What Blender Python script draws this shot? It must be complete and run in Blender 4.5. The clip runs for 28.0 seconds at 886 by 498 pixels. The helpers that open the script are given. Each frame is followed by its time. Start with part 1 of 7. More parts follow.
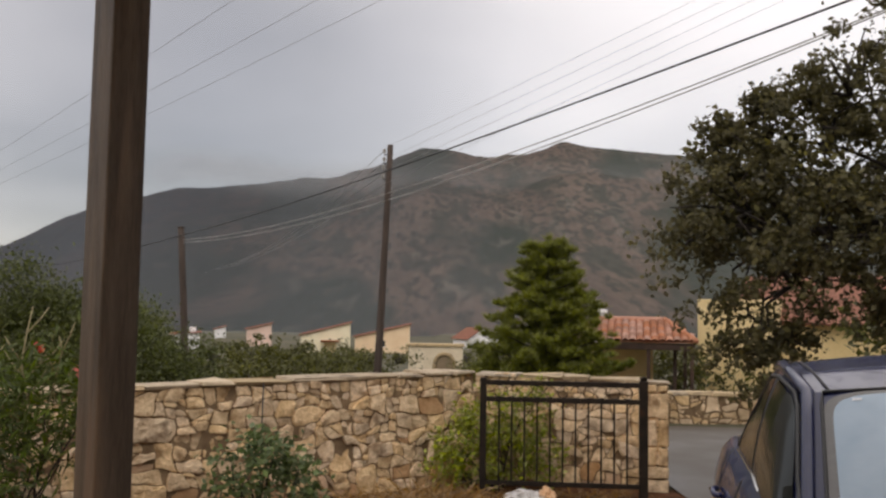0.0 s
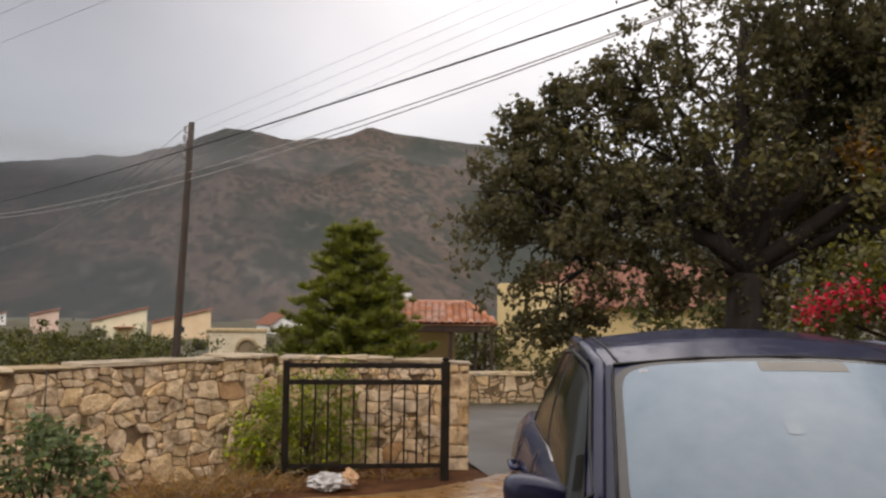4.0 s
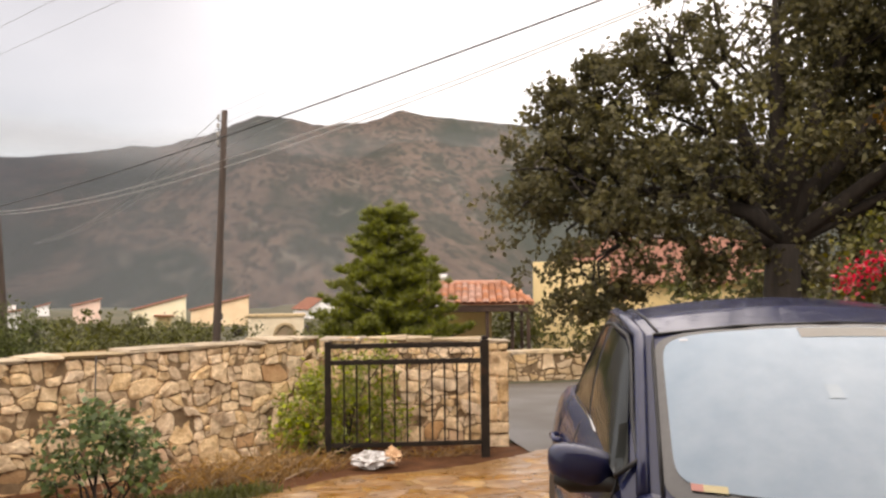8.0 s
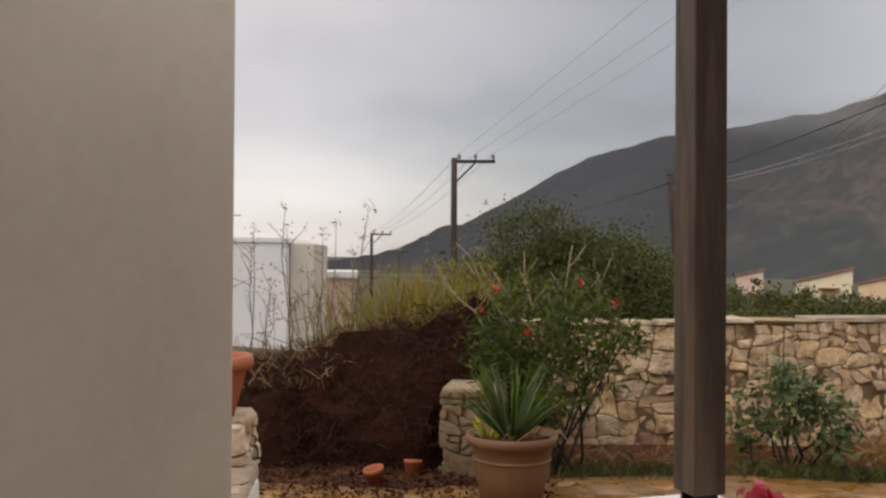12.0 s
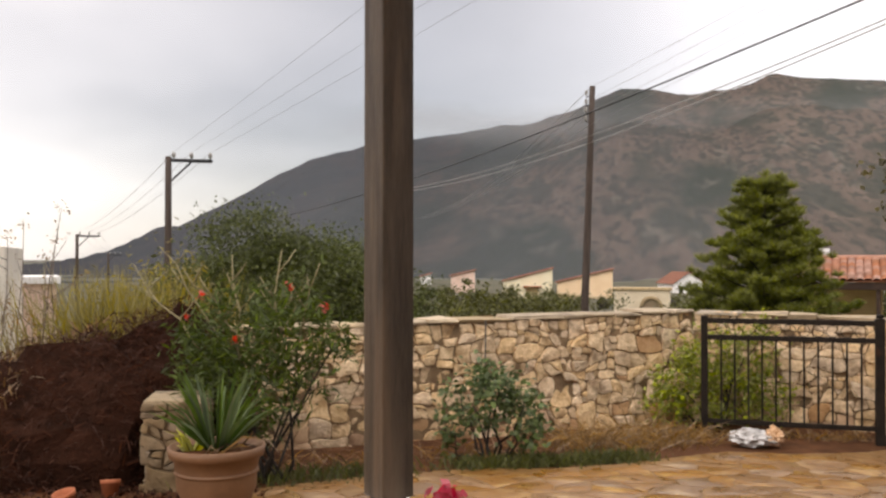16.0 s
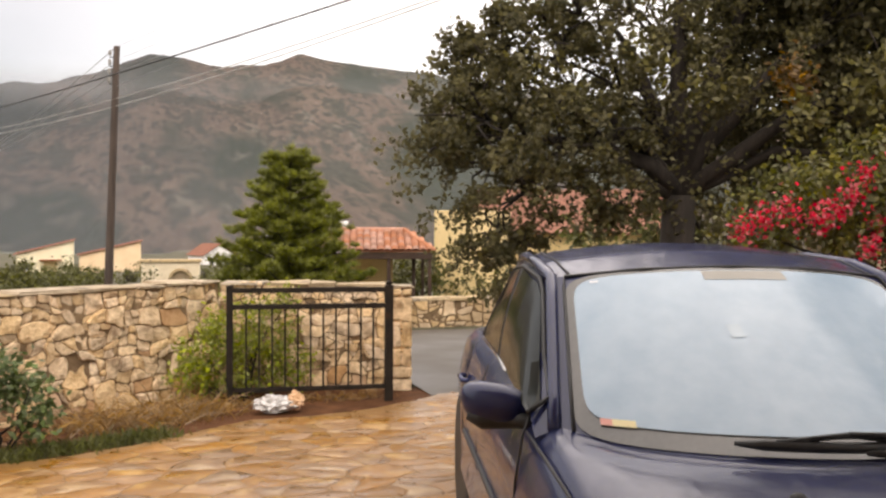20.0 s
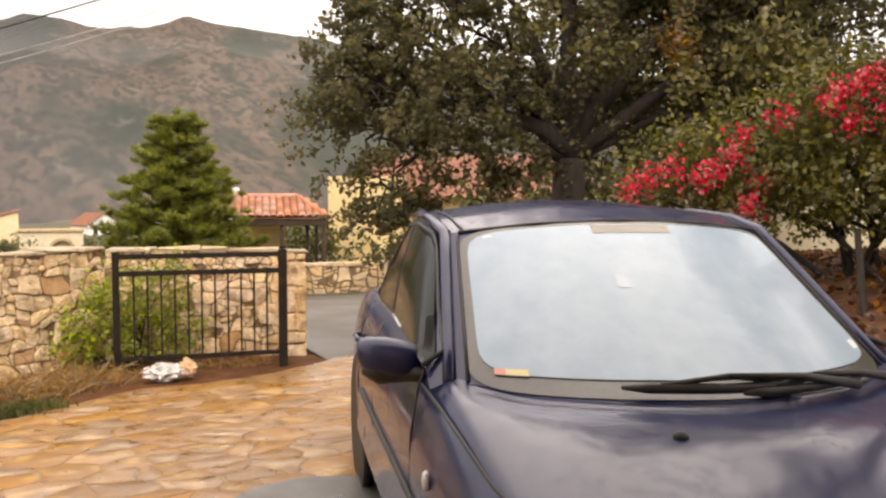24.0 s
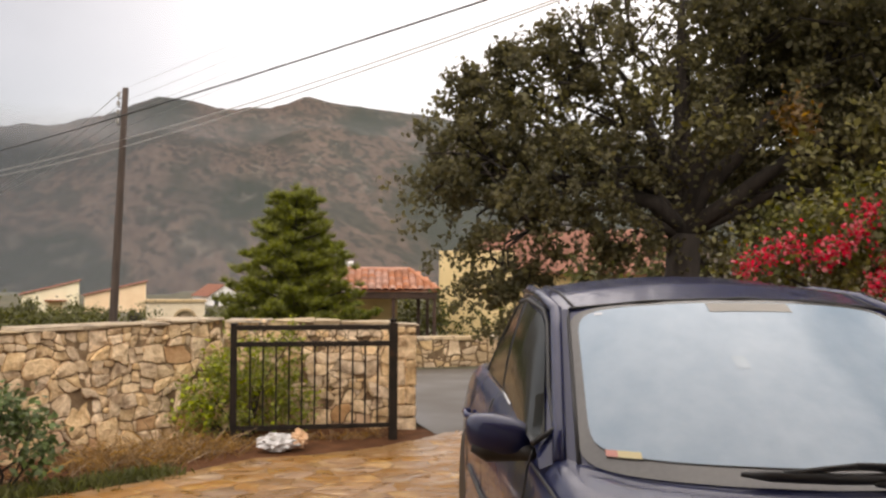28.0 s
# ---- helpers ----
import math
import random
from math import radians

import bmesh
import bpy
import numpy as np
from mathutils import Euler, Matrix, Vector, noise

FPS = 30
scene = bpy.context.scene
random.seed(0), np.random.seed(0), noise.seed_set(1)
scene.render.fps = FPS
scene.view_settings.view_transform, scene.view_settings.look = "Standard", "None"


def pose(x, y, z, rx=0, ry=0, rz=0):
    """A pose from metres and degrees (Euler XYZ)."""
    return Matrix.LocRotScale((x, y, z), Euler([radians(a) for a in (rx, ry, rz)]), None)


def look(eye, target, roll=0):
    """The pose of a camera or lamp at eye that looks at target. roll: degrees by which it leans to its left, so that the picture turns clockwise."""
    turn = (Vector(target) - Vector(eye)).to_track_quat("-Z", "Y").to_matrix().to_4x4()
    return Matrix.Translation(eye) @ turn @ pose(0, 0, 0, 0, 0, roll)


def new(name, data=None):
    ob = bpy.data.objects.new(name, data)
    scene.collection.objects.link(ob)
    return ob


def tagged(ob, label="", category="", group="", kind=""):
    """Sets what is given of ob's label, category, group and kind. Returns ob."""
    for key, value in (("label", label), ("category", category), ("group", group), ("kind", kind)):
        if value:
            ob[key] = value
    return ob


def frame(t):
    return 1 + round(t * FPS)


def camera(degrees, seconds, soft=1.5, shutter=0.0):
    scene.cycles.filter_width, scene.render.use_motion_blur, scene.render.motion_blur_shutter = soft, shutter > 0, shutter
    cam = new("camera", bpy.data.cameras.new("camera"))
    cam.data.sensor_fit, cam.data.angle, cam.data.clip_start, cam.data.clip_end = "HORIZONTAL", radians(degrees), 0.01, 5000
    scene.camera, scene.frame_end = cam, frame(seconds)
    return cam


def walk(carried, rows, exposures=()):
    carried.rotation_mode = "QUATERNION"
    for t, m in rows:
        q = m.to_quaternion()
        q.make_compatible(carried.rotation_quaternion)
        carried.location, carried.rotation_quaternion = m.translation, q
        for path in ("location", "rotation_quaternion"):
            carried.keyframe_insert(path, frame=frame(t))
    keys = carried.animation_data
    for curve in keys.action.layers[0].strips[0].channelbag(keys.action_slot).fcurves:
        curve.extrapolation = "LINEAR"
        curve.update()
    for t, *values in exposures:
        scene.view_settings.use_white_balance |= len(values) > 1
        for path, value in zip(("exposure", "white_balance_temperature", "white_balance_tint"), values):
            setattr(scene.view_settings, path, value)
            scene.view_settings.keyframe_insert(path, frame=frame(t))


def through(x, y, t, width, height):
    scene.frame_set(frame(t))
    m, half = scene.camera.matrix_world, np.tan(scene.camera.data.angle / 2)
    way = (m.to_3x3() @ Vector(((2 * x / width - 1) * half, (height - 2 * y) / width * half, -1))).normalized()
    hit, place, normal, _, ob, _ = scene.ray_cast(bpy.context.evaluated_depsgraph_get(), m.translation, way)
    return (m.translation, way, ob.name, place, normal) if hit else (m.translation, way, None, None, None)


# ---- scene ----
# ---- camera and its walk ----
cam = camera(52.22, 28.0, soft=2.5)
# seconds, x, y, z, yaw, pitch, roll
PATH = [
    (0.00, 0.069, 0.039, 1.648, 1.24, 4.16, -0.92),
    (0.50, 0.072, 0.022, 1.647, 0.66, 4.75, -1.12),
    (1.00, 0.077, 0.014, 1.648, 0.58, 4.84, -1.09),
    (1.50, 0.083, 0.012, 1.650, 0.94, 5.40, -0.65),
    (2.00, 0.087, 0.012, 1.649, 0.51, 5.82, -0.04),
    (2.50, 0.077, 0.022, 1.650, -0.64, 5.49, -0.03),
    (3.00, 0.070, 0.039, 1.643, -1.82, 5.20, -0.52),
    (3.50, 0.072, 0.067, 1.630, -5.23, 4.50, -0.54),
    (4.00, 0.077, 0.099, 1.620, -11.03, 3.39, -0.80),
    (4.50, 0.082, 0.123, 1.608, -17.62, 2.87, -0.39),
    (5.00, 0.083, 0.124, 1.605, -24.71, 1.57, -0.32),
    (5.50, 0.092, 0.114, 1.592, -31.01, -0.59, 0.01),
    (6.00, 0.102, 0.104, 1.581, -33.82, -2.24, 0.33),
    (6.50, 0.103, 0.106, 1.577, -30.41, -1.98, 0.40),
    (7.00, 0.083, 0.104, 1.580, -23.32, 0.24, 0.63),
    (7.50, 0.055, 0.067, 1.599, -16.29, 1.91, 0.38),
    (8.00, 0.045, 0.044, 1.600, -8.83, 2.21, 0.62),
    (8.50, 0.044, 0.054, 1.588, -4.29, 2.43, 0.22),
    (9.00, 0.042, 0.069, 1.590, -0.28, 2.51, 0.14),
    (9.50, 0.006, 0.012, 1.596, 4.98, 2.13, -0.43),
    (10.00, -0.028, -0.066, 1.600, 12.04, 2.42, -1.07),
    (10.50, -0.071, -0.140, 1.598, 18.89, 3.14, -1.18),
    (11.00, -0.086, -0.184, 1.591, 24.47, 1.97, -0.48),
    (11.50, -0.112, -0.206, 1.584, 29.13, 0.83, -0.24),
    (12.00, -0.119, -0.185, 1.572, 31.34, 0.48, -0.39),
    (12.50, -0.118, -0.158, 1.578, 26.05, 0.12, -0.58),
    (13.00, -0.118, -0.145, 1.573, 23.65, -0.21, -0.84),
    (13.50, -0.111, -0.137, 1.574, 21.61, -0.58, -0.52),
    (14.17, -0.102, -0.138, 1.575, 20.41, -0.62, -0.27),
    (14.83, -0.099, -0.141, 1.580, 20.38, -0.17, -0.31),
    (15.50, -0.089, -0.129, 1.584, 18.80, 0.27, -0.24),
    (16.00, -0.061, -0.102, 1.587, 13.88, 0.66, -0.01),
    (16.50, -0.005, -0.063, 1.589, 6.39, 0.92, -0.42),
    (17.00, 0.018, -0.033, 1.586, 1.78, 1.16, -0.54),
    (17.50, 0.019, -0.020, 1.586, 0.43, 0.67, -0.55),
    (18.00, 0.024, -0.006, 1.579, -0.46, 0.02, -0.18),
    (18.50, 0.031, 0.006, 1.579, -1.77, -0.33, -0.40),
    (19.00, 0.033, 0.022, 1.558, -8.80, -0.47, -1.48),
    (19.50, 0.007, 0.051, 1.571, -13.70, -0.99, -0.52),
    (20.00, -0.009, 0.067, 1.570, -15.20, -1.06, -0.24),
    (20.50, -0.003, 0.083, 1.563, -17.34, -2.10, -0.92),
    (21.00, 0.009, 0.096, 1.545, -19.46, -2.93, -0.72),
    (21.50, 0.014, 0.100, 1.538, -20.22, -3.29, -0.47),
    (22.17, 0.012, 0.099, 1.535, -21.14, -3.48, -0.43),
    (22.83, -0.001, 0.093, 1.534, -22.16, -3.50, -0.62),
    (23.50, -0.006, 0.085, 1.529, -22.40, -3.33, -0.54),
    (24.00, -0.007, 0.067, 1.529, -21.88, -3.11, 0.09),
    (24.50, -0.010, 0.059, 1.528, -21.32, -2.42, -0.18),
    (25.00, -0.009, 0.050, 1.532, -20.03, -1.53, 0.10),
    (25.50, -0.010, 0.044, 1.535, -19.03, -0.68, 0.28),
    (26.00, -0.009, 0.054, 1.529, -18.51, -1.02, 0.31),
    (26.50, -0.005, 0.056, 1.529, -17.62, -0.65, 0.12),
    (27.00, -0.007, 0.059, 1.529, -17.17, -0.48, -0.13),
    (27.50, -0.008, 0.055, 1.538, -15.67, 0.59, 0.12),
    (28.00, -0.009, 0.060, 1.536, -14.89, 1.56, -0.34),
]
EXPOSURES = [
    (0.0, -0.46, 6950, 16), (3.0, -0.44, 6950, 16), (4.5, -0.2, 7150, 17), (6.0, 0.45, 7750, 19), (6.8, 0.5, 7750, 19), (8.0, 0.43, 7450, 18), (9.0, 0.14, 7200, 17), (10.2, -0.13, 7050, 17), (11.0, -0.37, 7000, 17), (12.0, -0.51, 6950, 17),
    (13.5, -0.22, 7050, 17), (15.5, -0.03, 7050, 17), (17.0, 0.15, 7200, 17), (18.5, 0.2, 7250, 17), (20.0, 0.45, 7400, 17), (21.5, 0.5, 7650, 18), (23.5, 0.72, 7850, 18), (25.2, 0.46, 7700, 18), (26.0, 0.35, 7600, 18), (28.0, 0.2, 7300, 17),
]
walk(cam, [(t, pose(x, y, z, 90 + pitch, roll, yaw)) for t, x, y, z, yaw, pitch, roll in PATH], EXPOSURES)

# ---- small builders ----
JOINED = {"stems", "twigs", "branches", "bare_sprigs", "flowers", "stalks", "seed_heads", "leaves", "needles", "bracts", "low_bracts", "dry_leaves", "yellowing_leaves", "yellow_leaves", "lower_flowers", "strap_leaves"}


def polar(bearing, r, z=0.0):
    """A place by its bearing (degrees clockwise from +y), distance and height."""
    return Vector((r * math.sin(radians(bearing)), r * math.cos(radians(bearing)), z))


def mesh_of(name, verts, faces, smooth=False):
    me = bpy.data.meshes.new(name)
    me.from_pydata([tuple(v) for v in verts], [], [tuple(f) for f in faces])
    if smooth:
        me.polygons.foreach_set("use_smooth", [True] * len(me.polygons))
    me.update()
    return me


def baked(bm, name, smooth=False):
    bmesh.ops.recalc_face_normals(bm, faces=bm.faces[:])
    me = bpy.data.meshes.new(name)
    bm.to_mesh(me)
    bm.free()
    if smooth:
        me.polygons.foreach_set("use_smooth", [True] * len(me.polygons))
    return me


def part(name, data, material, parent, label="", place=None):
    """Links a bmesh or mesh as one object, under parent where there is one."""
    me = baked(data, name) if isinstance(data, bmesh.types.BMesh) else data
    if material is not None and not me.materials:
        me.materials.append(material)
    ob = new(name, me)
    if parent is not None:
        ob.parent = parent
    if place is not None:
        ob.matrix_basis = place
    if label:
        ob["label"] = label
    if name in JOINED:
        ob["kind"] = "stuff"
    return ob


def thing(name, label, category, place=None, group="", kind=""):
    ob = new(name)
    ob.empty_display_size = 0.1
    if place is not None:
        ob.matrix_basis = place
    return tagged(ob, label, category, group, kind)


def box(sx, sy, sz, bevel=0.0, at=(0, 0, 0), segs=2):
    """A box that stands on z = at.z, centred in x and y."""
    bm = bmesh.new()
    bmesh.ops.create_cube(bm, size=1.0)
    for v in bm.verts:
        v.co = Vector((v.co.x * sx, v.co.y * sy, (v.co.z + 0.5) * sz)) + Vector(at)
    if bevel > 0:
        bmesh.ops.bevel(bm, geom=bm.edges[:], offset=bevel, segments=segs, profile=0.6, affect="EDGES")
    return bm


def add_box(bm, sx, sy, sz, at, turn=0.0, bevel=0.0):
    b = box(sx, sy, sz, bevel)
    m = Matrix.Translation(at) @ Matrix.Rotation(turn, 4, "Z")
    me = bpy.data.meshes.new("tmp")
    b.to_mesh(me)
    b.free()
    me.transform(m)
    bm.from_mesh(me)
    bpy.data.meshes.remove(me)
    return bm


def lathe(profile, segs=28, closed_top=False):
    """A turned body from (radius, height) pairs."""
    verts, faces = [], []
    for r, z in profile:
        for k in range(segs):
            a = 2 * math.pi * k / segs
            verts.append((r * math.cos(a), r * math.sin(a), z))
    for i in range(len(profile) - 1):
        for k in range(segs):
            k2 = (k + 1) % segs
            faces.append((i * segs + k, i * segs + k2, (i + 1) * segs + k2, (i + 1) * segs + k))
    faces.append(tuple(range(segs - 1, -1, -1)))
    if closed_top:
        n = (len(profile) - 1) * segs
        faces.append(tuple(range(n, n + segs)))
    return mesh_of("lathe", verts, faces, True)


def tube(points, radii, segs=8):
    """A swept round body along points."""
    pts = [Vector(p) for p in points]
    if not isinstance(radii, (list, tuple)):
        radii = [radii] * len(pts)
    verts, faces = [], []
    up = Vector((0.31, 0.17, 0.93))
    for i, p in enumerate(pts):
        d = (pts[min(i + 1, len(pts) - 1)] - pts[max(i - 1, 0)]).normalized()
        a = d.cross(up)
        a = a.normalized() if a.length > 1e-4 else Vector((1, 0, 0))
        b = d.cross(a)
        for k in range(segs):
            t = 2 * math.pi * k / segs
            verts.append(p + (a * math.cos(t) + b * math.sin(t)) * radii[i])
    for i in range(len(pts) - 1):
        for k in range(segs):
            k2 = (k + 1) % segs
            faces.append((i * segs + k, i * segs + k2, (i + 1) * segs + k2, (i + 1) * segs + k))
    faces.append(tuple(range(segs - 1, -1, -1)))
    faces.append(tuple(range((len(pts) - 1) * segs, len(pts) * segs)))
    return mesh_of("tube", verts, faces, True)


def joined(meshes, name="joined"):
    """Several meshes as one."""
    bm = bmesh.new()
    for me in meshes:
        bm.from_mesh(me)
        bpy.data.meshes.remove(me)
    me = bpy.data.meshes.new(name)
    bm.to_mesh(me)
    bm.free()
    me.polygons.foreach_set("use_smooth", [True] * len(me.polygons))
    return me


def leaf_mesh(name, centres, size, spread=0.35, slim=0.45, up=0.4, seed=1, fold=0.25):
    """A leaf of two bent faces at each centre, turned at random."""
    g = np.random.default_rng(seed)
    c = np.asarray(centres, dtype=float)
    n = len(c)
    nor = g.normal(size=(n, 3))
    nor[:, 2] += up * 2
    nor /= np.linalg.norm(nor, axis=1)[:, None]
    ax = g.normal(size=(n, 3))
    ax -= nor * (ax * nor).sum(1)[:, None]
    ax /= np.linalg.norm(ax, axis=1)[:, None] + 1e-9
    si = np.cross(nor, ax)
    s = size * g.uniform(1 - spread, 1 + spread, n)[:, None]
    v = np.empty((n, 4, 3))
    v[:, 0] = c - ax * s * 0.5
    v[:, 1] = c + si * s * slim * 0.5 + nor * s * fold * 0.3
    v[:, 2] = c + ax * s * 0.5
    v[:, 3] = c - si * s * slim * 0.5 + nor * s * fold * 0.3
    f = (np.arange(n)[:, None] * 4)
    tri = np.concatenate([np.stack([f + 0, f + 1, f + 2], -1)[:, 0], np.stack([f + 0, f + 2, f + 3], -1)[:, 0]])
    return raw_mesh(name, v.reshape(-1, 3), tri)


def raw_mesh(name, verts, tris):
    me = bpy.data.meshes.new(name)
    verts = np.asarray(verts, dtype=np.float32)
    tris = np.asarray(tris, dtype=np.int32)
    me.vertices.add(len(verts))
    me.vertices.foreach_set("co", verts.ravel())
    me.loops.add(tris.size)
    me.loops.foreach_set("vertex_index", tris.ravel())
    me.polygons.add(len(tris))
    me.polygons.foreach_set("loop_start", np.arange(0, tris.size, 3, dtype=np.int32))
    me.polygons.foreach_set("loop_total", np.full(len(tris), 3, dtype=np.int32))
    me.update(calc_edges=True)
    return me


def blades(name, bases, tips, width, bend=0.25, seed=1):
    """Strap leaves or stalks: a bent, tapering strip from each base to its tip."""
    g = np.random.default_rng(seed)
    b, t = np.asarray(bases, float), np.asarray(tips, float)
    n = len(b)
    d = t - b
    side = np.cross(d, g.normal(size=(n, 3)))
    side /= np.linalg.norm(side, axis=1)[:, None] + 1e-9
    ln = np.linalg.norm(d, axis=1)[:, None]
    w = width * g.uniform(0.6, 1.3, n)[:, None]
    mid = b + d * 0.55 + np.array([0, 0, 1.0]) * ln * bend * g.uniform(0.3, 1.0, n)[:, None]
    v = np.stack([b - side * w * .5, b + side * w * .5, mid - side * w * .45, mid + side * w * .45, t], 1)
    f = np.arange(n)[:, None] * 5
    tri = np.concatenate([f + np.array([[0, 1, 3]]), f + np.array([[0, 3, 2]]), f + np.array([[2, 3, 4]])])
    return raw_mesh(name, v.reshape(-1, 3), tri)


def clumped(lobes, per_lobe, leaves, sigma, seed, shell=0.55):
    """Leaf places: clumps near the skin of each lobe (x, y, z, rx, ry, rz), leaves round each clump."""
    g = np.random.default_rng(seed)
    out = []
    for x, y, z, rx, ry, rz in lobes:
        k = max(3, int(per_lobe * rx * rz))
        d = g.normal(size=(k, 3))
        d /= np.linalg.norm(d, axis=1)[:, None]
        rad = shell + (1 - shell) * g.uniform(0, 1, k) ** 0.5
        c = np.array([x, y, z]) + d * rad[:, None] * np.array([rx, ry, rz])
        m = np.repeat(c, leaves, axis=0)
        out.append(m + g.normal(size=m.shape) * sigma * np.repeat(g.uniform(0.6, 1.4, k), leaves)[:, None])
    return np.concatenate(out)


# ---- materials ----
def surface(name, low, high, scale=6.0, rough=0.8, bump=0.2, fine=60.0, metal=0.0, spots=None, spot_scale=1.5, spot_cut=(0.5, 0.6), detail=6.0,
            per="", vary=0.0, stretch=(1, 1, 1), coat=0.0, fine_mix=0.25, spec=0.5, rough_low=None, dist=0.02, drift=1.0):
    """A node material: two noise scales between two colours, patches of a third, bump; per: 'object' or 'island' varies brightness piece by piece."""
    m = bpy.data.materials.new(name)
    m.use_nodes = True
    t = m.node_tree
    n, l = t.nodes, t.links
    b = n["Principled BSDF"]
    co = n.new("ShaderNodeTexCoord")
    mp = n.new("ShaderNodeMapping")
    mp.inputs["Scale"].default_value = stretch
    src = co.outputs["Object"]
    if per:
        inf = n.new("ShaderNodeObjectInfo" if per == "object" else "ShaderNodeNewGeometry")
        rnd = inf.outputs["Random"] if per == "object" else inf.outputs["Random Per Island"]
        sh = n.new("ShaderNodeVectorMath")
        sh.operation = "MULTIPLY_ADD"
        cmb = n.new("ShaderNodeCombineXYZ")
        for k in range(3):
            l.new(rnd, cmb.inputs[k])
        l.new(cmb.outputs[0], sh.inputs[0])
        sh.inputs[1].default_value = (37.0 * drift, 91.0 * drift, 53.0 * drift)
        l.new(src, sh.inputs[2])
        src = sh.outputs[0]
    l.new(src, mp.inputs["Vector"])
    a = n.new("ShaderNodeTexNoise")
    a.inputs["Scale"].default_value = scale
    a.inputs["Detail"].default_value = detail
    f = n.new("ShaderNodeTexNoise")
    f.inputs["Scale"].default_value = fine
    f.inputs["Detail"].default_value = 3.0
    for q in (a, f):
        l.new(mp.outputs[0], q.inputs["Vector"])
    mix = n.new("ShaderNodeMix")
    mix.inputs[0].default_value = fine_mix
    l.new(a.outputs["Fac"], mix.inputs[2])
    l.new(f.outputs["Fac"], mix.inputs[3])
    ramp = n.new("ShaderNodeValToRGB")
    ramp.color_ramp.elements[0].position, ramp.color_ramp.elements[1].position = 0.32, 0.68
    ramp.color_ramp.elements[0].color, ramp.color_ramp.elements[1].color = (*low, 1), (*high, 1)
    l.new(mix.outputs[0], ramp.inputs[0])
    col = ramp.outputs["Color"]
    if spots is not None:
        s = n.new("ShaderNodeTexNoise")
        s.inputs["Scale"].default_value = spot_scale
        s.inputs["Detail"].default_value = 5.0
        l.new(mp.outputs[0], s.inputs["Vector"])
        r2 = n.new("ShaderNodeMapRange")
        r2.inputs["From Min"].default_value, r2.inputs["From Max"].default_value = spot_cut
        l.new(s.outputs["Fac"], r2.inputs["Value"])
        cm = n.new("ShaderNodeMix")
        cm.data_type = "RGBA"
        l.new(r2.outputs[0], cm.inputs[0])
        l.new(col, cm.inputs[6])
        cm.inputs[7].default_value = (*spots, 1)
        col = cm.outputs[2]
    if per and vary > 0:
        hv = n.new("ShaderNodeHueSaturation")
        mr = n.new("ShaderNodeMapRange")
        mr.inputs["To Min"].default_value, mr.inputs["To Max"].default_value = 1 - vary, 1 + vary
        l.new(rnd, mr.inputs["Value"])
        l.new(mr.outputs[0], hv.inputs["Value"])
        sn = n.new("ShaderNodeMath")
        sn.operation = "FRACT"
        ml = n.new("ShaderNodeMath")
        ml.operation = "MULTIPLY"
        ml.inputs[1].default_value = 17.3
        l.new(rnd, ml.inputs[0])
        l.new(ml.outputs[0], sn.inputs[0])
        ms = n.new("ShaderNodeMapRange")
        ms.inputs["To Min"].default_value, ms.inputs["To Max"].default_value = 1 - vary, 1 + vary
        l.new(sn.outputs[0], ms.inputs["Value"])
        l.new(ms.outputs[0], hv.inputs["Saturation"])
        l.new(col, hv.inputs["Color"])
        col = hv.outputs["Color"]
    l.new(col, b.inputs["Base Color"])
    b.inputs["Metallic"].default_value = metal
    b.inputs["Specular IOR Level"].default_value = spec
    b.inputs["Coat Weight"].default_value = coat
    b.inputs["Coat Roughness"].default_value = 0.03
    if rough_low is None:
        b.inputs["Roughness"].default_value = rough
    else:
        rr = n.new("ShaderNodeMapRange")
        rr.inputs["From Min"].default_value, rr.inputs["From Max"].default_value = 0.35, 0.65
        rr.inputs["To Min"].default_value, rr.inputs["To Max"].default_value = rough_low, rough
        l.new(a.outputs["Fac"], rr.inputs["Value"])
        l.new(rr.outputs[0], b.inputs["Roughness"])
    if bump > 0:
        bp = n.new("ShaderNodeBump")
        bp.inputs["Strength"].default_value = bump
        bp.inputs["Distance"].default_value = dist
        l.new(mix.outputs[0], bp.inputs["Height"])
        l.new(bp.outputs[0], b.inputs["Normal"])
    return m


def foliage(name, low, high, vary=0.35, rough=0.55, through=0.25):
    """Leaves: colour by leaf, a little light let through."""
    m = surface(name, low, high, scale=2.2, rough=rough, bump=0.0, fine=9.0, per="island", vary=vary, spec=0.25, fine_mix=0.5, drift=0.004)
    t = m.node_tree
    b, o = t.nodes["Principled BSDF"], t.nodes["Material Output"]
    tr = t.nodes.new("ShaderNodeBsdfTranslucent")
    t.links.new(b.inputs["Base Color"].links[0].from_socket, tr.inputs["Color"])
    mx = t.nodes.new("ShaderNodeMixShader")
    mx.inputs[0].default_value = through
    t.links.new(b.outputs[0], mx.inputs[1])
    t.links.new(tr.outputs[0], mx.inputs[2])
    t.links.new(mx.outputs[0], o.inputs["Surface"])
    return m


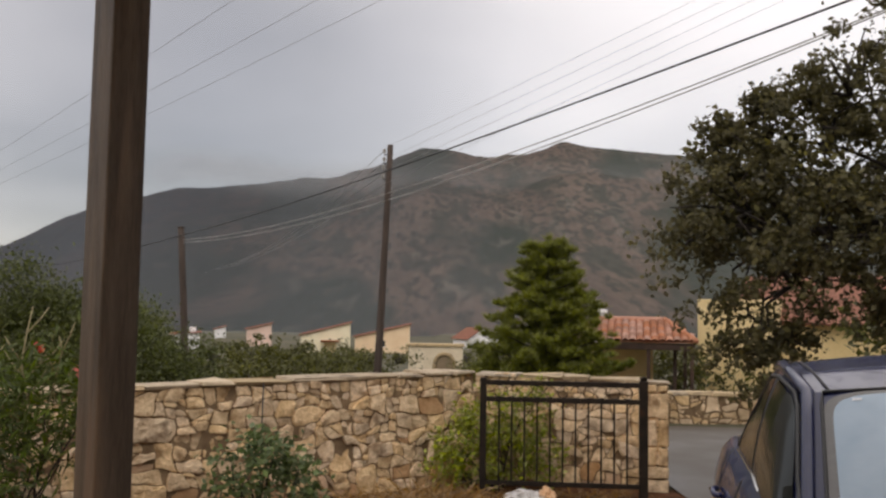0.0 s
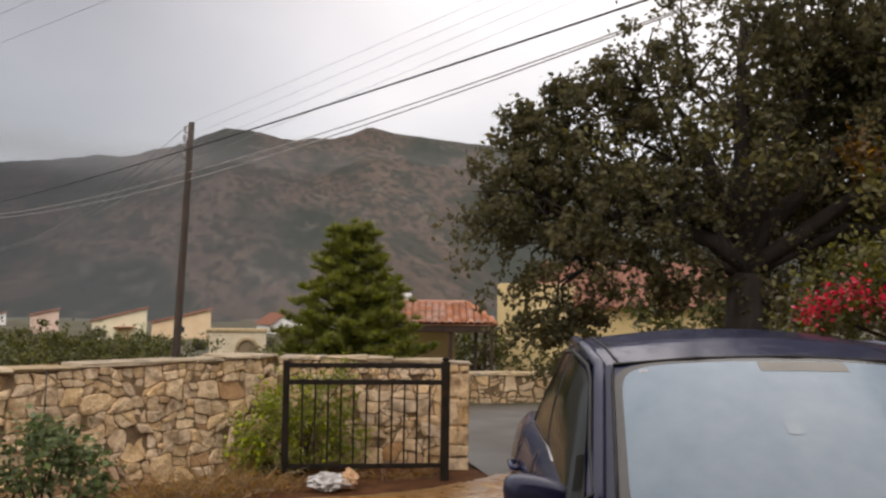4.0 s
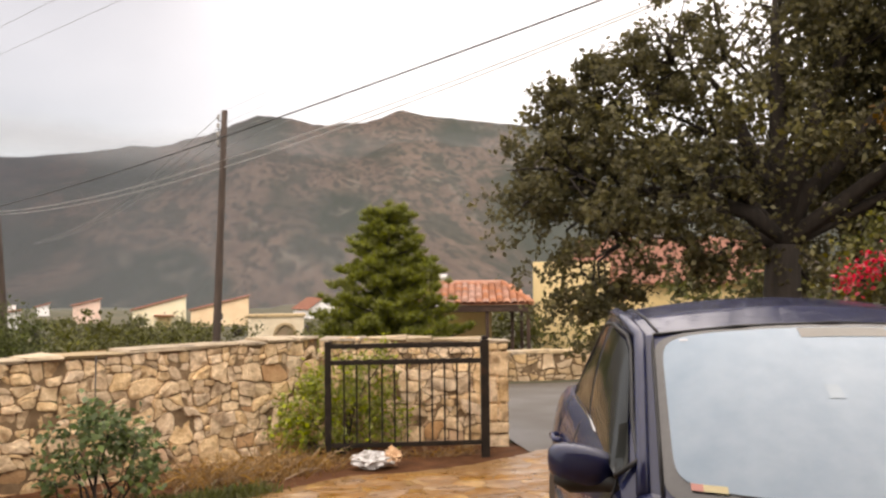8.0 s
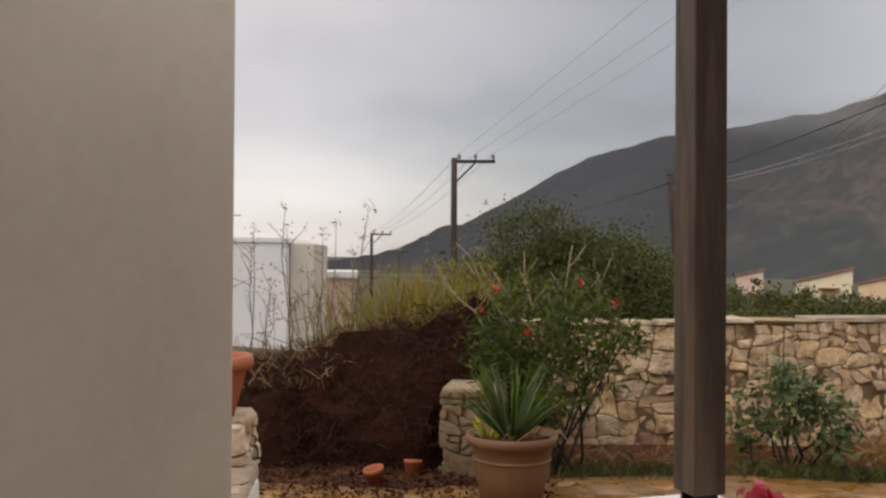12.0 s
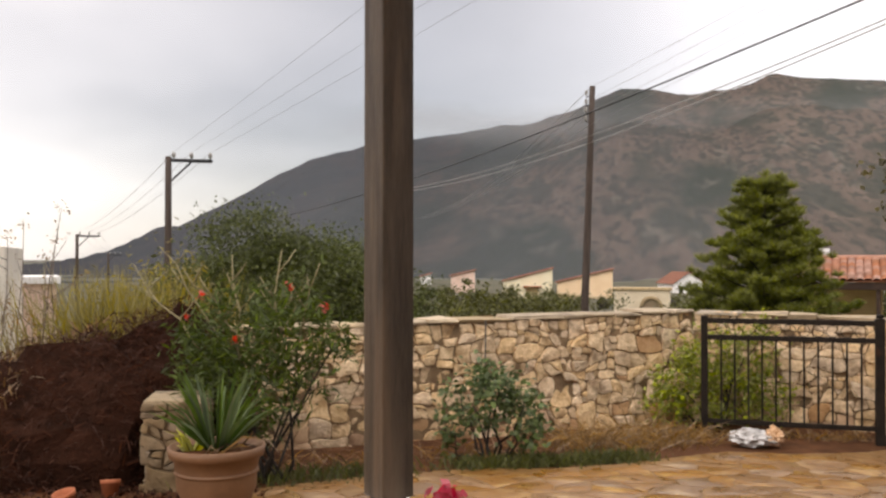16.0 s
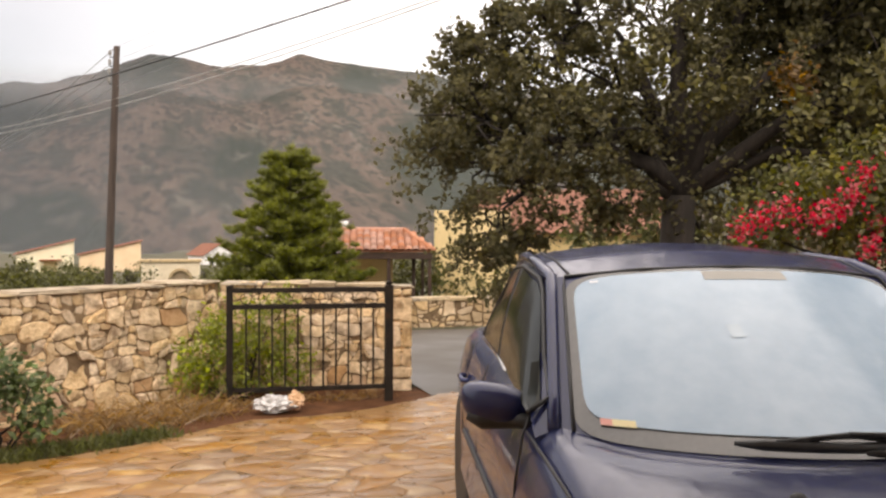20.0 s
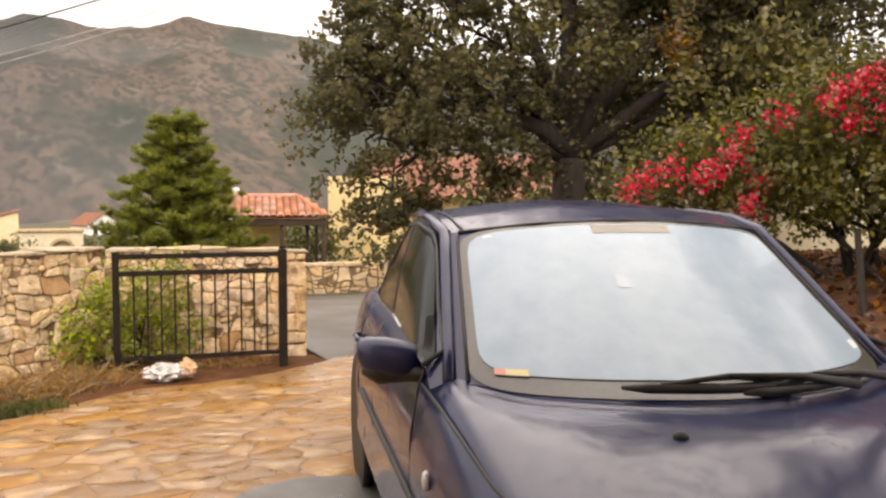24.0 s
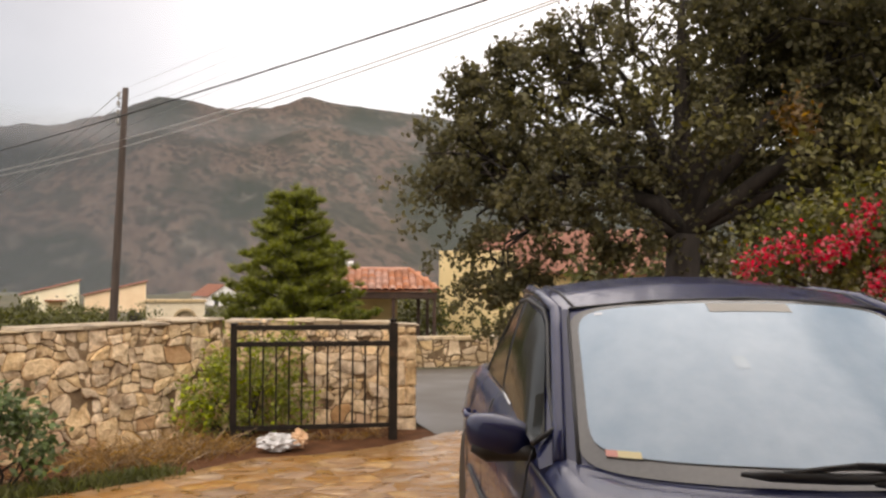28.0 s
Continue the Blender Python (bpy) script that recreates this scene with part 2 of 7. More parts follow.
STONE = surface("limestone", (0.520, 0.358, 0.200), (0.920, 0.720, 0.470), scale=9, fine=36, rough=0.9, bump=1.0, spots=(0.290, 0.190, 0.105), spot_scale=7, spot_cut=(0.52, 0.70), per="object", vary=0.15, dist=0.035)
STONE_RUST = surface("soil_stained_limestone", (0.400, 0.232, 0.115), (0.670, 0.450, 0.260), scale=5, fine=45, rough=0.88, bump=0.6, spots=(0.240, 0.126, 0.060), spot_scale=4, spot_cut=(0.55, 0.72), per="object", vary=0.16, dist=0.03)
STONE_FAR = surface("limestone_joined", (0.430, 0.296, 0.165), (0.760, 0.585, 0.370), scale=5, fine=45, rough=0.9, bump=0.6, per="island", vary=0.18, dist=0.03)
CAPSTONE = surface("cap_limestone", (0.310, 0.233, 0.140), (0.580, 0.461, 0.302), scale=5, fine=40, rough=0.9, bump=0.7, spots=(0.160, 0.123, 0.081), spot_scale=5, spot_cut=(0.53, 0.70), per="object", vary=0.2)
MORTAR = surface("lime_mortar", (0.125, 0.080, 0.043), (0.300, 0.205, 0.115), scale=9, fine=80, rough=0.95, bump=0.7, spots=(0.150, 0.092, 0.046), spot_scale=5, spot_cut=(0.55, 0.68))
# darker than the wall's limestone, for the pillar beside the large pot
STONE_GREY = surface("grey_brown_limestone", (0.125, 0.085, 0.048), (0.330, 0.245, 0.150), scale=6, fine=45, rough=0.9, bump=0.7, spots=(0.150, 0.114, 0.076), spot_scale=6, spot_cut=(0.55, 0.72), per="object", vary=0.16, dist=0.03)
STONE_PALE = surface("pale_limestone", (0.38, 0.30, 0.21), (0.78, 0.66, 0.50), scale=6, fine=45, rough=0.9, bump=0.7, spots=(0.26, 0.18, 0.11), spot_scale=6, spot_cut=(0.55, 0.72), per="object", vary=0.18, dist=0.03)
DARK_PATCH = surface("wet_dark_grey", (0.055, 0.052, 0.048), (0.10, 0.095, 0.088), scale=4, fine=50, rough=0.5, rough_low=0.25, bump=0.2, dist=0.004)
FLAG = surface("wet_flagstone", (0.172, 0.080, 0.022), (0.272, 0.137, 0.039), scale=6.0, fine=35, rough=0.52, rough_low=0.24, bump=0.18, spots=(0.38, 0.235, 0.092), spot_scale=5.0, spot_cut=(0.52, 0.68), per="object", vary=0.20, dist=0.006)
FLAG_FAR = surface("wet_flagstone_joined", (0.172, 0.080, 0.022), (0.272, 0.137, 0.039), scale=6.0, fine=35, rough=0.52, rough_low=0.24, bump=0.18, spots=(0.38, 0.235, 0.092), spot_scale=5.0, spot_cut=(0.52, 0.68), per="island", vary=0.20, dist=0.006)
JOINT = surface("wet_joint", (0.160, 0.080, 0.025), (0.258, 0.137, 0.043), scale=6, fine=70, rough=0.52, rough_low=0.24, bump=0.3)
SOIL = surface("wet_soil", (0.056, 0.023, 0.010), (0.138, 0.060, 0.026), scale=5, fine=55, rough=0.9, bump=1.0, dist=0.05, spec=0.15)
FIELD = surface("field_scrub", (0.042, 0.046, 0.022), (0.105, 0.088, 0.048), scale=0.15, fine=2.0, rough=0.95, bump=0.5, dist=0.3)
ASPHALT = surface("wet_asphalt", (0.040, 0.033, 0.025), (0.080, 0.067, 0.050), scale=0.8, fine=60, rough=0.7, rough_low=0.45, bump=0.3, dist=0.006)
PLASTER_GREY = surface("grey_plaster", (0.64, 0.58, 0.49), (0.80, 0.735, 0.635), scale=1.3, fine=20, rough=0.36, bump=0.12)
PLASTER_WHITE = surface("white_plaster", (0.84, 0.83, 0.81), (0.93, 0.92, 0.90), scale=1.2, fine=25, rough=0.85, bump=0.12)
PLASTER_YELLOW = surface("yellow_plaster", (0.62, 0.47, 0.22), (0.76, 0.60, 0.32), scale=0.8, fine=12, rough=0.85, bump=0.08)
PLASTER_PEACH = surface("peach_plaster", (0.80, 0.58, 0.36), (0.88, 0.68, 0.45), scale=0.8, fine=12, rough=0.9, bump=0.08, spec=0.2)
PLASTER_CREAM = surface("cream_plaster", (0.82, 0.73, 0.50), (0.90, 0.82, 0.60), scale=0.8, fine=12, rough=0.9, bump=0.08, spec=0.2)
PLASTER_PINK = surface("pink_plaster", (0.70, 0.50, 0.40), (0.82, 0.63, 0.53), scale=0.8, fine=12, rough=0.9, bump=0.08, spec=0.2)
ROOF_TILE = surface("clay_roof_tile", (0.29, 0.12, 0.072), (0.50, 0.265, 0.175), scale=2.5, fine=20, rough=0.85, bump=0.2, per="object", vary=0.22, spec=0.2)
ROOF_TILE_FAR = surface("clay_roof_tile_joined", (0.17, 0.060, 0.033), (0.29, 0.112, 0.06), scale=2.5, fine=20, rough=0.9, bump=0.2, per="island", vary=0.2, spec=0.1)
TERRACOTTA = surface("terracotta", (0.34, 0.095, 0.036), (0.50, 0.165, 0.07), scale=5, fine=50, rough=0.7, bump=0.15)
POT_PLASTIC = surface("faded_pot", (0.155, 0.078, 0.038), (0.225, 0.115, 0.056), scale=4, fine=50, rough=0.6, bump=0.08)
POST_WOOD = surface("stained_post_wood", (0.058, 0.042, 0.028), (0.212, 0.156, 0.106), scale=5, fine=70, rough=0.5, bump=0.7, stretch=(6, 6, 0.5), spots=(0.263, 0.175, 0.112), spot_scale=2.2, spot_cut=(0.55, 0.75), dist=0.008)
POLE_WOOD = surface("creosoted_pole", (0.038, 0.028, 0.022), (0.090, 0.064, 0.050), scale=3, fine=40, rough=0.9, bump=0.4, stretch=(4, 4, 0.4))
IRON = surface("black_iron", (0.010, 0.008, 0.006), (0.026, 0.019, 0.014), scale=9, fine=90, rough=0.7, bump=0.2, spec=0.15, spots=(0.05, 0.024, 0.012), spot_scale=7, spot_cut=(0.62, 0.8))
DARK_STEEL = surface("dark_steel", (0.02, 0.02, 0.022), (0.05, 0.05, 0.052), scale=9, fine=90, rough=0.5, bump=0.1, metal=0.4)
CABLE = surface("cable_black", (0.012, 0.012, 0.012), (0.03, 0.03, 0.03), rough=0.6, bump=0)
WIRE = surface("wire_grey", (0.20, 0.20, 0.20), (0.30, 0.30, 0.30), rough=0.5, bump=0)
PORCELAIN = surface("insulator", (0.25, 0.24, 0.22), (0.40, 0.38, 0.35), rough=0.3, bump=0)
BEAM_WOOD = surface("dark_beam", (0.030, 0.016, 0.010), (0.072, 0.038, 0.024), scale=4, fine=40, rough=0.7, bump=0.2)
PANE = surface("window_dark", (0.02, 0.022, 0.025), (0.05, 0.055, 0.06), rough=0.1, bump=0)
BARK = surface("bark", (0.014, 0.011, 0.008), (0.040, 0.031, 0.024), scale=6, fine=45, rough=0.95, bump=0.8, stretch=(3, 3, 0.7))
OAK_LEAF = foliage("oak_leaf", (0.052, 0.051, 0.024), (0.168, 0.148, 0.068), vary=0.24, rough=0.7, through=0.45)
OAK_DRY = foliage("oak_leaf_dry", (0.20, 0.11, 0.035), (0.32, 0.20, 0.07))
OAK_YELLOW = foliage("oak_leaf_yellowing", (0.125, 0.115, 0.042), (0.215, 0.195, 0.075), vary=0.25)
PINE_LEAF = foliage("pine_needle", (0.100, 0.122, 0.018), (0.265, 0.275, 0.046), vary=0.3)
SHRUB_LEAF = foliage("shrub_leaf", (0.038, 0.064, 0.012), (0.130, 0.168, 0.036), vary=0.3)
BLUE_LEAF = foliage("blue_green_leaf", (0.080, 0.118, 0.048), (0.18, 0.225, 0.092), vary=0.25, rough=0.7)
OLIVE_LEAF = foliage("olive_leaf", (0.050, 0.056, 0.015), (0.140, 0.136, 0.040), vary=0.3)
BOUG_LEAF = foliage("bougainvillea_leaf", (0.056, 0.066, 0.018), (0.215, 0.190, 0.054), vary=0.35, through=0.28)
RED_BRACT = foliage("red_bract", (0.42, 0.014, 0.034), (0.70, 0.05, 0.09), vary=0.25, through=0.35)
DRY_GRASS = foliage("dry_grass", (0.21, 0.122, 0.048), (0.42, 0.27, 0.115), vary=0.3)
GREEN_GRASS = foliage("green_grass", (0.055, 0.066, 0.018), (0.135, 0.138, 0.042), vary=0.3)
YELLOW_SHRUB = foliage("yellow_green_sprig", (0.185, 0.150, 0.034), (0.40, 0.33, 0.085), vary=0.3)
DEAD_TWIG = foliage("dead_brushwood", (0.036, 0.013, 0.007), (0.062, 0.022, 0.011), vary=0.2, through=0.05, rough=0.95)
DEAD_CORE = surface("dead_brush_core", (0.015, 0.006, 0.003), (0.040, 0.015, 0.008), scale=7, fine=40, rough=1.0, bump=1.0, dist=0.08, spec=0.1)
BANK_EARTH = surface("bank_earth", (0.045, 0.019, 0.009), (0.15, 0.066, 0.029), scale=2.5, fine=22, rough=0.9, bump=1.0, dist=0.08)
LEAF_LITTER = foliage("leaf_litter", (0.060, 0.025, 0.010), (0.20, 0.092, 0.033), vary=0.45, through=0.1)
WHITE_ROCK = surface("pale_rock", (0.20, 0.13, 0.075), (0.44, 0.33, 0.21), scale=5, fine=40, rough=0.9, bump=0.8, spots=(0.12, 0.06, 0.03), spot_scale=4, spot_cut=(0.5, 0.65), per="object", vary=0.2, dist=0.04)

# ---- sky and sun ----
SUN_BEARING, SUN_HEIGHT = 205.0, 42.0
world = bpy.data.worlds.new("sky")
scene.world = world
world.use_nodes = True
wt = world.node_tree
wn, wl = wt.nodes, wt.links
wn.clear()
sky = wn.new("ShaderNodeTexSky")
sky.sky_type, sky.sun_disc = "NISHITA", False
sky.sun_elevation, sky.sun_rotation = radians(SUN_HEIGHT), radians(SUN_BEARING)
clear_air = wn.new("ShaderNodeBackground")
clear_air.inputs["Strength"].default_value = 0.05
wl.new(sky.outputs[0], clear_air.inputs["Color"])
# the cloud deck: lighter overhead and where it is thin, broken by soft grey banks
wco = wn.new("ShaderNodeTexCoord")
wsep = wn.new("ShaderNodeSeparateXYZ")
wl.new(wco.outputs["Generated"], wsep.inputs[0])


def wmath(op, a, b=None, c=None):
    q = wn.new("ShaderNodeMath")
    q.operation = op
    for i, v in enumerate((a, b, c)):
        if v is None:
            continue
        if isinstance(v, (int, float)):
            q.inputs[i].default_value = v
        else:
            wl.new(v, q.inputs[i])
    return q.outputs[0]


rise = wmath("MAXIMUM", wsep.outputs["Z"], 0.0)
flat = wmath("ADD", rise, 0.16)
cx, cy = wmath("DIVIDE", wsep.outputs["X"], flat), wmath("DIVIDE", wsep.outputs["Y"], flat)
wcmb = wn.new("ShaderNodeCombineXYZ")
wl.new(cx, wcmb.inputs[0])
wl.new(cy, wcmb.inputs[1])
cloud = wn.new("ShaderNodeTexNoise")
cloud.inputs["Scale"].default_value, cloud.inputs["Detail"].default_value, cloud.inputs["Roughness"].default_value = 0.55, 5.0, 0.45
wl.new(wcmb.outputs[0], cloud.inputs["Vector"])
sun_way = polar(SUN_BEARING, math.cos(radians(SUN_HEIGHT)), math.sin(radians(SUN_HEIGHT)))
wdot = wn.new("ShaderNodeVectorMath")
wdot.operation = "DOT_PRODUCT"
wl.new(wco.outputs["Generated"], wdot.inputs[0])
wdot.inputs[1].default_value = polar(28.0, math.cos(radians(45)), math.sin(radians(45)))
thin_cloud = wmath("POWER", wmath("MAXIMUM", wdot.outputs["Value"], 0.0), 5.0)
deck = wmath("MULTIPLY_ADD", cloud.outputs["Fac"], 1.35, -0.12)
lit = wmath("MULTIPLY", deck, wmath("MULTIPLY_ADD", rise, 1.75, 0.62))
# a darker bank of cloud lies along the ridge
bank_way = polar(-13.0, math.cos(radians(17)), math.sin(radians(17)))
wbank = wn.new("ShaderNodeVectorMath")
wbank.operation = "DOT_PRODUCT"
wl.new(wco.outputs["Generated"], wbank.inputs[0])
wbank.inputs[1].default_value = bank_way
bank = wmath("POWER", wmath("MAXIMUM", wbank.outputs["Value"], 0.0), 26.0)
lit = wmath("MULTIPLY", lit, wmath("MULTIPLY_ADD", bank, -0.55, 1.0))
lit = wmath("ADD", lit, wmath("MULTIPLY", thin_cloud, 1.0))
# the sky clears towards the low western horizon
wclear = wn.new("ShaderNodeVectorMath")
wclear.operation = "DOT_PRODUCT"
wl.new(wco.outputs["Generated"], wclear.inputs[0])
wclear.inputs[1].default_value = polar(-42.0, math.cos(radians(2)), math.sin(radians(2)))
lit = wmath("ADD", lit, wmath("MULTIPLY", wmath("POWER", wmath("MAXIMUM", wclear.outputs["Value"], 0.0), 60.0), 0.60))
tint = wn.new("ShaderNodeMix")
tint.data_type = "RGBA"
tint.clamp_factor = True
wl.new(lit, tint.inputs[0])
tint.inputs[6].default_value, tint.inputs[7].default_value = (0.965, 0.985, 1.015, 1), (1.0, 0.99, 0.97, 1)
deck_light = wn.new("ShaderNodeBackground")
wl.new(tint.outputs[2], deck_light.inputs["Color"])
wl.new(wmath("MULTIPLY", lit, 1.12), deck_light.inputs["Strength"])
wadd = wn.new("ShaderNodeAddShader")
wl.new(clear_air.outputs[0], wadd.inputs[0])
wl.new(deck_light.outputs[0], wadd.inputs[1])
wout = wn.new("ShaderNodeOutputWorld")
wl.new(wadd.outputs[0], wout.inputs["Surface"])

sun = new("sun", bpy.data.lights.new("sun", "SUN"))
sun.data.energy, sun.data.angle, sun.data.color = 1.0, radians(40), (1.0, 0.96, 0.90)
sun.matrix_world = look(sun_way * 50, (0, 0, 0))

# ---- ground, hills, walls ----
def step(a, b, v):
    s = min(1.0, max(0.0, (v - a) / (b - a)))
    return s * s * (3 - 2 * s)


def ground_z(x, y):
    r = math.hypot(x, y)
    z = 0.10 * (1 - step(4.8, 8.3, y))
    bank = step(3.05, 5.0, x + 0.10 * (y - 3)) * (1 - step(6.8, 8.6, y)) * step(-6, -3, y)
    z += bank * 0.95
    z += -1.2 * step(15.0, 17.5, y) - 2.0 * step(20, 130, r)
    left = step(4.6, 7.5, -x) * step(3.0, 6.0, y + 0.4 * x + 4)
    z += -0.5 * left * step(7, 12, r)
    return z


def axis_steps(lo, hi, fine):
    out = list(np.arange(lo, hi + 1e-6, fine))
    d = fine
    while out[-1] < 4500:
        d *= 1.25
        out.append(out[-1] + d)
    d = fine
    while out[0] > -4500:
        d *= 1.25
        out.insert(0, out[0] - d)
    return out


gx, gy = axis_steps(-7, 9, 0.25), axis_steps(-3, 19, 0.25)
g_verts = [(x, y, ground_z(x, y) + (0.02 * noise.noise((x * 1.7, y * 1.7, 0)) if math.hypot(x, y) < 40 else 0.6 * noise.noise((x / 40, y / 40, 3)) * step(40, 90, math.hypot(x, y)))) for y in gy for x in gx]
nx = len(gx)
g_faces, g_mats = [], []
for j in range(len(gy) - 1):
    for i in range(nx - 1):
        g_faces.append((j * nx + i, j * nx + i + 1, (j + 1) * nx + i + 1, (j + 1) * nx + i))
        xm, ym = gx[i], gy[j]
        inside = -5.5 < xm < 9 and ym < 9.0
        g_mats.append((2 if xm > 3.0 else 0) if inside else 1)
ground = tagged(new("ground", mesh_of("ground", g_verts, g_faces, True)), "wet reddish soil and scrubby fields running to the hills", "ground", kind="structure")
for m in (SOIL, FIELD, BANK_EARTH):
    ground.data.materials.append(m)
ground.data.polygons.foreach_set("material_index", g_mats)

# hill slopes: bearing, height of the skyline in degrees
SKYLINE = [(-75, 0.2), (-50, -0.4), (-37, -0.6), (-33.7, 0.5), (-29.8, 2.15), (-25.7, 4.35), (-22.2, 6.2), (-17.8, 7.3), (-12, 7.95), (-8.7, 8.3), (-5.8, 8.95),
           (-4.1, 9.8), (-2.6, 10.45), (-0.7, 10.2), (1.3, 9.75), (3.8, 9.85), (6.2, 10.6), (9, 10.3), (12.6, 9.95), (18, 9.0), (30, 8.0), (45, 6.0), (80, 3.0)]
sb, sh = [a for a, b in SKYLINE], [b for a, b in SKYLINE]


def hill_rows(b0, b1, nb, r0, r1, nr, height):
    verts, faces = [], []
    for i in range(nb):
        b = b0 + (b1 - b0) * i / (nb - 1)
        for j in range(nr):
            r = r0 + (r1 - r0) * j / (nr - 1)
            p = polar(b, r)
            verts.append((p.x, p.y, height(b, r, j / (nr - 1), p)))
    for i in range(nb - 1):
        for j in range(nr - 1):
            a = i * nr + j
            faces.append((a, a + nr, a + nr + 1, a + 1))
    return mesh_of("hill", verts, faces, True)


RIDGE = 900.0


def hill_height(b, r, s, p):
    top = 1.6 + RIDGE * math.tan(radians(float(np.interp(b, sb, sh))))
    k = min(1.0, max(0.0, (r - 230) / (RIDGE - 230)))
    gully = noise.fractal((p.x / 130, p.y / 210, 4.0), 0.9, 2.1, 5)
    rough = noise.fractal((p.x / 34, p.y / 34, 9.0), 0.8, 2.0, 4)
    fade = math.sin(math.pi * min(1.0, k)) ** 0.8
    z = -4 + (top + 4) * (0.45 * k + 0.55 * k * k * (3 - 2 * k)) + (gully * 11 + rough * 3.2) * fade + rough * 1.1 * k
    if r > RIDGE:
        z -= (r - RIDGE) * 0.35
    return z


HILL_GRAIN = (1.0, 0.07, 1.1)


def hill_ground():
    """Hillside: brown-grey earth, broad scrub patches, finer bushes, bare reddish and pale stony ground."""
    m = surface("hillside", (0.078, 0.059, 0.047), (0.142, 0.105, 0.081), scale=0.03, fine=0.22, rough=1.0, bump=0.5, fine_mix=0.45, spots=(0.044, 0.048, 0.034), spot_scale=0.016, spot_cut=(0.48, 0.60), stretch=HILL_GRAIN, detail=8, dist=3.0, spec=0.0)
    t = m.node_tree
    n, l = t.nodes, t.links
    b = n["Principled BSDF"]
    src = b.inputs["Base Color"].links[0].from_socket
    co = n.new("ShaderNodeTexCoord")
    grain = n.new("ShaderNodeMapping")
    grain.inputs["Scale"].default_value = HILL_GRAIN
    l.new(co.outputs["Object"], grain.inputs["Vector"])
    for scale, cut, colour, amount, detail in ((0.09, (0.50, 0.60), (0.044, 0.047, 0.035), 0.8, 6.0), (0.006, (0.46, 0.66), (0.112, 0.078, 0.064), 0.6, 6.0), (0.018, (0.49, 0.57), (0.034, 0.040, 0.028), 0.9, 9.0), (0.07, (0.60, 0.70), (0.165, 0.140, 0.115), 0.5, 8.0), (0.26, (0.50, 0.60), (0.040, 0.042, 0.032), 0.75, 5.0)):
        q = n.new("ShaderNodeTexNoise")
        q.inputs["Scale"].default_value, q.inputs["Detail"].default_value = scale, detail
        l.new(grain.outputs[0], q.inputs["Vector"])
        r = n.new("ShaderNodeMapRange")
        r.inputs["From Min"].default_value, r.inputs["From Max"].default_value = cut
        r.inputs["To Max"].default_value = amount
        l.new(q.outputs["Fac"], r.inputs["Value"])
        x = n.new("ShaderNodeMix")
        x.data_type = "RGBA"
        l.new(r.outputs[0], x.inputs[0])
        l.new(src, x.inputs[6])
        x.inputs[7].default_value = (*colour, 1)
        src = x.outputs[2]
    # cloud shade on the western flank, put into the colour along x
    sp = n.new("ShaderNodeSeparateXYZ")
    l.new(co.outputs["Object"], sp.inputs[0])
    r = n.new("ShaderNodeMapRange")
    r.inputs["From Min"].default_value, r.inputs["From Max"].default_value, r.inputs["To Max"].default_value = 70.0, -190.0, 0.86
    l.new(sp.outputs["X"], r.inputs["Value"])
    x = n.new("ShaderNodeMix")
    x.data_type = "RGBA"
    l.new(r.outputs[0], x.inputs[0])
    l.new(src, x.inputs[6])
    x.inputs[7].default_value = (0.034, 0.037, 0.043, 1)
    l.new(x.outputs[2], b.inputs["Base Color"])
    return m


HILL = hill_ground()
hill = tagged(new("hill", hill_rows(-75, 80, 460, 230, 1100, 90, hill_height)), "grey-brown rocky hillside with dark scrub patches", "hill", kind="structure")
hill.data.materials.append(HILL)

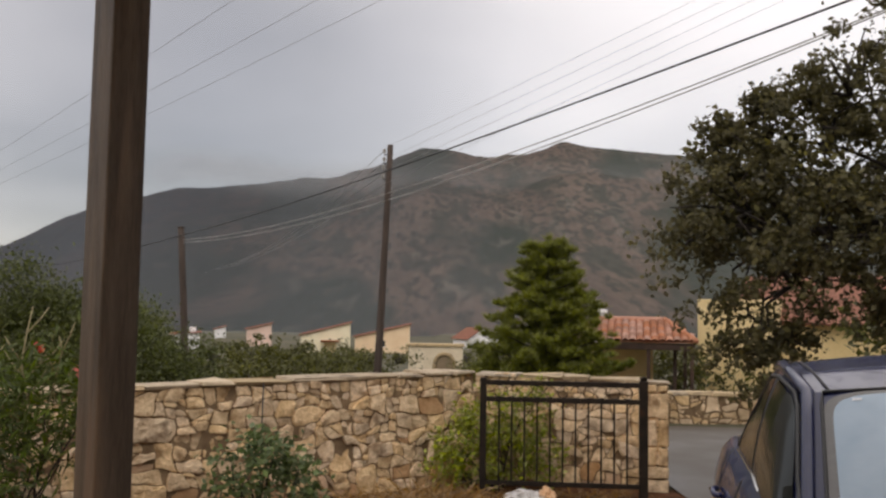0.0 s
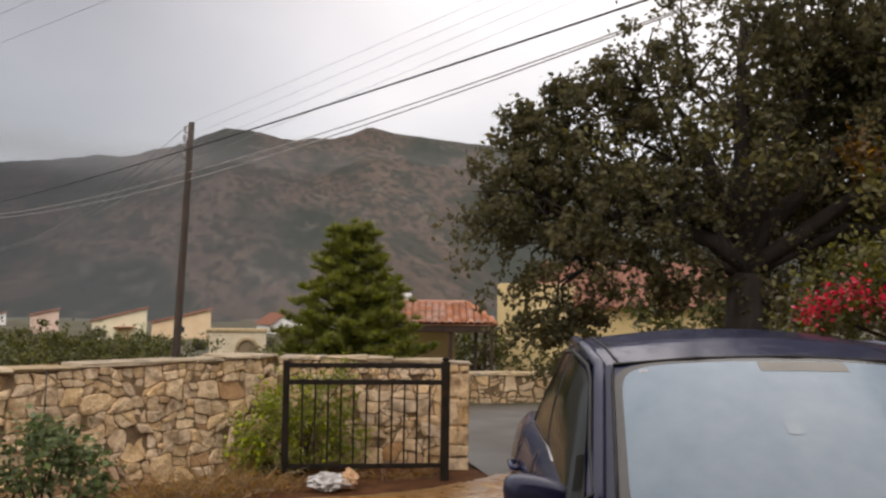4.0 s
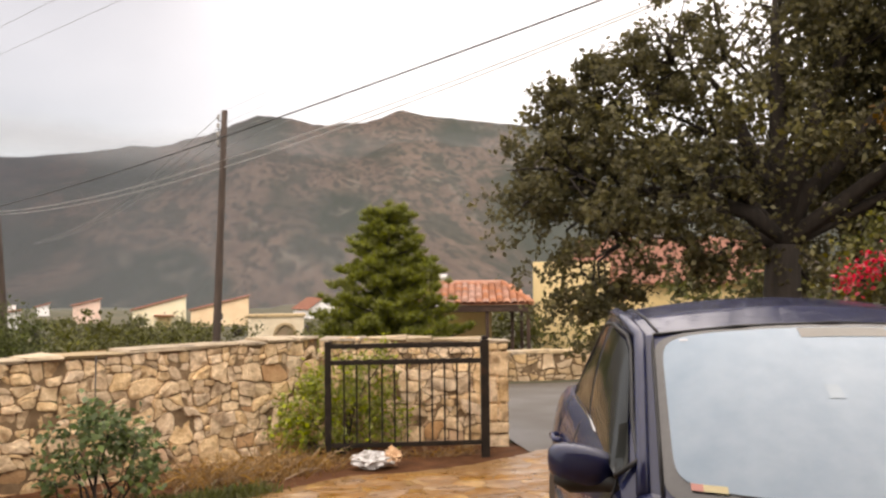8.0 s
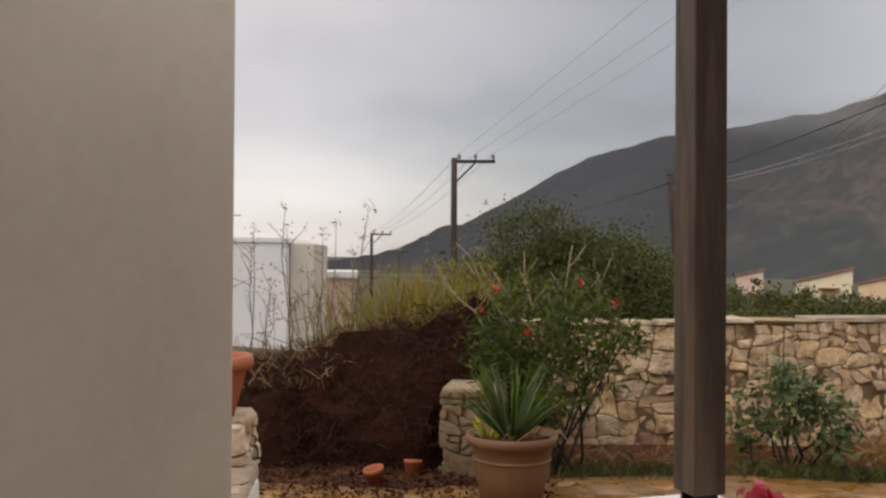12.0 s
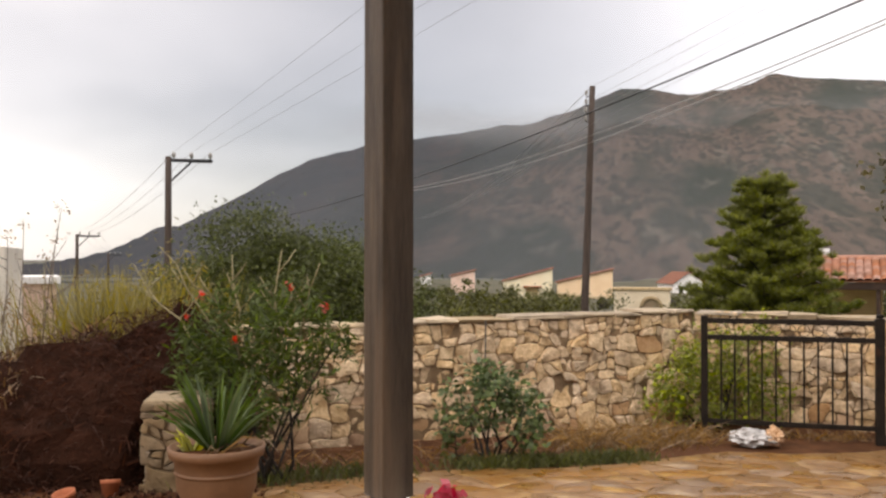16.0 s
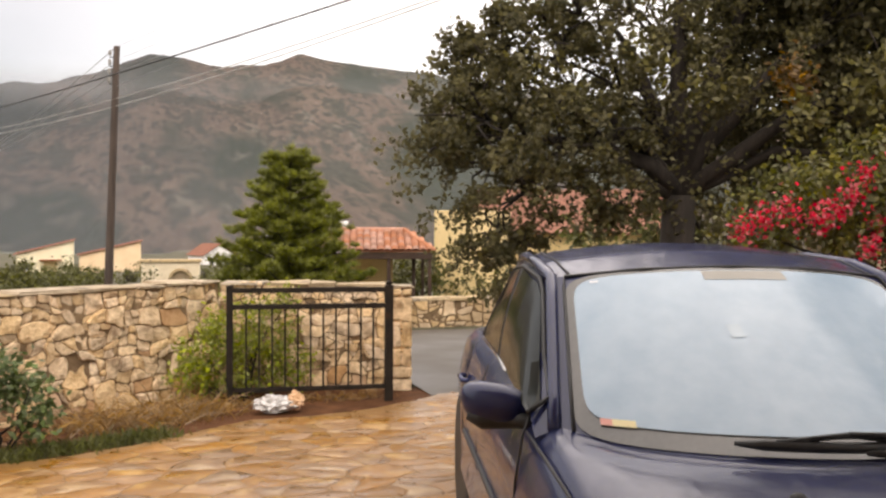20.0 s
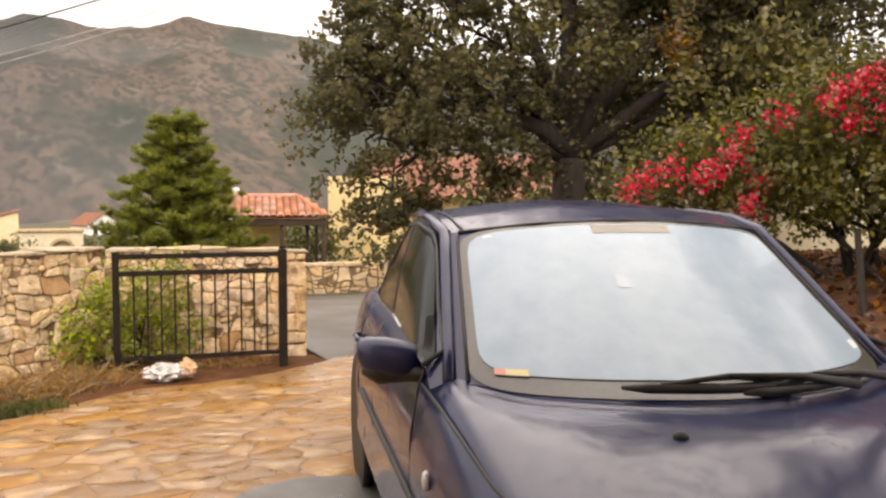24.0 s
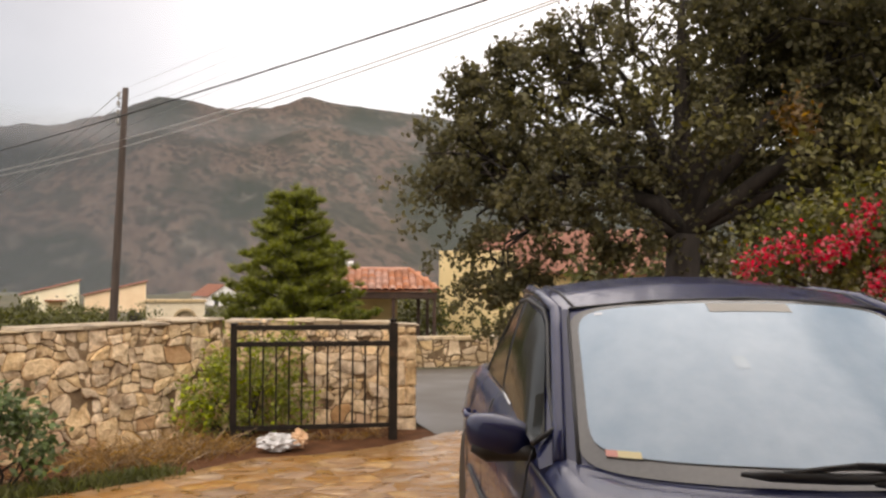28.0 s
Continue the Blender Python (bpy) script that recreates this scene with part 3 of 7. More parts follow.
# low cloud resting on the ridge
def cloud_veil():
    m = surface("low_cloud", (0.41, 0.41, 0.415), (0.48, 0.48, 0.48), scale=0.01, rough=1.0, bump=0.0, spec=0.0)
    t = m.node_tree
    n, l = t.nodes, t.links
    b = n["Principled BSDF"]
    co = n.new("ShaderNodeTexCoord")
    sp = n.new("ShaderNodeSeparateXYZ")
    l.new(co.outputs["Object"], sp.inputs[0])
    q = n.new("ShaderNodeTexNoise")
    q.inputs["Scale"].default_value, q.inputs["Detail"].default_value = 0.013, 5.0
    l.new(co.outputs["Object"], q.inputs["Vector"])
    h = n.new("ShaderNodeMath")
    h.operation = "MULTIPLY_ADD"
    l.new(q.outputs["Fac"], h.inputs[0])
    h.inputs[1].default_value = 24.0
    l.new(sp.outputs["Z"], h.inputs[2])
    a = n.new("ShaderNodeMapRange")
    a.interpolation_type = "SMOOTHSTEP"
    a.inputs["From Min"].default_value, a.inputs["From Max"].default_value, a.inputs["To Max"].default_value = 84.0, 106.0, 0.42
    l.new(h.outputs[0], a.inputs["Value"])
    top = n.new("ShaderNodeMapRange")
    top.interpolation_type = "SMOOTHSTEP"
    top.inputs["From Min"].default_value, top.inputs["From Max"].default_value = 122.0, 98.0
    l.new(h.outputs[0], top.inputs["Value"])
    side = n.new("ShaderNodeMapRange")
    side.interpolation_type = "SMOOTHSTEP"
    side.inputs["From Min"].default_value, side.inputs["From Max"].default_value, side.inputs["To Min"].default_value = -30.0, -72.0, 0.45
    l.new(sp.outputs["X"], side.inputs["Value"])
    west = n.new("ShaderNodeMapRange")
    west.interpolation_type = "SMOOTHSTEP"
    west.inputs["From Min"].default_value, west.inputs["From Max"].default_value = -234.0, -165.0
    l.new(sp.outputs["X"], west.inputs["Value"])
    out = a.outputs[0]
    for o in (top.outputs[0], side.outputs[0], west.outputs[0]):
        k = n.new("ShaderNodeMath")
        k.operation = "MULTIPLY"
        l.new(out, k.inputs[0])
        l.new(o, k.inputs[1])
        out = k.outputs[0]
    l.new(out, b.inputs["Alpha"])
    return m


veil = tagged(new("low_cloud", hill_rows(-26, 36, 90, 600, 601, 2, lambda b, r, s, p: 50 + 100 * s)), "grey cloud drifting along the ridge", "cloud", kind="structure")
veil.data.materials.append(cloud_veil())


# a pale see-through sheet that stands in for distance haze before the hill
def haze_sheet():
    m = surface("haze_sheet", (0.45, 0.50, 0.56), (0.53, 0.57, 0.63), scale=0.01, rough=1.0, bump=0.0, spec=0.0)
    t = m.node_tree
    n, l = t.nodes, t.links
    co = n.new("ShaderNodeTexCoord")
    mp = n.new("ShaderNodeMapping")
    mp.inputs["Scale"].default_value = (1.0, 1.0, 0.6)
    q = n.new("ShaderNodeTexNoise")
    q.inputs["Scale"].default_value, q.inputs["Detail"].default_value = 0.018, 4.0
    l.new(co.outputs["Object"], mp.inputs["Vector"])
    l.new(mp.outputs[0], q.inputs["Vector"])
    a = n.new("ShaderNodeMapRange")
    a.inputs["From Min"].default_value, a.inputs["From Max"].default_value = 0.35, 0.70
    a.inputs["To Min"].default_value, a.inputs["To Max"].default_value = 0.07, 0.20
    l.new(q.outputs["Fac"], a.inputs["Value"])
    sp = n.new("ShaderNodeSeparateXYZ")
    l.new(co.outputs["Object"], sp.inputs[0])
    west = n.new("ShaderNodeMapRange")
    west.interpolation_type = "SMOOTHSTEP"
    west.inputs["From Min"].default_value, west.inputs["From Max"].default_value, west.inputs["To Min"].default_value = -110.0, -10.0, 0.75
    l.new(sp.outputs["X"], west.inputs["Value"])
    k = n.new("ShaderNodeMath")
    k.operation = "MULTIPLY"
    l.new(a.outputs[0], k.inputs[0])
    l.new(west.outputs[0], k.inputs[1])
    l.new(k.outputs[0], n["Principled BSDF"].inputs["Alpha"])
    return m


mist = tagged(new("mist", hill_rows(-75, 80, 80, 222, 223, 2, lambda b, r, s, p: -6 + 120 * s)), "thin grey sheet standing in for haze before the hillside", "mist", kind="structure")
mist.data.materials.append(haze_sheet())

# public road behind the garden wall
rv, rf = [], []
ROAD_X = sorted([-60 + 2 * i for i in range(76)] + [2.1, 2.15])
for i, x in enumerate(ROAD_X):
    for k, y in enumerate((9.75, 10.6, 11.8, 13.0, 14.05)):
        yy = y if -0.5 < x else y
        edge = 8.40 if (k == 0 and 2.12 < x < 6) else yy
        rv.append((x, edge, ground_z(x, 11) + 0.012 + 0.02 * math.sin(k * 0.8)))
for i in range(len(ROAD_X) - 1):
    for k in range(4):
        a = i * 5 + k
        rf.append((a, a + 5, a + 6, a + 1))
road = tagged(new("road", mesh_of("road", rv, rf, True)), "wet grey asphalt road behind the wall", "road", kind="structure")
road.data.materials.append(ASPHALT)

# the house the camera stands at: a grey corner wall and the wall behind
wall_west = tagged(part("wall_west", box(0.30, 5.2, 3.6, 0.012, (-2.055, -0.956, 0.0)), PLASTER_GREY, None), "grey-beige plastered house wall ending in a corner", "wall", kind="structure")
wall_south = tagged(part("wall_south", box(13.0, 0.3, 3.6, 0.01, (4.3, -3.5, 0.0)), PLASTER_GREY, None), "plain grey-beige plastered house wall", "wall", kind="structure")

# roof out of view, inferred from the post's bracket; it shades the veranda
veranda_roof = tagged(part("veranda_roof", box(3.4, 5.7, 0.16, 0.01, (0.74, -0.55, 2.602)), PLASTER_WHITE, None), "unseen white slab roof that shades the veranda", "roof", kind="structure")

# garden wall: core with mortar, stones are laid on it at the end of the file
WALL_A, WALL_B, WALL_C = Vector((-3.85, 6.10, 0)), Vector((0.20, 9.22, 0)), Vector((2.03, 8.86, 0))


def wall_core(p, q, height_p, height_q, thick, base=-0.25):
    d = (q - p).normalized()
    n = Vector((-d.y, d.x, 0))
    vs = []
    for a, h in ((p, height_p), (q, height_q)):
        for off in (0.016, thick - 0.03):
            vs += [a + n * off + Vector((0, 0, base)), a + n * off + Vector((0, 0, h))]
    return mesh_of("core", vs, [(0, 4, 5, 1), (2, 3, 7, 6), (1, 5, 7, 3), (0, 1, 3, 2), (4, 6, 7, 5), (0, 2, 6, 4)])


def garden_wall(name, p, q, hp, hq, thick, label):
    return tagged(part(name, wall_core(p, q, hp, hq, thick), MORTAR, None), label, "wall", kind="structure")


WALL_T = 0.36
wall_garden_1 = garden_wall("wall_garden_1", WALL_A, WALL_B, 1.00, 1.06, WALL_T, "rubble limestone garden wall with flat capping stones")
wall_garden_2 = garden_wall("wall_garden_2", WALL_B, WALL_C, 1.06, 1.01, WALL_T, "rubble limestone garden wall ending in a squared pier")
ROADW_A, ROADW_B = Vector((-2.0, 14.3, 0)), Vector((16.0, 14.75, 0))
wall_road = garden_wall("wall_road", ROADW_A, ROADW_B, 0.45, 0.45, 0.4, "low rubble stone wall along the far side of the road")

# ---- gate ----
gate = thing("metal_gate", "black iron gate leaf standing open before the stone wall", "gate", pose(0.27, 8.40, 0.0, 0, 0, math.degrees(math.atan2(-0.09, 1.445))))
part("post", box(0.060, 0.060, 1.00, 0.004, (0.0, 0, 0.08)), IRON, gate)
part("post", box(0.075, 0.075, 1.10, 0.004, (1.445, 0, -0.02)), IRON, gate)
part("ball_cap", lathe([(0.0, 1.08), (0.03, 1.085), (0.036, 1.10), (0.02, 1.118), (0.0, 1.12)], 12), IRON, gate, place=pose(1.445, 0, 0))
part("top_rail", box(1.40, 0.04, 0.045, 0.003, (0.722, 0, 1.015)), IRON, gate)
part("middle_rail", box(1.40, 0.04, 0.045, 0.003, (0.722, 0, 0.865)), IRON, gate)
part("bottom_rail", box(1.40, 0.04, 0.04, 0.003, (0.722, 0, 0.115)), IRON, gate)
bar_me = baked(box(0.016, 0.016, 0.72, 0.002), "bar")
for k in range(11):
    part("bar", bar_me, IRON, gate, place=pose(0.03 + (k + 1) * 1.385 / 12, 0, 0.15))
ring = [(0.05 * math.cos(a), 0, 0.05 * math.sin(a)) for a in np.linspace(0, 2 * math.pi, 17)]
ring_me = tube(ring, 0.0035, 6)
for k in range(11):
    part("ring", ring_me, IRON, gate, place=pose(0.03 + (k + 1) * 1.385 / 12, 0, 0.962))

# ---- veranda post ----
POST = Vector((-0.778, 2.198, 0))
plinth = thing("post_plinth", "white painted masonry plinth under the veranda post", "plinth", pose(POST.x - 0.01, POST.y, 0.05, 0, 0, -40))
part("shaft", box(0.25, 0.25, 0.83, 0.008), PLASTER_WHITE, plinth)
part("slab", box(0.28, 0.28, 0.035, 0.006, (0, 0, 0.83)), PLASTER_WHITE, plinth)
post = thing("wooden_post", "dark-stained square veranda post on a steel shoe", "post", pose(POST.x, POST.y, 0.915, 0, 0, -40))
bm = box(0.097, 0.097, 1.54, 0.006, (0, 0, 0.045), 3)
part("shaft", bm, POST_WOOD, post)
bm = box(0.165, 0.165, 0.12, 0.0, (0, 0, 1.565))
for v in bm.verts:
    if v.co.z < 1.6:
        v.co.x, v.co.y = v.co.x * 0.62, v.co.y * 0.62
bmesh.ops.bevel(bm, geom=bm.edges[:], offset=0.008, segments=2, profile=0.6, affect="EDGES")
part("capital", bm, POST_WOOD, post, "flared dark wooden bracket")
shoe = box(0.13, 0.13, 0.008, 0.001)
for sx in (-1, 1):
    add_box(shoe, 0.008, 0.07, 0.10, (sx * 0.028, 0, 0.008))
part("steel_shoe", shoe, DARK_STEEL, post, "dark steel post shoe")
for sx in (-1, 1):
    part("bolt", lathe([(0.0, 0), (0.009, 0), (0.009, 0.012), (0.0, 0.013)], 8), DARK_STEEL, post, place=pose(sx * 0.052, 0.052 * 0, 0.012))

# ---- power poles and lines ----
PALE_CABLE = surface("cable_grey", (0.34, 0.33, 0.31), (0.48, 0.46, 0.44), rough=0.6, bump=0)
def wooden_pole(base, top, r0, r1, label, group="power poles"):
    ob = thing("power_pole", label, "power pole", Matrix.Translation(base), group)
    d = Vector(top) - Vector(base)
    part("shaft", tube([d * s for s in (0, 0.25, 0.5, 0.75, 1)], [r0 + (r1 - r0) * s for s in (0, 0.25, 0.5, 0.75, 1)], 12), POLE_WOOD, ob)
    return ob


def insulator(parent, at):
    part("insulator", lathe([(0.012, -0.06), (0.012, 0.0), (0.05, 0.01), (0.05, 0.05), (0.03, 0.06), (0.045, 0.08), (0.045, 0.12), (0.0, 0.14)], 10), PORCELAIN, parent, place=Matrix.Translation(at))


P1_BASE, P1_TOP = polar(-5.25, 27, -1.6), polar(-4.62, 27, 6.72)
pole_1 = wooden_pole(P1_BASE, P1_TOP, 0.125, 0.085, "tall dark wooden power pole leaning a little, behind the wall")
for k in range(4):
    insulator(pole_1, (P1_TOP - P1_BASE) * (0.970 - 0.03 * k) + Vector((-0.17, 0, 0)))
    part("hook", tube([(P1_TOP - P1_BASE) * (0.966 - 0.03 * k), (P1_TOP - P1_BASE) * (0.966 - 0.03 * k) + Vector((-0.17, 0, -0.03))], 0.015, 6), DARK_STEEL, pole_1)
P2_BASE, P2_TOP = polar(-16.8, 48, -2.4), polar(-17.45, 48, 5.85)
pole_2 = wooden_pole(P2_BASE, P2_TOP, 0.20, 0.16, "weathered wooden power pole among the olive trees")
part("cap", lathe([(0.18, 0), (0.18, 0.06), (0.0, 0.1)], 10), POLE_WOOD, pole_2, place=Matrix.Translation(P2_TOP - P2_BASE))


def t_pole(bearing, r, top, arm_bearing, base, label):
    b, t = polar(bearing, r, base), polar(bearing, r, top)
    ob = wooden_pole(b, t, 0.17, 0.13, label)
    e = polar(arm_bearing, r, top - 0.15) - b
    s = Vector((0, 0, top - 0.15 - base))
    d = (e - s)
    part("crossarm", tube([s - d * 0.06, s + d], 0.085, 6), DARK_STEEL, ob)
    part("brace", tube([s + Vector((0, 0, -d.length * 0.55)), s + d * 0.55], 0.045, 6), DARK_STEEL, ob)
    for k in (0.12, 0.52, 0.95):
        part("pin", tube([s + d * k, s + d * k + Vector((0, 0, 0.18))], 0.03, 6), DARK_STEEL, ob)
        part("insulator", lathe([(0.04, 0.12), (0.085, 0.15), (0.085, 0.28), (0.05, 0.34), (0.0, 0.36)], 8), PORCELAIN, ob, place=Matrix.Translation(s + d * k))
    return [b + s + d * k + Vector((0, 0, 0.36)) for k in (0.12, 0.52, 0.95)]


T1 = t_pole(-30.95, 40, 5.95, -28.35, -2.2, "power pole with a side crossarm and three insulators")
T2 = t_pole(-36.0, 84, 3.75, -34.75, -3.0, "distant power pole with a side crossarm")
T3 = t_pole(-34.25, 142, 2.4, -33.5, -3.5, "far power pole with a crossarm")


def line(name, pts, sag, radius, material, label):
    out = []
    for a, b in zip(pts, pts[1:]):
        a, b = Vector(a), Vector(b)
        for k in range(16):
            s = k / 16
            out.append(a.lerp(b, s) - Vector((0, 0, sag * (b - a).length * 4 * s * (1 - s))))
    out.append(Vector(pts[-1]))
    ob = part(name, tube(out, radius, 6), material, None)
    return tagged(ob, label, "cable", group="overhead lines")


def beyond(a, b, k):
    return Vector(a) + (Vector(b) - Vector(a)) * k


def to_right(a, bearing, r, z, k=1.9):
    return beyond(a, polar(bearing, r, z), k)


a = polar(-4.85, 26.85, 5.90)
line("thick_cable", [polar(-17.5, 47.8, 5.45), a, to_right(a, 22.4, 15.2, 6.68)], 0.004, 0.021, CABLE, "thick black overhead cable between the poles")
line("thick_cable", [polar(-30.0, 75, 4.2), polar(-17.5, 47.8, 5.45)], 0.02, 0.024, CABLE, "thick black overhead cable between the poles")
for zf, zp, rb, rr, rz in ((5.25, 5.26, 22.46, 13.0, 5.90), (5.12, 5.05, 22.46, 13.0, 5.86)):
    a = polar(-4.6, 26.85, zp)
    line("thin_cable", [polar(-17.3, 47.8, zf), a, to_right(a, rb, rr, rz)], 0.012, 0.012, PALE_CABLE, "thin grey overhead cable slung between the poles")
for q, b in zip(T1, (-16.4, -12.3, -9.0)):
    line("power_line", [q, to_right(q, b, 19.5, 8.0, 2.0)], 0.004, 0.005, WIRE, "thin overhead power line")
for p, q in zip(T1, T2):
    line("power_line", [q, p], 0.01, 0.012, WIRE, "thin overhead power line")
for p, q in zip(T2, T3):
    line("power_line", [q, p], 0.01, 0.014, WIRE, "thin overhead power line")
for k, (b, r, z) in enumerate(((9.3, 19, 7.5), (9.9, 19, 7.3), (10.4, 19, 7.1), (11.0, 19, 6.9))):
    a = P1_BASE + (P1_TOP - P1_BASE) * (1.0 - 0.045 * k)
    line("power_line", [a, to_right(a, b, r, z, 2.2)], 0.003, 0.004, WIRE, "thin overhead power line")
    line("power_line", [polar(-14 - k * 0.5, 90, 6.6 - 0.3 * k), a], 0.01, 0.010, WIRE, "thin overhead power line")

# ---- houses ----
def pitched_house(name, place, w, d, h0, h1, wall_mat, label, windows=(), gable=False, depth_base=3.0, overhang=0.3):
    """A house with a mono-pitch roof (h0 at its -x eave, h1 at +x) or a gable along y (h0 eaves, h1 ridge)."""
    ob = thing(name, label, "house", place, "houses below the hill")
    hw, hd = w / 2, d / 2
    if gable:
        prof = [(-hw, -depth_base), (hw, -depth_base), (hw, h0), (0, h1), (-hw, h0)]
    else:
        prof = [(-hw, -depth_base), (hw, -depth_base), (hw, h1), (-hw, h0)]
    n = len(prof)
    vs = [(x, y, z) for y in (-hd, hd) for x, z in prof]
    fs = [tuple(range(n)), tuple(range(2 * n - 1, n - 1, -1))] + [(k, n + k, n + (k + 1) % n, (k + 1) % n) for k in range(n)]
    part("wall", mesh_of("wall", vs, fs), wall_mat, ob)
    slopes = [((-hw, h0), (0, h1)), ((0, h1), (hw, h0))] if gable else [((-hw, h0), (hw, h1))]
    for (x0, z0), (x1, z1) in slopes:
        run = math.hypot(x1 - x0, z1 - z0)
        dx, dz = (x1 - x0) / run, (z1 - z0) / run
        tv, tf = [], []
        cols = max(6, int((d + 2 * overhang) / 0.28))
        a, b = -overhang if not gable or x0 < 0 else 0.0, run + (overhang if not gable or x1 > 0 else 0.0)
        for c in range(cols * 2 + 1):
            y = -hd - overhang + (d + 2 * overhang) * c / (cols * 2)
            lift = 0.07 + (0.06 if c % 2 else 0.0)
            for s in (a, b):
                tv.append((x0 + dx * s - dz * lift, y, z0 + dz * s + dx * lift))
        for c in range(cols * 2):
            tf.append((2 * c, 2 * c + 2, 2 * c + 3, 2 * c + 1))
        roof = mesh_of("roof", tv, tf)
        ro = part("roof", roof, ROOF_TILE_FAR, ob, "red clay tile roof")
        sol = ro.modifiers.new("thick", "SOLIDIFY")
        sol.thickness = 0.06
    for x, z, ww, wh in windows:
        win = part("window", box(ww, 0.10, wh, 0.01, (x, -hd - 0.01, z)), PANE, ob)
        part("frame", box(ww + 0.16, 0.06, 0.08, 0.005, (x, -hd - 0.03, z - 0.08)), PLASTER_WHITE, win)
    return ob


HR = 130.0


def far_place(bearing, r=HR, turn=0.0, z=None):
    p = polar(bearing, r, 0)
    return pose(p.x, p.y, ground_z(p.x, p.y) - 0.2 if z is None else z, 0, 0, -bearing + turn)


def el(deg, r):
    return 1.6 + r * math.tan(radians(deg))


house_a = pitched_house("house", far_place(-8.55, HR, 0, el(-2.5, HR)), 6.8, 7, 2.55, 4.3, PLASTER_CREAM, "cream house with a single-slope red tile roof", [(-2.2, 0.6, 0.7, 1.0)])
porch = part("porch", box(2.6, 1.6, 0.14, 0.02, (0.6, -4.2, 1.8)), ROOF_TILE_FAR, house_a, "small tiled porch roof")
part("porch_opening", box(1.6, 0.12, 1.7, 0.01, (0.6, -3.5, 0.0)), PLASTER_YELLOW, house_a)
pitched_house("house", far_place(-5.0, HR, 0, el(-2.5, HR)), 7.6, 7, 2.4, 4.2, PLASTER_PEACH, "peach house with a single-slope red tile roof", [(0.2, 1.2, 0.35, 0.8)])
pitched_house("house", far_place(0.85, HR + 10, 20, el(-2.4, HR + 10)), 4.8, 7, 2.3, 3.9, PLASTER_WHITE, "white house with a red tile gable roof", [(1.2, 0.8, 0.9, 1.0), (-1.3, 0.8, 0.6, 1.0)], gable=True)
pitched_house("house", far_place(-12.65, HR + 20, 0, el(-2.2, HR + 20)), 3.9, 6, 3.0, 3.9, PLASTER_PINK, "pale pink house above the olive trees")
house_e = pitched_house("house", far_place(-17.0, HR, 0, el(-2.6, HR)), 3.6, 6, 2.7, 2.95, PLASTER_WHITE, "white flat-roofed house behind the trees", [(0.8, 1.4, 0.5, 0.7)])
part("roof_tank", box(0.9, 0.9, 0.8, 0.05, (0.9, 0, 2.95)), PLASTER_WHITE, house_e)
pitched_house("house", far_place(-19.3, HR, 0, el(-2.6, HR)), 3.2, 6, 2.0, 2.2, PLASTER_WHITE, "small white house behind the trees")
pitched_house("house", far_place(-15.0, HR + 60, 0, el(-2.0, HR + 60)), 2.2, 6, 3.0, 3.6, PLASTER_WHITE, "distant white house above the trees")

# stone arch shrine by the road
arch = thing("stone_arch", "cream stone block with a shallow arched niche and coping", "stone shrine", far_place(-1.56, 40, 0, -1.6))
bm = box(2.36, 0.9, 1.86, 0.02)
part("body", bm, surface("cut_cream_stone", (0.62, 0.52, 0.36), (0.78, 0.68, 0.50), scale=2.5, fine=30, rough=0.85, bump=0.3), arch)
part("coping", box(2.5, 1.05, 0.12, 0.03, (0, 0, 1.86)), CAPSTONE, arch)
av = [(0.38 + 0.42 * math.cos(t), 0, 1.12 + 0.42 * math.sin(t)) for t in np.linspace(0, math.pi, 13)]
part("arch_ring", tube([(x, -0.46, z) for x, y, z in [(0.80, 0, 0.2)] + av + [(-0.04, 0, 0.2)]], 0.09, 6), CAPSTONE, arch)
# flat face: the shade inside the niche is put into its dark colour
nv = [(0.38 + (x - 0.38) * 0.9, -0.456, z) for x, y, z in [(0.80, 0, 0.2)] + av + [(-0.04, 0, 0.2)]]
part("niche", mesh_of("niche", nv, [tuple(range(len(nv)))]), surface("shaded_stone", (0.20, 0.15, 0.09), (0.28, 0.21, 0.13), scale=3, rough=0.9), arch)

# pavilion with a hipped tile roof
PV_R = 20.5
pv = thing("pavilion", "open pavilion with a hipped red clay tile roof on dark posts", "pavilion", far_place(10.75, PV_R, 0, -1.25))
PW, PE, PT = 2.52, 2.40, 2.82
ridge_x = 0.68
hip = [(-PW / 2, -1.5, PE), (PW / 2, -1.5, PE), (PW / 2, 1.5, PE), (-PW / 2, 1.5, PE), (-ridge_x - 0.1, 0, PT), (ridge_x, 0, PT)]


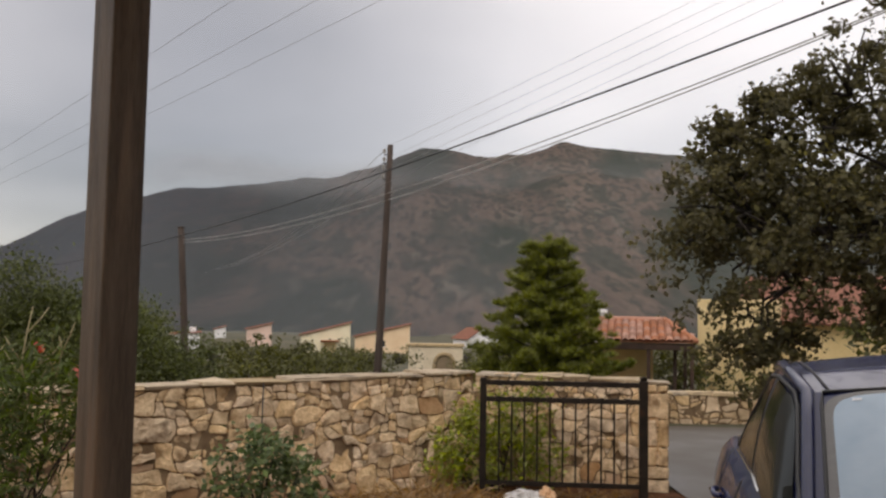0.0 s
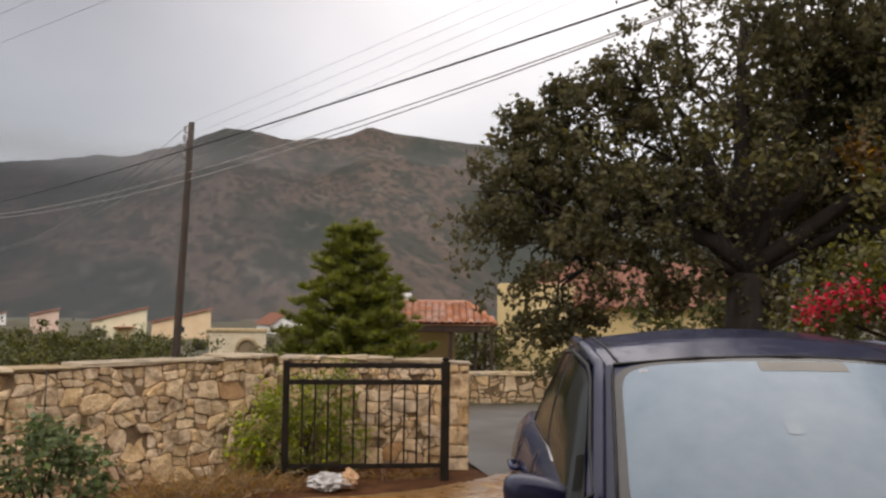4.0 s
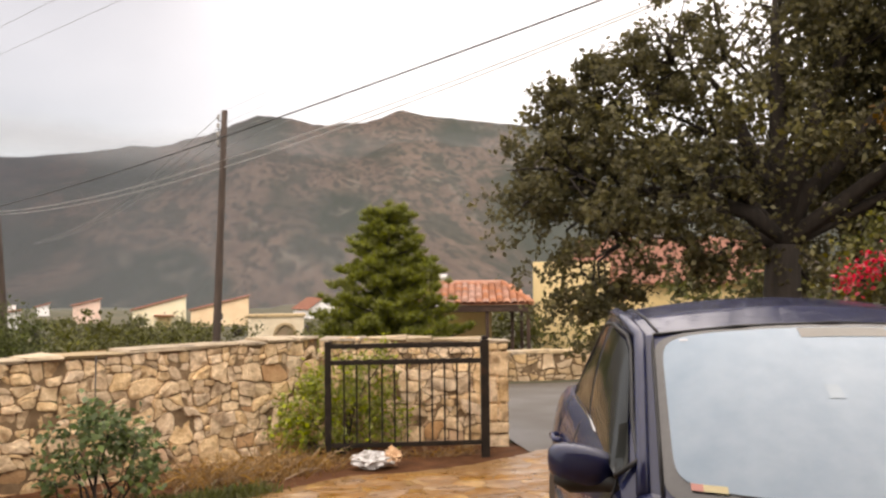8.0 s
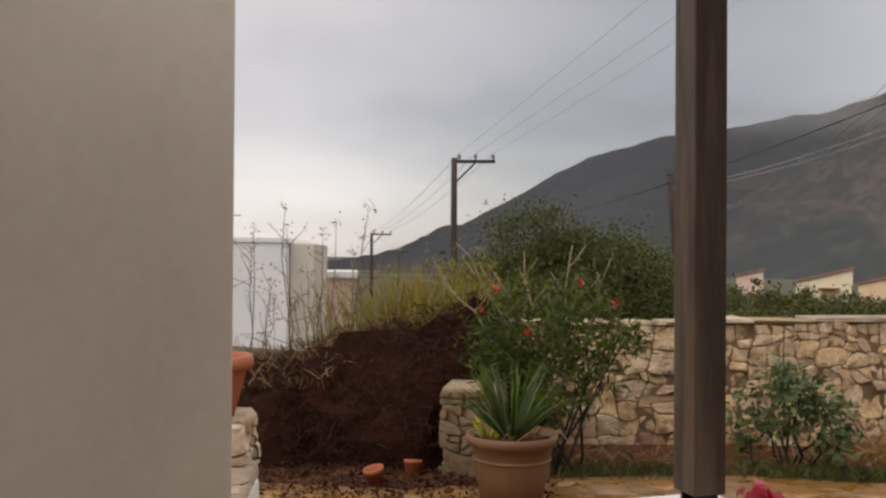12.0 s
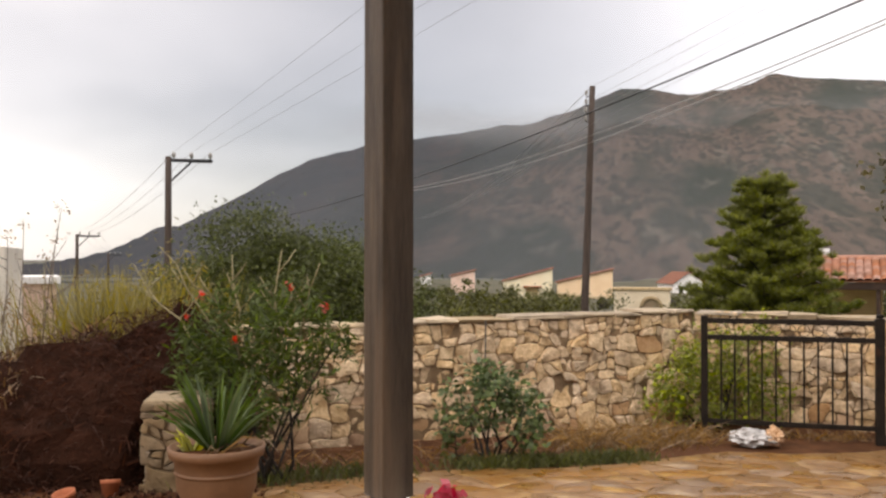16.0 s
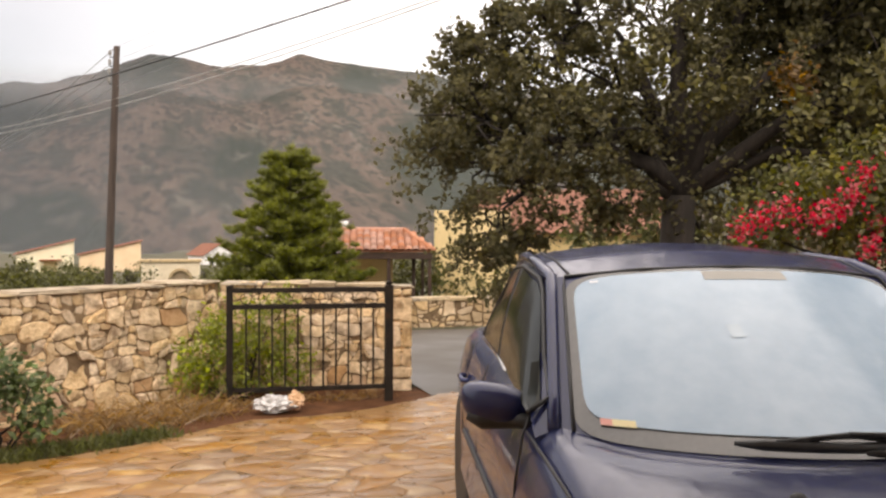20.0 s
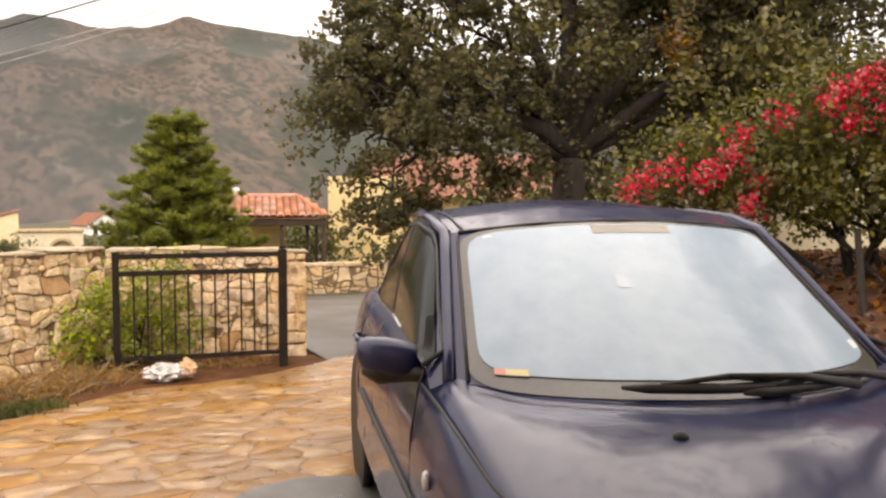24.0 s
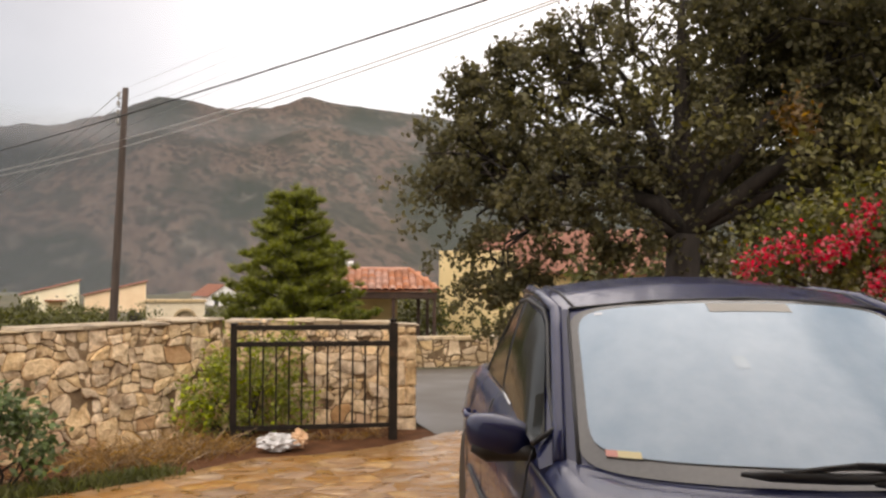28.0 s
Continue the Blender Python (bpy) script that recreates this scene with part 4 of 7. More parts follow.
def tile_slope(parent, a, b, c, d, cols, rows, mats, name="tile"):
    """Barrel tiles over the slope a-b (eave) to d-c (top), each a bent piece of its own."""
    a, b, c, d = (Vector(v) for v in (a, b, c, d))
    nor = (b - a).cross(d - a).normalized()
    for i in range(cols):
        for j in range(rows):
            s0, s1, t0, t1 = i / cols, (i + 1) / cols, j / rows, (j + 1) / rows + 0.03
            # stay inside the trapezoid
            lo = a.lerp(b, (s0 + s1) / 2)
            pts = []
            q0, q1 = a.lerp(d, t0), b.lerp(c, t0)
            r0, r1 = a.lerp(d, min(1, t1)), b.lerp(c, min(1, t1))
            pitch = (b - a).length / cols
            mid = (a.lerp(b, 0.5) - a).length
            u = (b - a).normalized()
            x = (s0 + s1) / 2 * (b - a).length
            left, right = (q0 - a).dot(u), (q1 - a).dot(u)
            if not (left - pitch * 0.3 < x < right + pitch * 0.3):
                continue
            up = (d - a) - u * (d - a).dot(u)
            o = a + u * x + up * t0 + nor * 0.02
            e = up * (t1 - t0)
            vs, n = [], 5
            for end in (o, o + e):
                for k in range(n):
                    ang = math.pi * k / (n - 1)
                    vs.append(end - u * math.cos(ang) * pitch * 0.48 + nor * (math.sin(ang) * pitch * 0.36 + (0.015 if end is o else 0)))
            fs = [(k, k + 1, n + k + 1, n + k) for k in range(n - 1)]
            mats.append((vs, fs))
    return mats


pv_under = part("roof", mesh_of("roof", hip, [(0, 1, 5, 4), (1, 2, 5), (2, 3, 4, 5), (3, 0, 4), (3, 2, 1, 0)]), ROOF_TILE, pv, "hipped roof of red clay barrel tiles")
TILES = tile_slope(pv, hip[0], hip[1], hip[5], hip[4], 17, 7, [])
part("ridge_tile", tube([Vector(hip[4]) + Vector((0, 0, 0.04)), Vector(hip[5]) + Vector((0, 0, 0.04))], 0.07, 8), ROOF_TILE, pv)
for c in (0, 1):
    part("hip_tile", tube([Vector(hip[c]) + Vector((0, 0, 0.04)), Vector(hip[4 + c]) + Vector((0, 0, 0.05))], 0.06, 8), ROOF_TILE, pv)
part("eave_beam", box(PW - 0.05, 0.12, 0.14, 0.01, (0, -1.40, PE - 0.15)), BEAM_WOOD, pv)
for x, y in ((-PW / 2 + 0.20, -1.38), (0.32, -1.38), (0.86, -1.0), (PW / 2 - 0.08, -1.38), (PW / 2 - 0.08, 1.3), (-PW / 2 + 0.2, 1.3)):
    part("post", box(0.075, 0.075, PE - 0.12, 0.008, (x, y, 0)), BEAM_WOOD, pv)
part("back_wall", box(1.75, 0.12, PE - 0.1, 0.01, (-0.42, 0.9, 0)), PLASTER_YELLOW, pv, "yellow plaster back wall")
part("floor", box(PW + 0.2, 3.1, 0.12, 0.01, (0, 0, -0.1)), PLASTER_GREY, pv)
yard = tagged(part("yard_wall", box(2.4, 0.2, 1.9, 0.02), PLASTER_YELLOW, None, place=far_place(6.6, 20.3, 0, -1.25)), "yellow plastered yard wall beside the pavilion", "wall", kind="structure")
roofbox = thing("roof_box", "white boxed chimney rising behind the pavilion roof", "chimney", far_place(8.65, 24, 0, -1.3))
part("shaft", box(0.34, 0.34, 3.05, 0.02), PLASTER_WHITE, roofbox)
part("cap", box(0.44, 0.44, 0.10, 0.02, (0, 0, 3.05)), PLASTER_WHITE, roofbox)

# yellow house behind the oak
YR = 25.0
yh = pitched_house("house", far_place(23.3, YR + 3, 90, -1.4), 6.0, 5.2, 2.95, 4.15, PLASTER_YELLOW, "yellow plastered house with a red tile roof behind the oak", gable=True)
for x in (-1.5, 0.3, 1.8):
    part("window", box(0.10, 0.8, 1.1, 0.01, (-3.0, x, 0.9)), PANE, yh)
part("side_wing", box(2.0, 1.9, 3.55, 0.02, (-3.2, -2.9 + 5.6, 0)), PLASTER_YELLOW, yh, "tall yellow side wing")

# white flat-roofed house and small pink building beyond the heap
wh = thing("house", "white flat-roofed house with a parapet and roof aerial", "house", far_place(-48.5, 27, -14, -1.0), "houses below the hill")
part("wall", box(7.2, 5.5, 2.98, 0.03), PLASTER_WHITE, wh)
part("parapet", box(7.3, 5.6, 0.14, 0.02, (0, 0, 2.9)), PLASTER_WHITE, wh)
# grey plaster here carries the shade on the white house's side
part("side_wing", box(0.62, 5.0, 2.9, 0.03, (3.93, 0.2, 0)), PLASTER_GREY, wh, "grey side wing, its shade put into the plaster colour")
part("aerial", tube([(1.5, 0, 3.0), (1.5, 0, 3.75)], 0.025, 6), WIRE, wh)
part("aerial_arm", tube([(1.05, 0, 3.7), (1.95, 0, 3.72)], 0.02, 6), WIRE, wh)
ph = thing("house", "small unfinished pinkish building with a white roof slab", "house", far_place(-39.0, 31, 0, -1.4), "houses below the hill")
part("wall", box(1.85, 2.5, 2.25, 0.02), PLASTER_PINK, ph)
part("roof_slab", box(2.05, 2.8, 0.22, 0.02, (0, 0, 2.25)), PLASTER_WHITE, ph)
part("window", box(0.4, 0.08, 0.6, 0.01, (-0.2, -1.24, 1.25)), PANE, ph)

# ---- parked car ----
def wet_paint(name, low, high):
    m = surface(name, low, high, scale=2, rough=0.40, bump=0.0, metal=0.0, coat=0.82, spec=0.10)
    t = m.node_tree
    b = t.nodes["Principled BSDF"]
    b.inputs["Coat Roughness"].default_value = 0.10
    co = t.nodes.new("ShaderNodeTexCoord")
    v = t.nodes.new("ShaderNodeTexVoronoi")
    v.inputs["Scale"].default_value = 240.0
    ns = t.nodes.new("ShaderNodeTexNoise")
    ns.inputs["Scale"].default_value = 16.0
    drop = t.nodes.new("ShaderNodeMapRange")
    drop.inputs["From Min"].default_value, drop.inputs["From Max"].default_value = 0.42, 0.10
    wet = t.nodes.new("ShaderNodeMapRange")
    wet.inputs["From Min"].default_value, wet.inputs["From Max"].default_value = 0.47, 0.60
    mul = t.nodes.new("ShaderNodeMath")
    mul.operation = "MULTIPLY"
    bp = t.nodes.new("ShaderNodeBump")
    bp.inputs["Strength"].default_value, bp.inputs["Distance"].default_value = 0.22, 0.003
    t.links.new(co.outputs["Object"], v.inputs["Vector"])
    t.links.new(co.outputs["Object"], ns.inputs["Vector"])
    t.links.new(v.outputs["Distance"], drop.inputs["Value"])
    t.links.new(ns.outputs["Fac"], wet.inputs["Value"])
    t.links.new(drop.outputs[0], mul.inputs[0])
    t.links.new(wet.outputs[0], mul.inputs[1])
    t.links.new(mul.outputs[0], bp.inputs["Height"])
    t.links.new(bp.outputs[0], b.inputs["Coat Normal"])
    t.links.new(bp.outputs[0], b.inputs["Normal"])
    return m


PAINT = wet_paint("dark_blue_paint", (0.010, 0.0150, 0.062), (0.016, 0.023, 0.086))
# pale blue base colour holds the sky's reflection in the windscreen
SKY_GLASS = surface("sky_pale_windscreen", (0.255, 0.370, 0.480), (0.42, 0.535, 0.625), scale=1.5, fine=12, rough=0.30, bump=0.02, coat=0.45)
FRIT = surface("windscreen_edge", (0.062, 0.060, 0.055), (0.100, 0.096, 0.088), scale=4, rough=0.25, bump=0.0, coat=0.6)
TINT = surface("side_glass", (0.014, 0.016, 0.012), (0.024, 0.026, 0.02), rough=0.16, bump=0.0, spec=0.14)
RUBBER = surface("black_rubber", (0.012, 0.012, 0.012), (0.025, 0.025, 0.025), rough=0.55, bump=0.1)
TRIM = surface("bright_trim", (0.45, 0.45, 0.45), (0.6, 0.6, 0.6), rough=0.2, bump=0.0, metal=0.9)
ALLOY = surface("alloy_rim", (0.40, 0.40, 0.41), (0.55, 0.55, 0.56), rough=0.3, bump=0.05, metal=0.8)
LAMP_RED = surface("tail_lamp", (0.25, 0.01, 0.01), (0.35, 0.02, 0.02), rough=0.15, bump=0.0, coat=1.0)
LAMP_CLEAR = surface("headlamp", (0.5, 0.5, 0.5), (0.65, 0.65, 0.65), rough=0.1, bump=0.0, coat=1.0)
STICK_Y = surface("yellow_sticker", (0.74, 0.64, 0.34), (0.80, 0.70, 0.42), rough=0.5, bump=0)
STICK_R = surface("red_sticker", (0.70, 0.30, 0.24), (0.74, 0.36, 0.30), rough=0.5, bump=0)
STICK_W = surface("white_sticker", (0.75, 0.78, 0.80), (0.82, 0.84, 0.86), rough=0.5, bump=0)
VISOR = surface("visor_cloth", (0.36, 0.35, 0.31), (0.42, 0.40, 0.36), rough=0.6, bump=0)

car = thing("car", "dark blue wet saloon car with pale windscreen on the paving", "car", pose(1.86, 3.04, 0.10, 0, 0, -100.7))
# stations along the body: x, half width, shoulder height, middle height
BODY = [(2.10, 0.55, 0.46, 0.48), (2.06, 0.70, 0.56, 0.60), (1.92, 0.785, 0.64, 0.70), (1.60, 0.83, 0.72, 0.785), (1.25, 0.85, 0.785, 0.85), (0.95, 0.855, 0.84, 0.872),
        (0.62, 0.855, 0.88, 0.868), (0.0, 0.85, 0.925, 0.93), (-0.8, 0.842, 0.935, 0.95), (-1.35, 0.830, 0.945, 0.975), (-1.75, 0.80, 0.935, 0.975), (-2.0, 0.75, 0.88, 0.93), (-2.08, 0.64, 0.62, 0.66)]
bs = np.array(BODY)[::-1]


def body_at(x):
    """Half width, shoulder and middle height at x, smoothed."""
    k = np.linspace(-0.09, 0.09, 7)
    return [float(np.mean(np.interp(np.clip(x + k, -2.08, 2.10), bs[:, 0], bs[:, c]))) for c in (1, 2, 3)]


def body_section(x):
    w, zs, zt = body_at(x)
    pts = [(0.55 * w, 0.19), (0.955 * w, 0.22), (0.99 * w, 0.34), (1.0 * w, 0.30 + 0.42 * (zs - 0.30)), (0.992 * w, 0.30 + 0.66 * (zs - 0.30)), (0.950 * w, zs - 0.075), (0.905 * w, zs - 0.02), (0.84 * w, zs + 0.012), (0.62 * w, zt - 0.35 * (zt - zs) * 0.62), (0.3 * w, zt - 0.06 * (zt - zs)), (0, zt)]
    out = []
    for i in range(len(pts) - 1):
        p0, p1, p2, p3 = pts[max(i - 1, 0)], pts[i], pts[i + 1], pts[min(i + 2, len(pts) - 1)]
        for k in range(4):
            t = k / 4
            out.append(tuple(0.5 * (2 * p1[c] + (p2[c] - p0[c]) * t + (2 * p0[c] - 5 * p1[c] + 4 * p2[c] - p3[c]) * t * t + (3 * p1[c] - p0[c] - 3 * p2[c] + p3[c]) * t ** 3) for c in (0, 1)))
    return out + [pts[-1]]


def body_top(x, y):
    s = body_section(x)
    top = [(a, b) for a, b in s if b > body_at(x)[1] - 0.03][::-1]
    return float(np.interp(abs(y), [a for a, b in top], [b for a, b in top]))


bv, bf = [], []
xs = list(np.linspace(2.10, -2.08, 90))
for x in xs:
    s = body_section(x)
    bv += [(x, -a, b) for a, b in s] + [(x, a, b) for a, b in s[::-1][1:]]
ns_ = len(body_section(0)) * 2 - 1
for i in range(len(xs) - 1):
    for k in range(ns_ - 1):
        a = i * ns_ + k
        bf.append((a, a + 1, a + ns_ + 1, a + ns_))
bf += [tuple(range(ns_)), tuple(range(len(bv) - 1, len(bv) - ns_ - 1, -1))]
body = part("body", mesh_of("body", bv, bf, True), PAINT, car, "dark blue painted body wet with rain")

PILLAR = [(0.62, 0.740, 0.880), (0.02, 0.632, 1.305)]
RAIL = [(0.02, 0.632, 1.305), (-0.20, 0.638, 1.350), (-0.55, 0.622, 1.370), (-0.85, 0.592, 1.350), (-0.98, 0.570, 1.325)]
REAR = [(-0.98, 0.570, 1.325), (-1.50, 0.655, 0.975)]


def along(poly, t):
    t = t * (len(poly) - 1)
    i = min(int(t), len(poly) - 2)
    return Vector(poly[i]).lerp(Vector(poly[i + 1]), t - i)


def screen_pt(u, v, off=0.0):
    e = along(PILLAR, v)
    b = 1 - u * u
    p = Vector((e.x + b * (0.35 - 0.25 * v), u * e.y, e.z + b * (0.012 + 0.035 * v)))
    return p + Vector((0.60, 0, 0.80)) * off + Vector((0, u * 0.3, 0)) * off


def roof_pt(u, v, off=0.0):
    e = along(RAIL, v)
    b = 1 - u * u
    return Vector((e.x + b * (0.10 * (1 - v) - 0.08 * v), u * e.y, e.z + b * (0.047 + 0.012 * math.sin(math.pi * v)) + off))


def rear_pt(u, v, off=0.0):
    e = along(REAR, v)
    b = 1 - u * u
    return Vector((e.x - b * (0.08 + 0.10 * v), u * e.y, e.z + b * (0.047 - 0.04 * v))) + Vector((-0.55, 0, 0.8)) * off


def patch(fn, us, vs, off=0.0, flip=False):
    verts = [fn(u, v, off) for v in vs for u in us]
    n = len(us)
    faces = [(j * n + i, j * n + i + 1, (j + 1) * n + i + 1, (j + 1) * n + i) for j in range(len(vs) - 1) for i in range(n - 1)]
    return mesh_of("patch", verts, [f[::-1] for f in faces] if flip else faces, True)


U, V = np.linspace(-1, 1, 25), np.linspace(0, 1, 13)
part("windscreen_surround", patch(screen_pt, U, np.linspace(-0.06, 1, 13), 0, False), PAINT, car)
part("roof", patch(roof_pt, U, np.linspace(0, 1, 25)), PAINT, car, "dark blue roof beaded with rain")
part("rear_surround", patch(rear_pt, U, V, 0), PAINT, car)


def rounded(fn, u0, u1, v0, v1, off, n=7.0, name="pane"):
    """A pane with rounded corners on a car surface."""
    rings, side = 10, 26
    segs = side * 4
    edge = [(-1 + 2 * k / side, -1.0) for k in range(side)] + [(1.0, -1 + 2 * k / side) for k in range(side)] + [(1 - 2 * k / side, 1.0) for k in range(side)] + [(-1.0, 1 - 2 * k / side) for k in range(side)]
    verts, faces = [fn((u0 + u1) / 2, (v0 + v1) / 2, off)], []
    for r in range(1, rings + 1):
        for x, y in edge:
            f = r / rings / (abs(x) ** n + abs(y) ** n) ** (1 / n)
            verts.append(fn((u0 + u1) / 2 + x * f * (u1 - u0) / 2, (v0 + v1) / 2 + y * f * (v1 - v0) / 2, off))
    for k in range(segs):
        faces.append((0, 1 + k, 1 + (k + 1) % segs))
    for r in range(rings - 1):
        for k in range(segs):
            a, b = 1 + r * segs + k, 1 + r * segs + (k + 1) % segs
            faces.append((a, a + segs, b + segs, b))
    return mesh_of(name, verts, faces, True)


wind = part("windscreen", rounded(screen_pt, -0.935, 0.935, -0.035, 0.985, 0.004, 11), FRIT, car, "windscreen with a grey border")
part("misted_pane", rounded(screen_pt, -0.890, 0.890, 0.050, 0.960, 0.008, 10), SKY_GLASS, wind, "windscreen glass with the sky's reflection put into its colour")
part("seal", tube([screen_pt(u, v, 0.006) for u, v in [(-0.935, 0.0), (-0.935, 0.3), (-0.935, 0.6), (-0.935, 0.9), (-0.93, 0.99), (-0.5, 0.992), (0, 0.992), (0.5, 0.992), (0.93, 0.99), (0.935, 0.6), (0.935, 0.3), (0.935, 0.0)]], 0.006, 6), RUBBER, wind)
part("rear_window", rounded(rear_pt, -0.88, 0.88, 0.06, 0.92, 0.005, 9), TINT, car)


def decal(u0, u1, v0, v1, off, material, name="sticker"):
    return part(name, patch(screen_pt, np.linspace(u0, u1, 5), np.linspace(v0, v1, 3), off), material, wind)


decal(-0.80, -0.72, 0.050, 0.084, 0.0095, STICK_Y)
decal(-0.84, -0.80, 0.050, 0.084, 0.0095, STICK_R)
decal(-0.80, -0.755, 0.915, 0.93, 0.0095, STICK_W)
decal(0.815, 0.865, 0.12, 0.17, 0.0095, STICK_W)
decal(-0.20, 0.26, 0.895, 0.955, 0.0095, VISOR, "visor_edge")
decal(-0.225, -0.160, 0.535, 0.61, 0.0095, surface("paper_behind_glass", (0.33, 0.44, 0.53), (0.39, 0.50, 0.58), rough=0.3, bump=0, coat=1.0), "paper_slip")

TOP = [along(PILLAR, t) for t in np.linspace(0, 1, 8)] + [along(RAIL, t) for t in np.linspace(0.1, 1, 10)] + [along(REAR, t) for t in np.linspace(0.15, 1, 7)]
top_x, top_y, top_z = ([p[c] for p in TOP][::-1] for c in range(3))


def belt(x):
    """Half width of the cabin at the foot of the side windows."""
    return float(np.interp(x, (-1.5, -1.2, -0.5, 0.0, 0.43), (0.675, 0.720, 0.740, 0.775, 0.800)))


def SIDE(x, z, s):
    """The side of the cabin at x and height z."""
    ty, tz = float(np.interp(x, top_x, top_y)), float(np.interp(x, top_x, top_z))
    t = min(1.0, max(0.0, (z - 0.925) / max(0.02, tz - 0.925)))
    y = belt(x)
    return Vector((x, s * (y + (ty - y) * t + 0.02 * math.sin(math.pi * t)), z))


def side_pane(outline, s, off=0.014):
    """A pane that follows the curved side of the cabin, from its outline in x and z."""
    bm = bmesh.new()
    bm.faces.new([bm.verts.new((x, 0, z)) for x, z in outline])
    bmesh.ops.triangulate(bm, faces=bm.faces[:])
    bmesh.ops.subdivide_edges(bm, edges=bm.edges[:], cuts=5, use_grid_fill=True)
    for v in bm.verts:
        v.co = SIDE(v.co.x, v.co.z, s) + Vector((0, s * off, 0))
    return baked(bm, "pane", True)


for s in (-1, 1):
    # side shell under the roof rail
    top = [along(PILLAR, t) for t in np.linspace(0, 1, 8)] + [along(RAIL, t) for t in np.linspace(0.1, 1, 10)] + [along(REAR, t) for t in np.linspace(0.15, 1, 7)]
    vv, ff = [], []
    for p in top:
        q = Vector((p.x, belt(p.x), min(0.925, p.z - 0.02)))
        for k in range(6):
            t = k / 5
            c = q.lerp(p, t) + Vector((0, 0.02 * math.sin(math.pi * t) * (1 if p.z > 1.0 else 0.2), 0))
            vv.append((c.x, s * c.y, c.z))
    for i in range(len(top) - 1):
        for k in range(5):
            a = i * 6 + k
            ff.append((a, a + 6, a + 7, a + 1))
    part("side_shell", mesh_of("side_shell", vv, ff, True), PAINT, car)
    part("roof_rail", tube([Vector((p.x, s * p.y, p.z)) for p in [along(PILLAR, t) for t in np.linspace(0, 1, 6)] + [along(RAIL, t) for t in np.linspace(0.12, 1, 8)] + [along(REAR, t) for t in np.linspace(0.2, 1, 5)]], 0.022, 8), PAINT, car)
    part("roof_seam", tube([roof_pt(s * 0.90, t, 0.002) for t in np.linspace(0.0, 1, 9)], 0.005, 6), RUBBER, car)
    part("front_window", side_pane(((0.55, 0.928), (0.50, 0.952), (0.33, 1.055), (0.03, 1.250), (-0.07, 1.285), (-0.20, 1.30), (-0.44, 1.318), (-0.47, 0.955), (-0.2, 0.952), (0.1, 0.95)), s), TINT, car)
    part("rear_window_side", side_pane(((-0.53, 0.955), (-0.52, 1.318), (-0.84, 1.295), (-1.10, 1.10), (-1.18, 0.97), (-1.16, 0.955)), s), TINT, car)
    part("door_pillar", side_pane(((-0.46, 0.94), (-0.43, 1.322), (-0.53, 1.322), (-0.54, 0.94)), s, 0.011), RUBBER, car)
    part("window_seal", tube([SIDE(x, z, s) + Vector((0, s * 0.012, 0)) for x, z in ((0.565, 0.925), (0.51, 0.962), (0.335, 1.066), (0.035, 1.260), (-0.07, 1.300), (-0.20, 1.315), (-0.45, 1.33), (-0.84, 1.31), (-1.12, 1.11), (-1.20, 0.96))], 0.009, 6), RUBBER, car)
    part("belt_trim", tube([SIDE(x, 0.945, s) + Vector((0, s * 0.014, 0)) for x in (-0.12, -0.5, -1.18)], 0.006, 6), TRIM, car, "bright belt trim")
    # door outlines, handles, side moulding
    for x in (0.55, -0.50, -1.18):
        part("door_gap", tube([Vector((x + dx, s * (body_at(x)[0] * k + 0.001), z)) for dx, k, z in ((0, 0.955, 0.26), (0, 1.0, 0.5), (0, 0.992, 0.70), (0, 0.965, 0.85), (-0.02, 0.935, 0.91))], 0.004, 5), RUBBER, car)
    part("side_moulding", tube([Vector((x, s * (body_at(x)[0] * 1.0 + 0.004), 0.53)) for x in np.linspace(1.0, -1.0, 12)], 0.012, 6), RUBBER, car)
    for x in (-0.36, -1.02):
        part("door_handle", tube([Vector((x + d, s * (body_at(x)[0] * 0.99 + o), 0.775)) for d, o in ((-0.09, 0), (-0.07, 0.028), (0.07, 0.028), (0.09, 0))], 0.013, 8), PAINT, car)
    part("side_repeater", lathe([(0.0, 0.0), (0.03, 0.0), (0.022, 0.012), (0.0, 0.016)], 12), LAMP_CLEAR, car, "small clear side repeater", Matrix.Translation((0.86, s * 0.853, 0.66)) @ Matrix.Rotation(-s * math.pi / 2, 4, "X"))
    # bonnet gap from the screen corner forward
    gap = [(0.56, 0.815), (0.80, 0.802), (1.0, 0.790), (1.25, 0.770), (1.6, 0.72), (1.9, 0.63)]
    part("bonnet_gap", tube([Vector((x, s * y, body_top(x, y) + 0.001)) for x, y in gap], 0.005, 6), RUBBER, car)
    if s < 0:
        mv, mf = [], []
        for j in range(13):
            th = math.pi * j / 12
            for k in range(20):
                ph_ = 2 * math.pi * k / 20
                cx_, sx_ = math.cos(ph_), math.sin(ph_)
                yy_ = -math.cos(th)
                rr_ = max(0.0, math.sin(th)) ** 0.55
                mv.append((0.33 + 0.075 * rr_ * math.copysign(abs(cx_) ** 0.8, cx_) + 0.03 * yy_ * -1, s * (0.884 + 0.106 * yy_), 0.912 + 0.068 * rr_ * math.copysign(abs(sx_) ** 0.75, sx_) - 0.012 * yy_ * -1))
        for j in range(12):
            for k in range(20):
                a, b = j * 20 + k, j * 20 + (k + 1) % 20
                mf.append((a, b, b + 20, a + 20))
        mirror = part("door_mirror", mesh_of("mirror", mv, mf, True), PAINT, car, "dark blue door mirror")
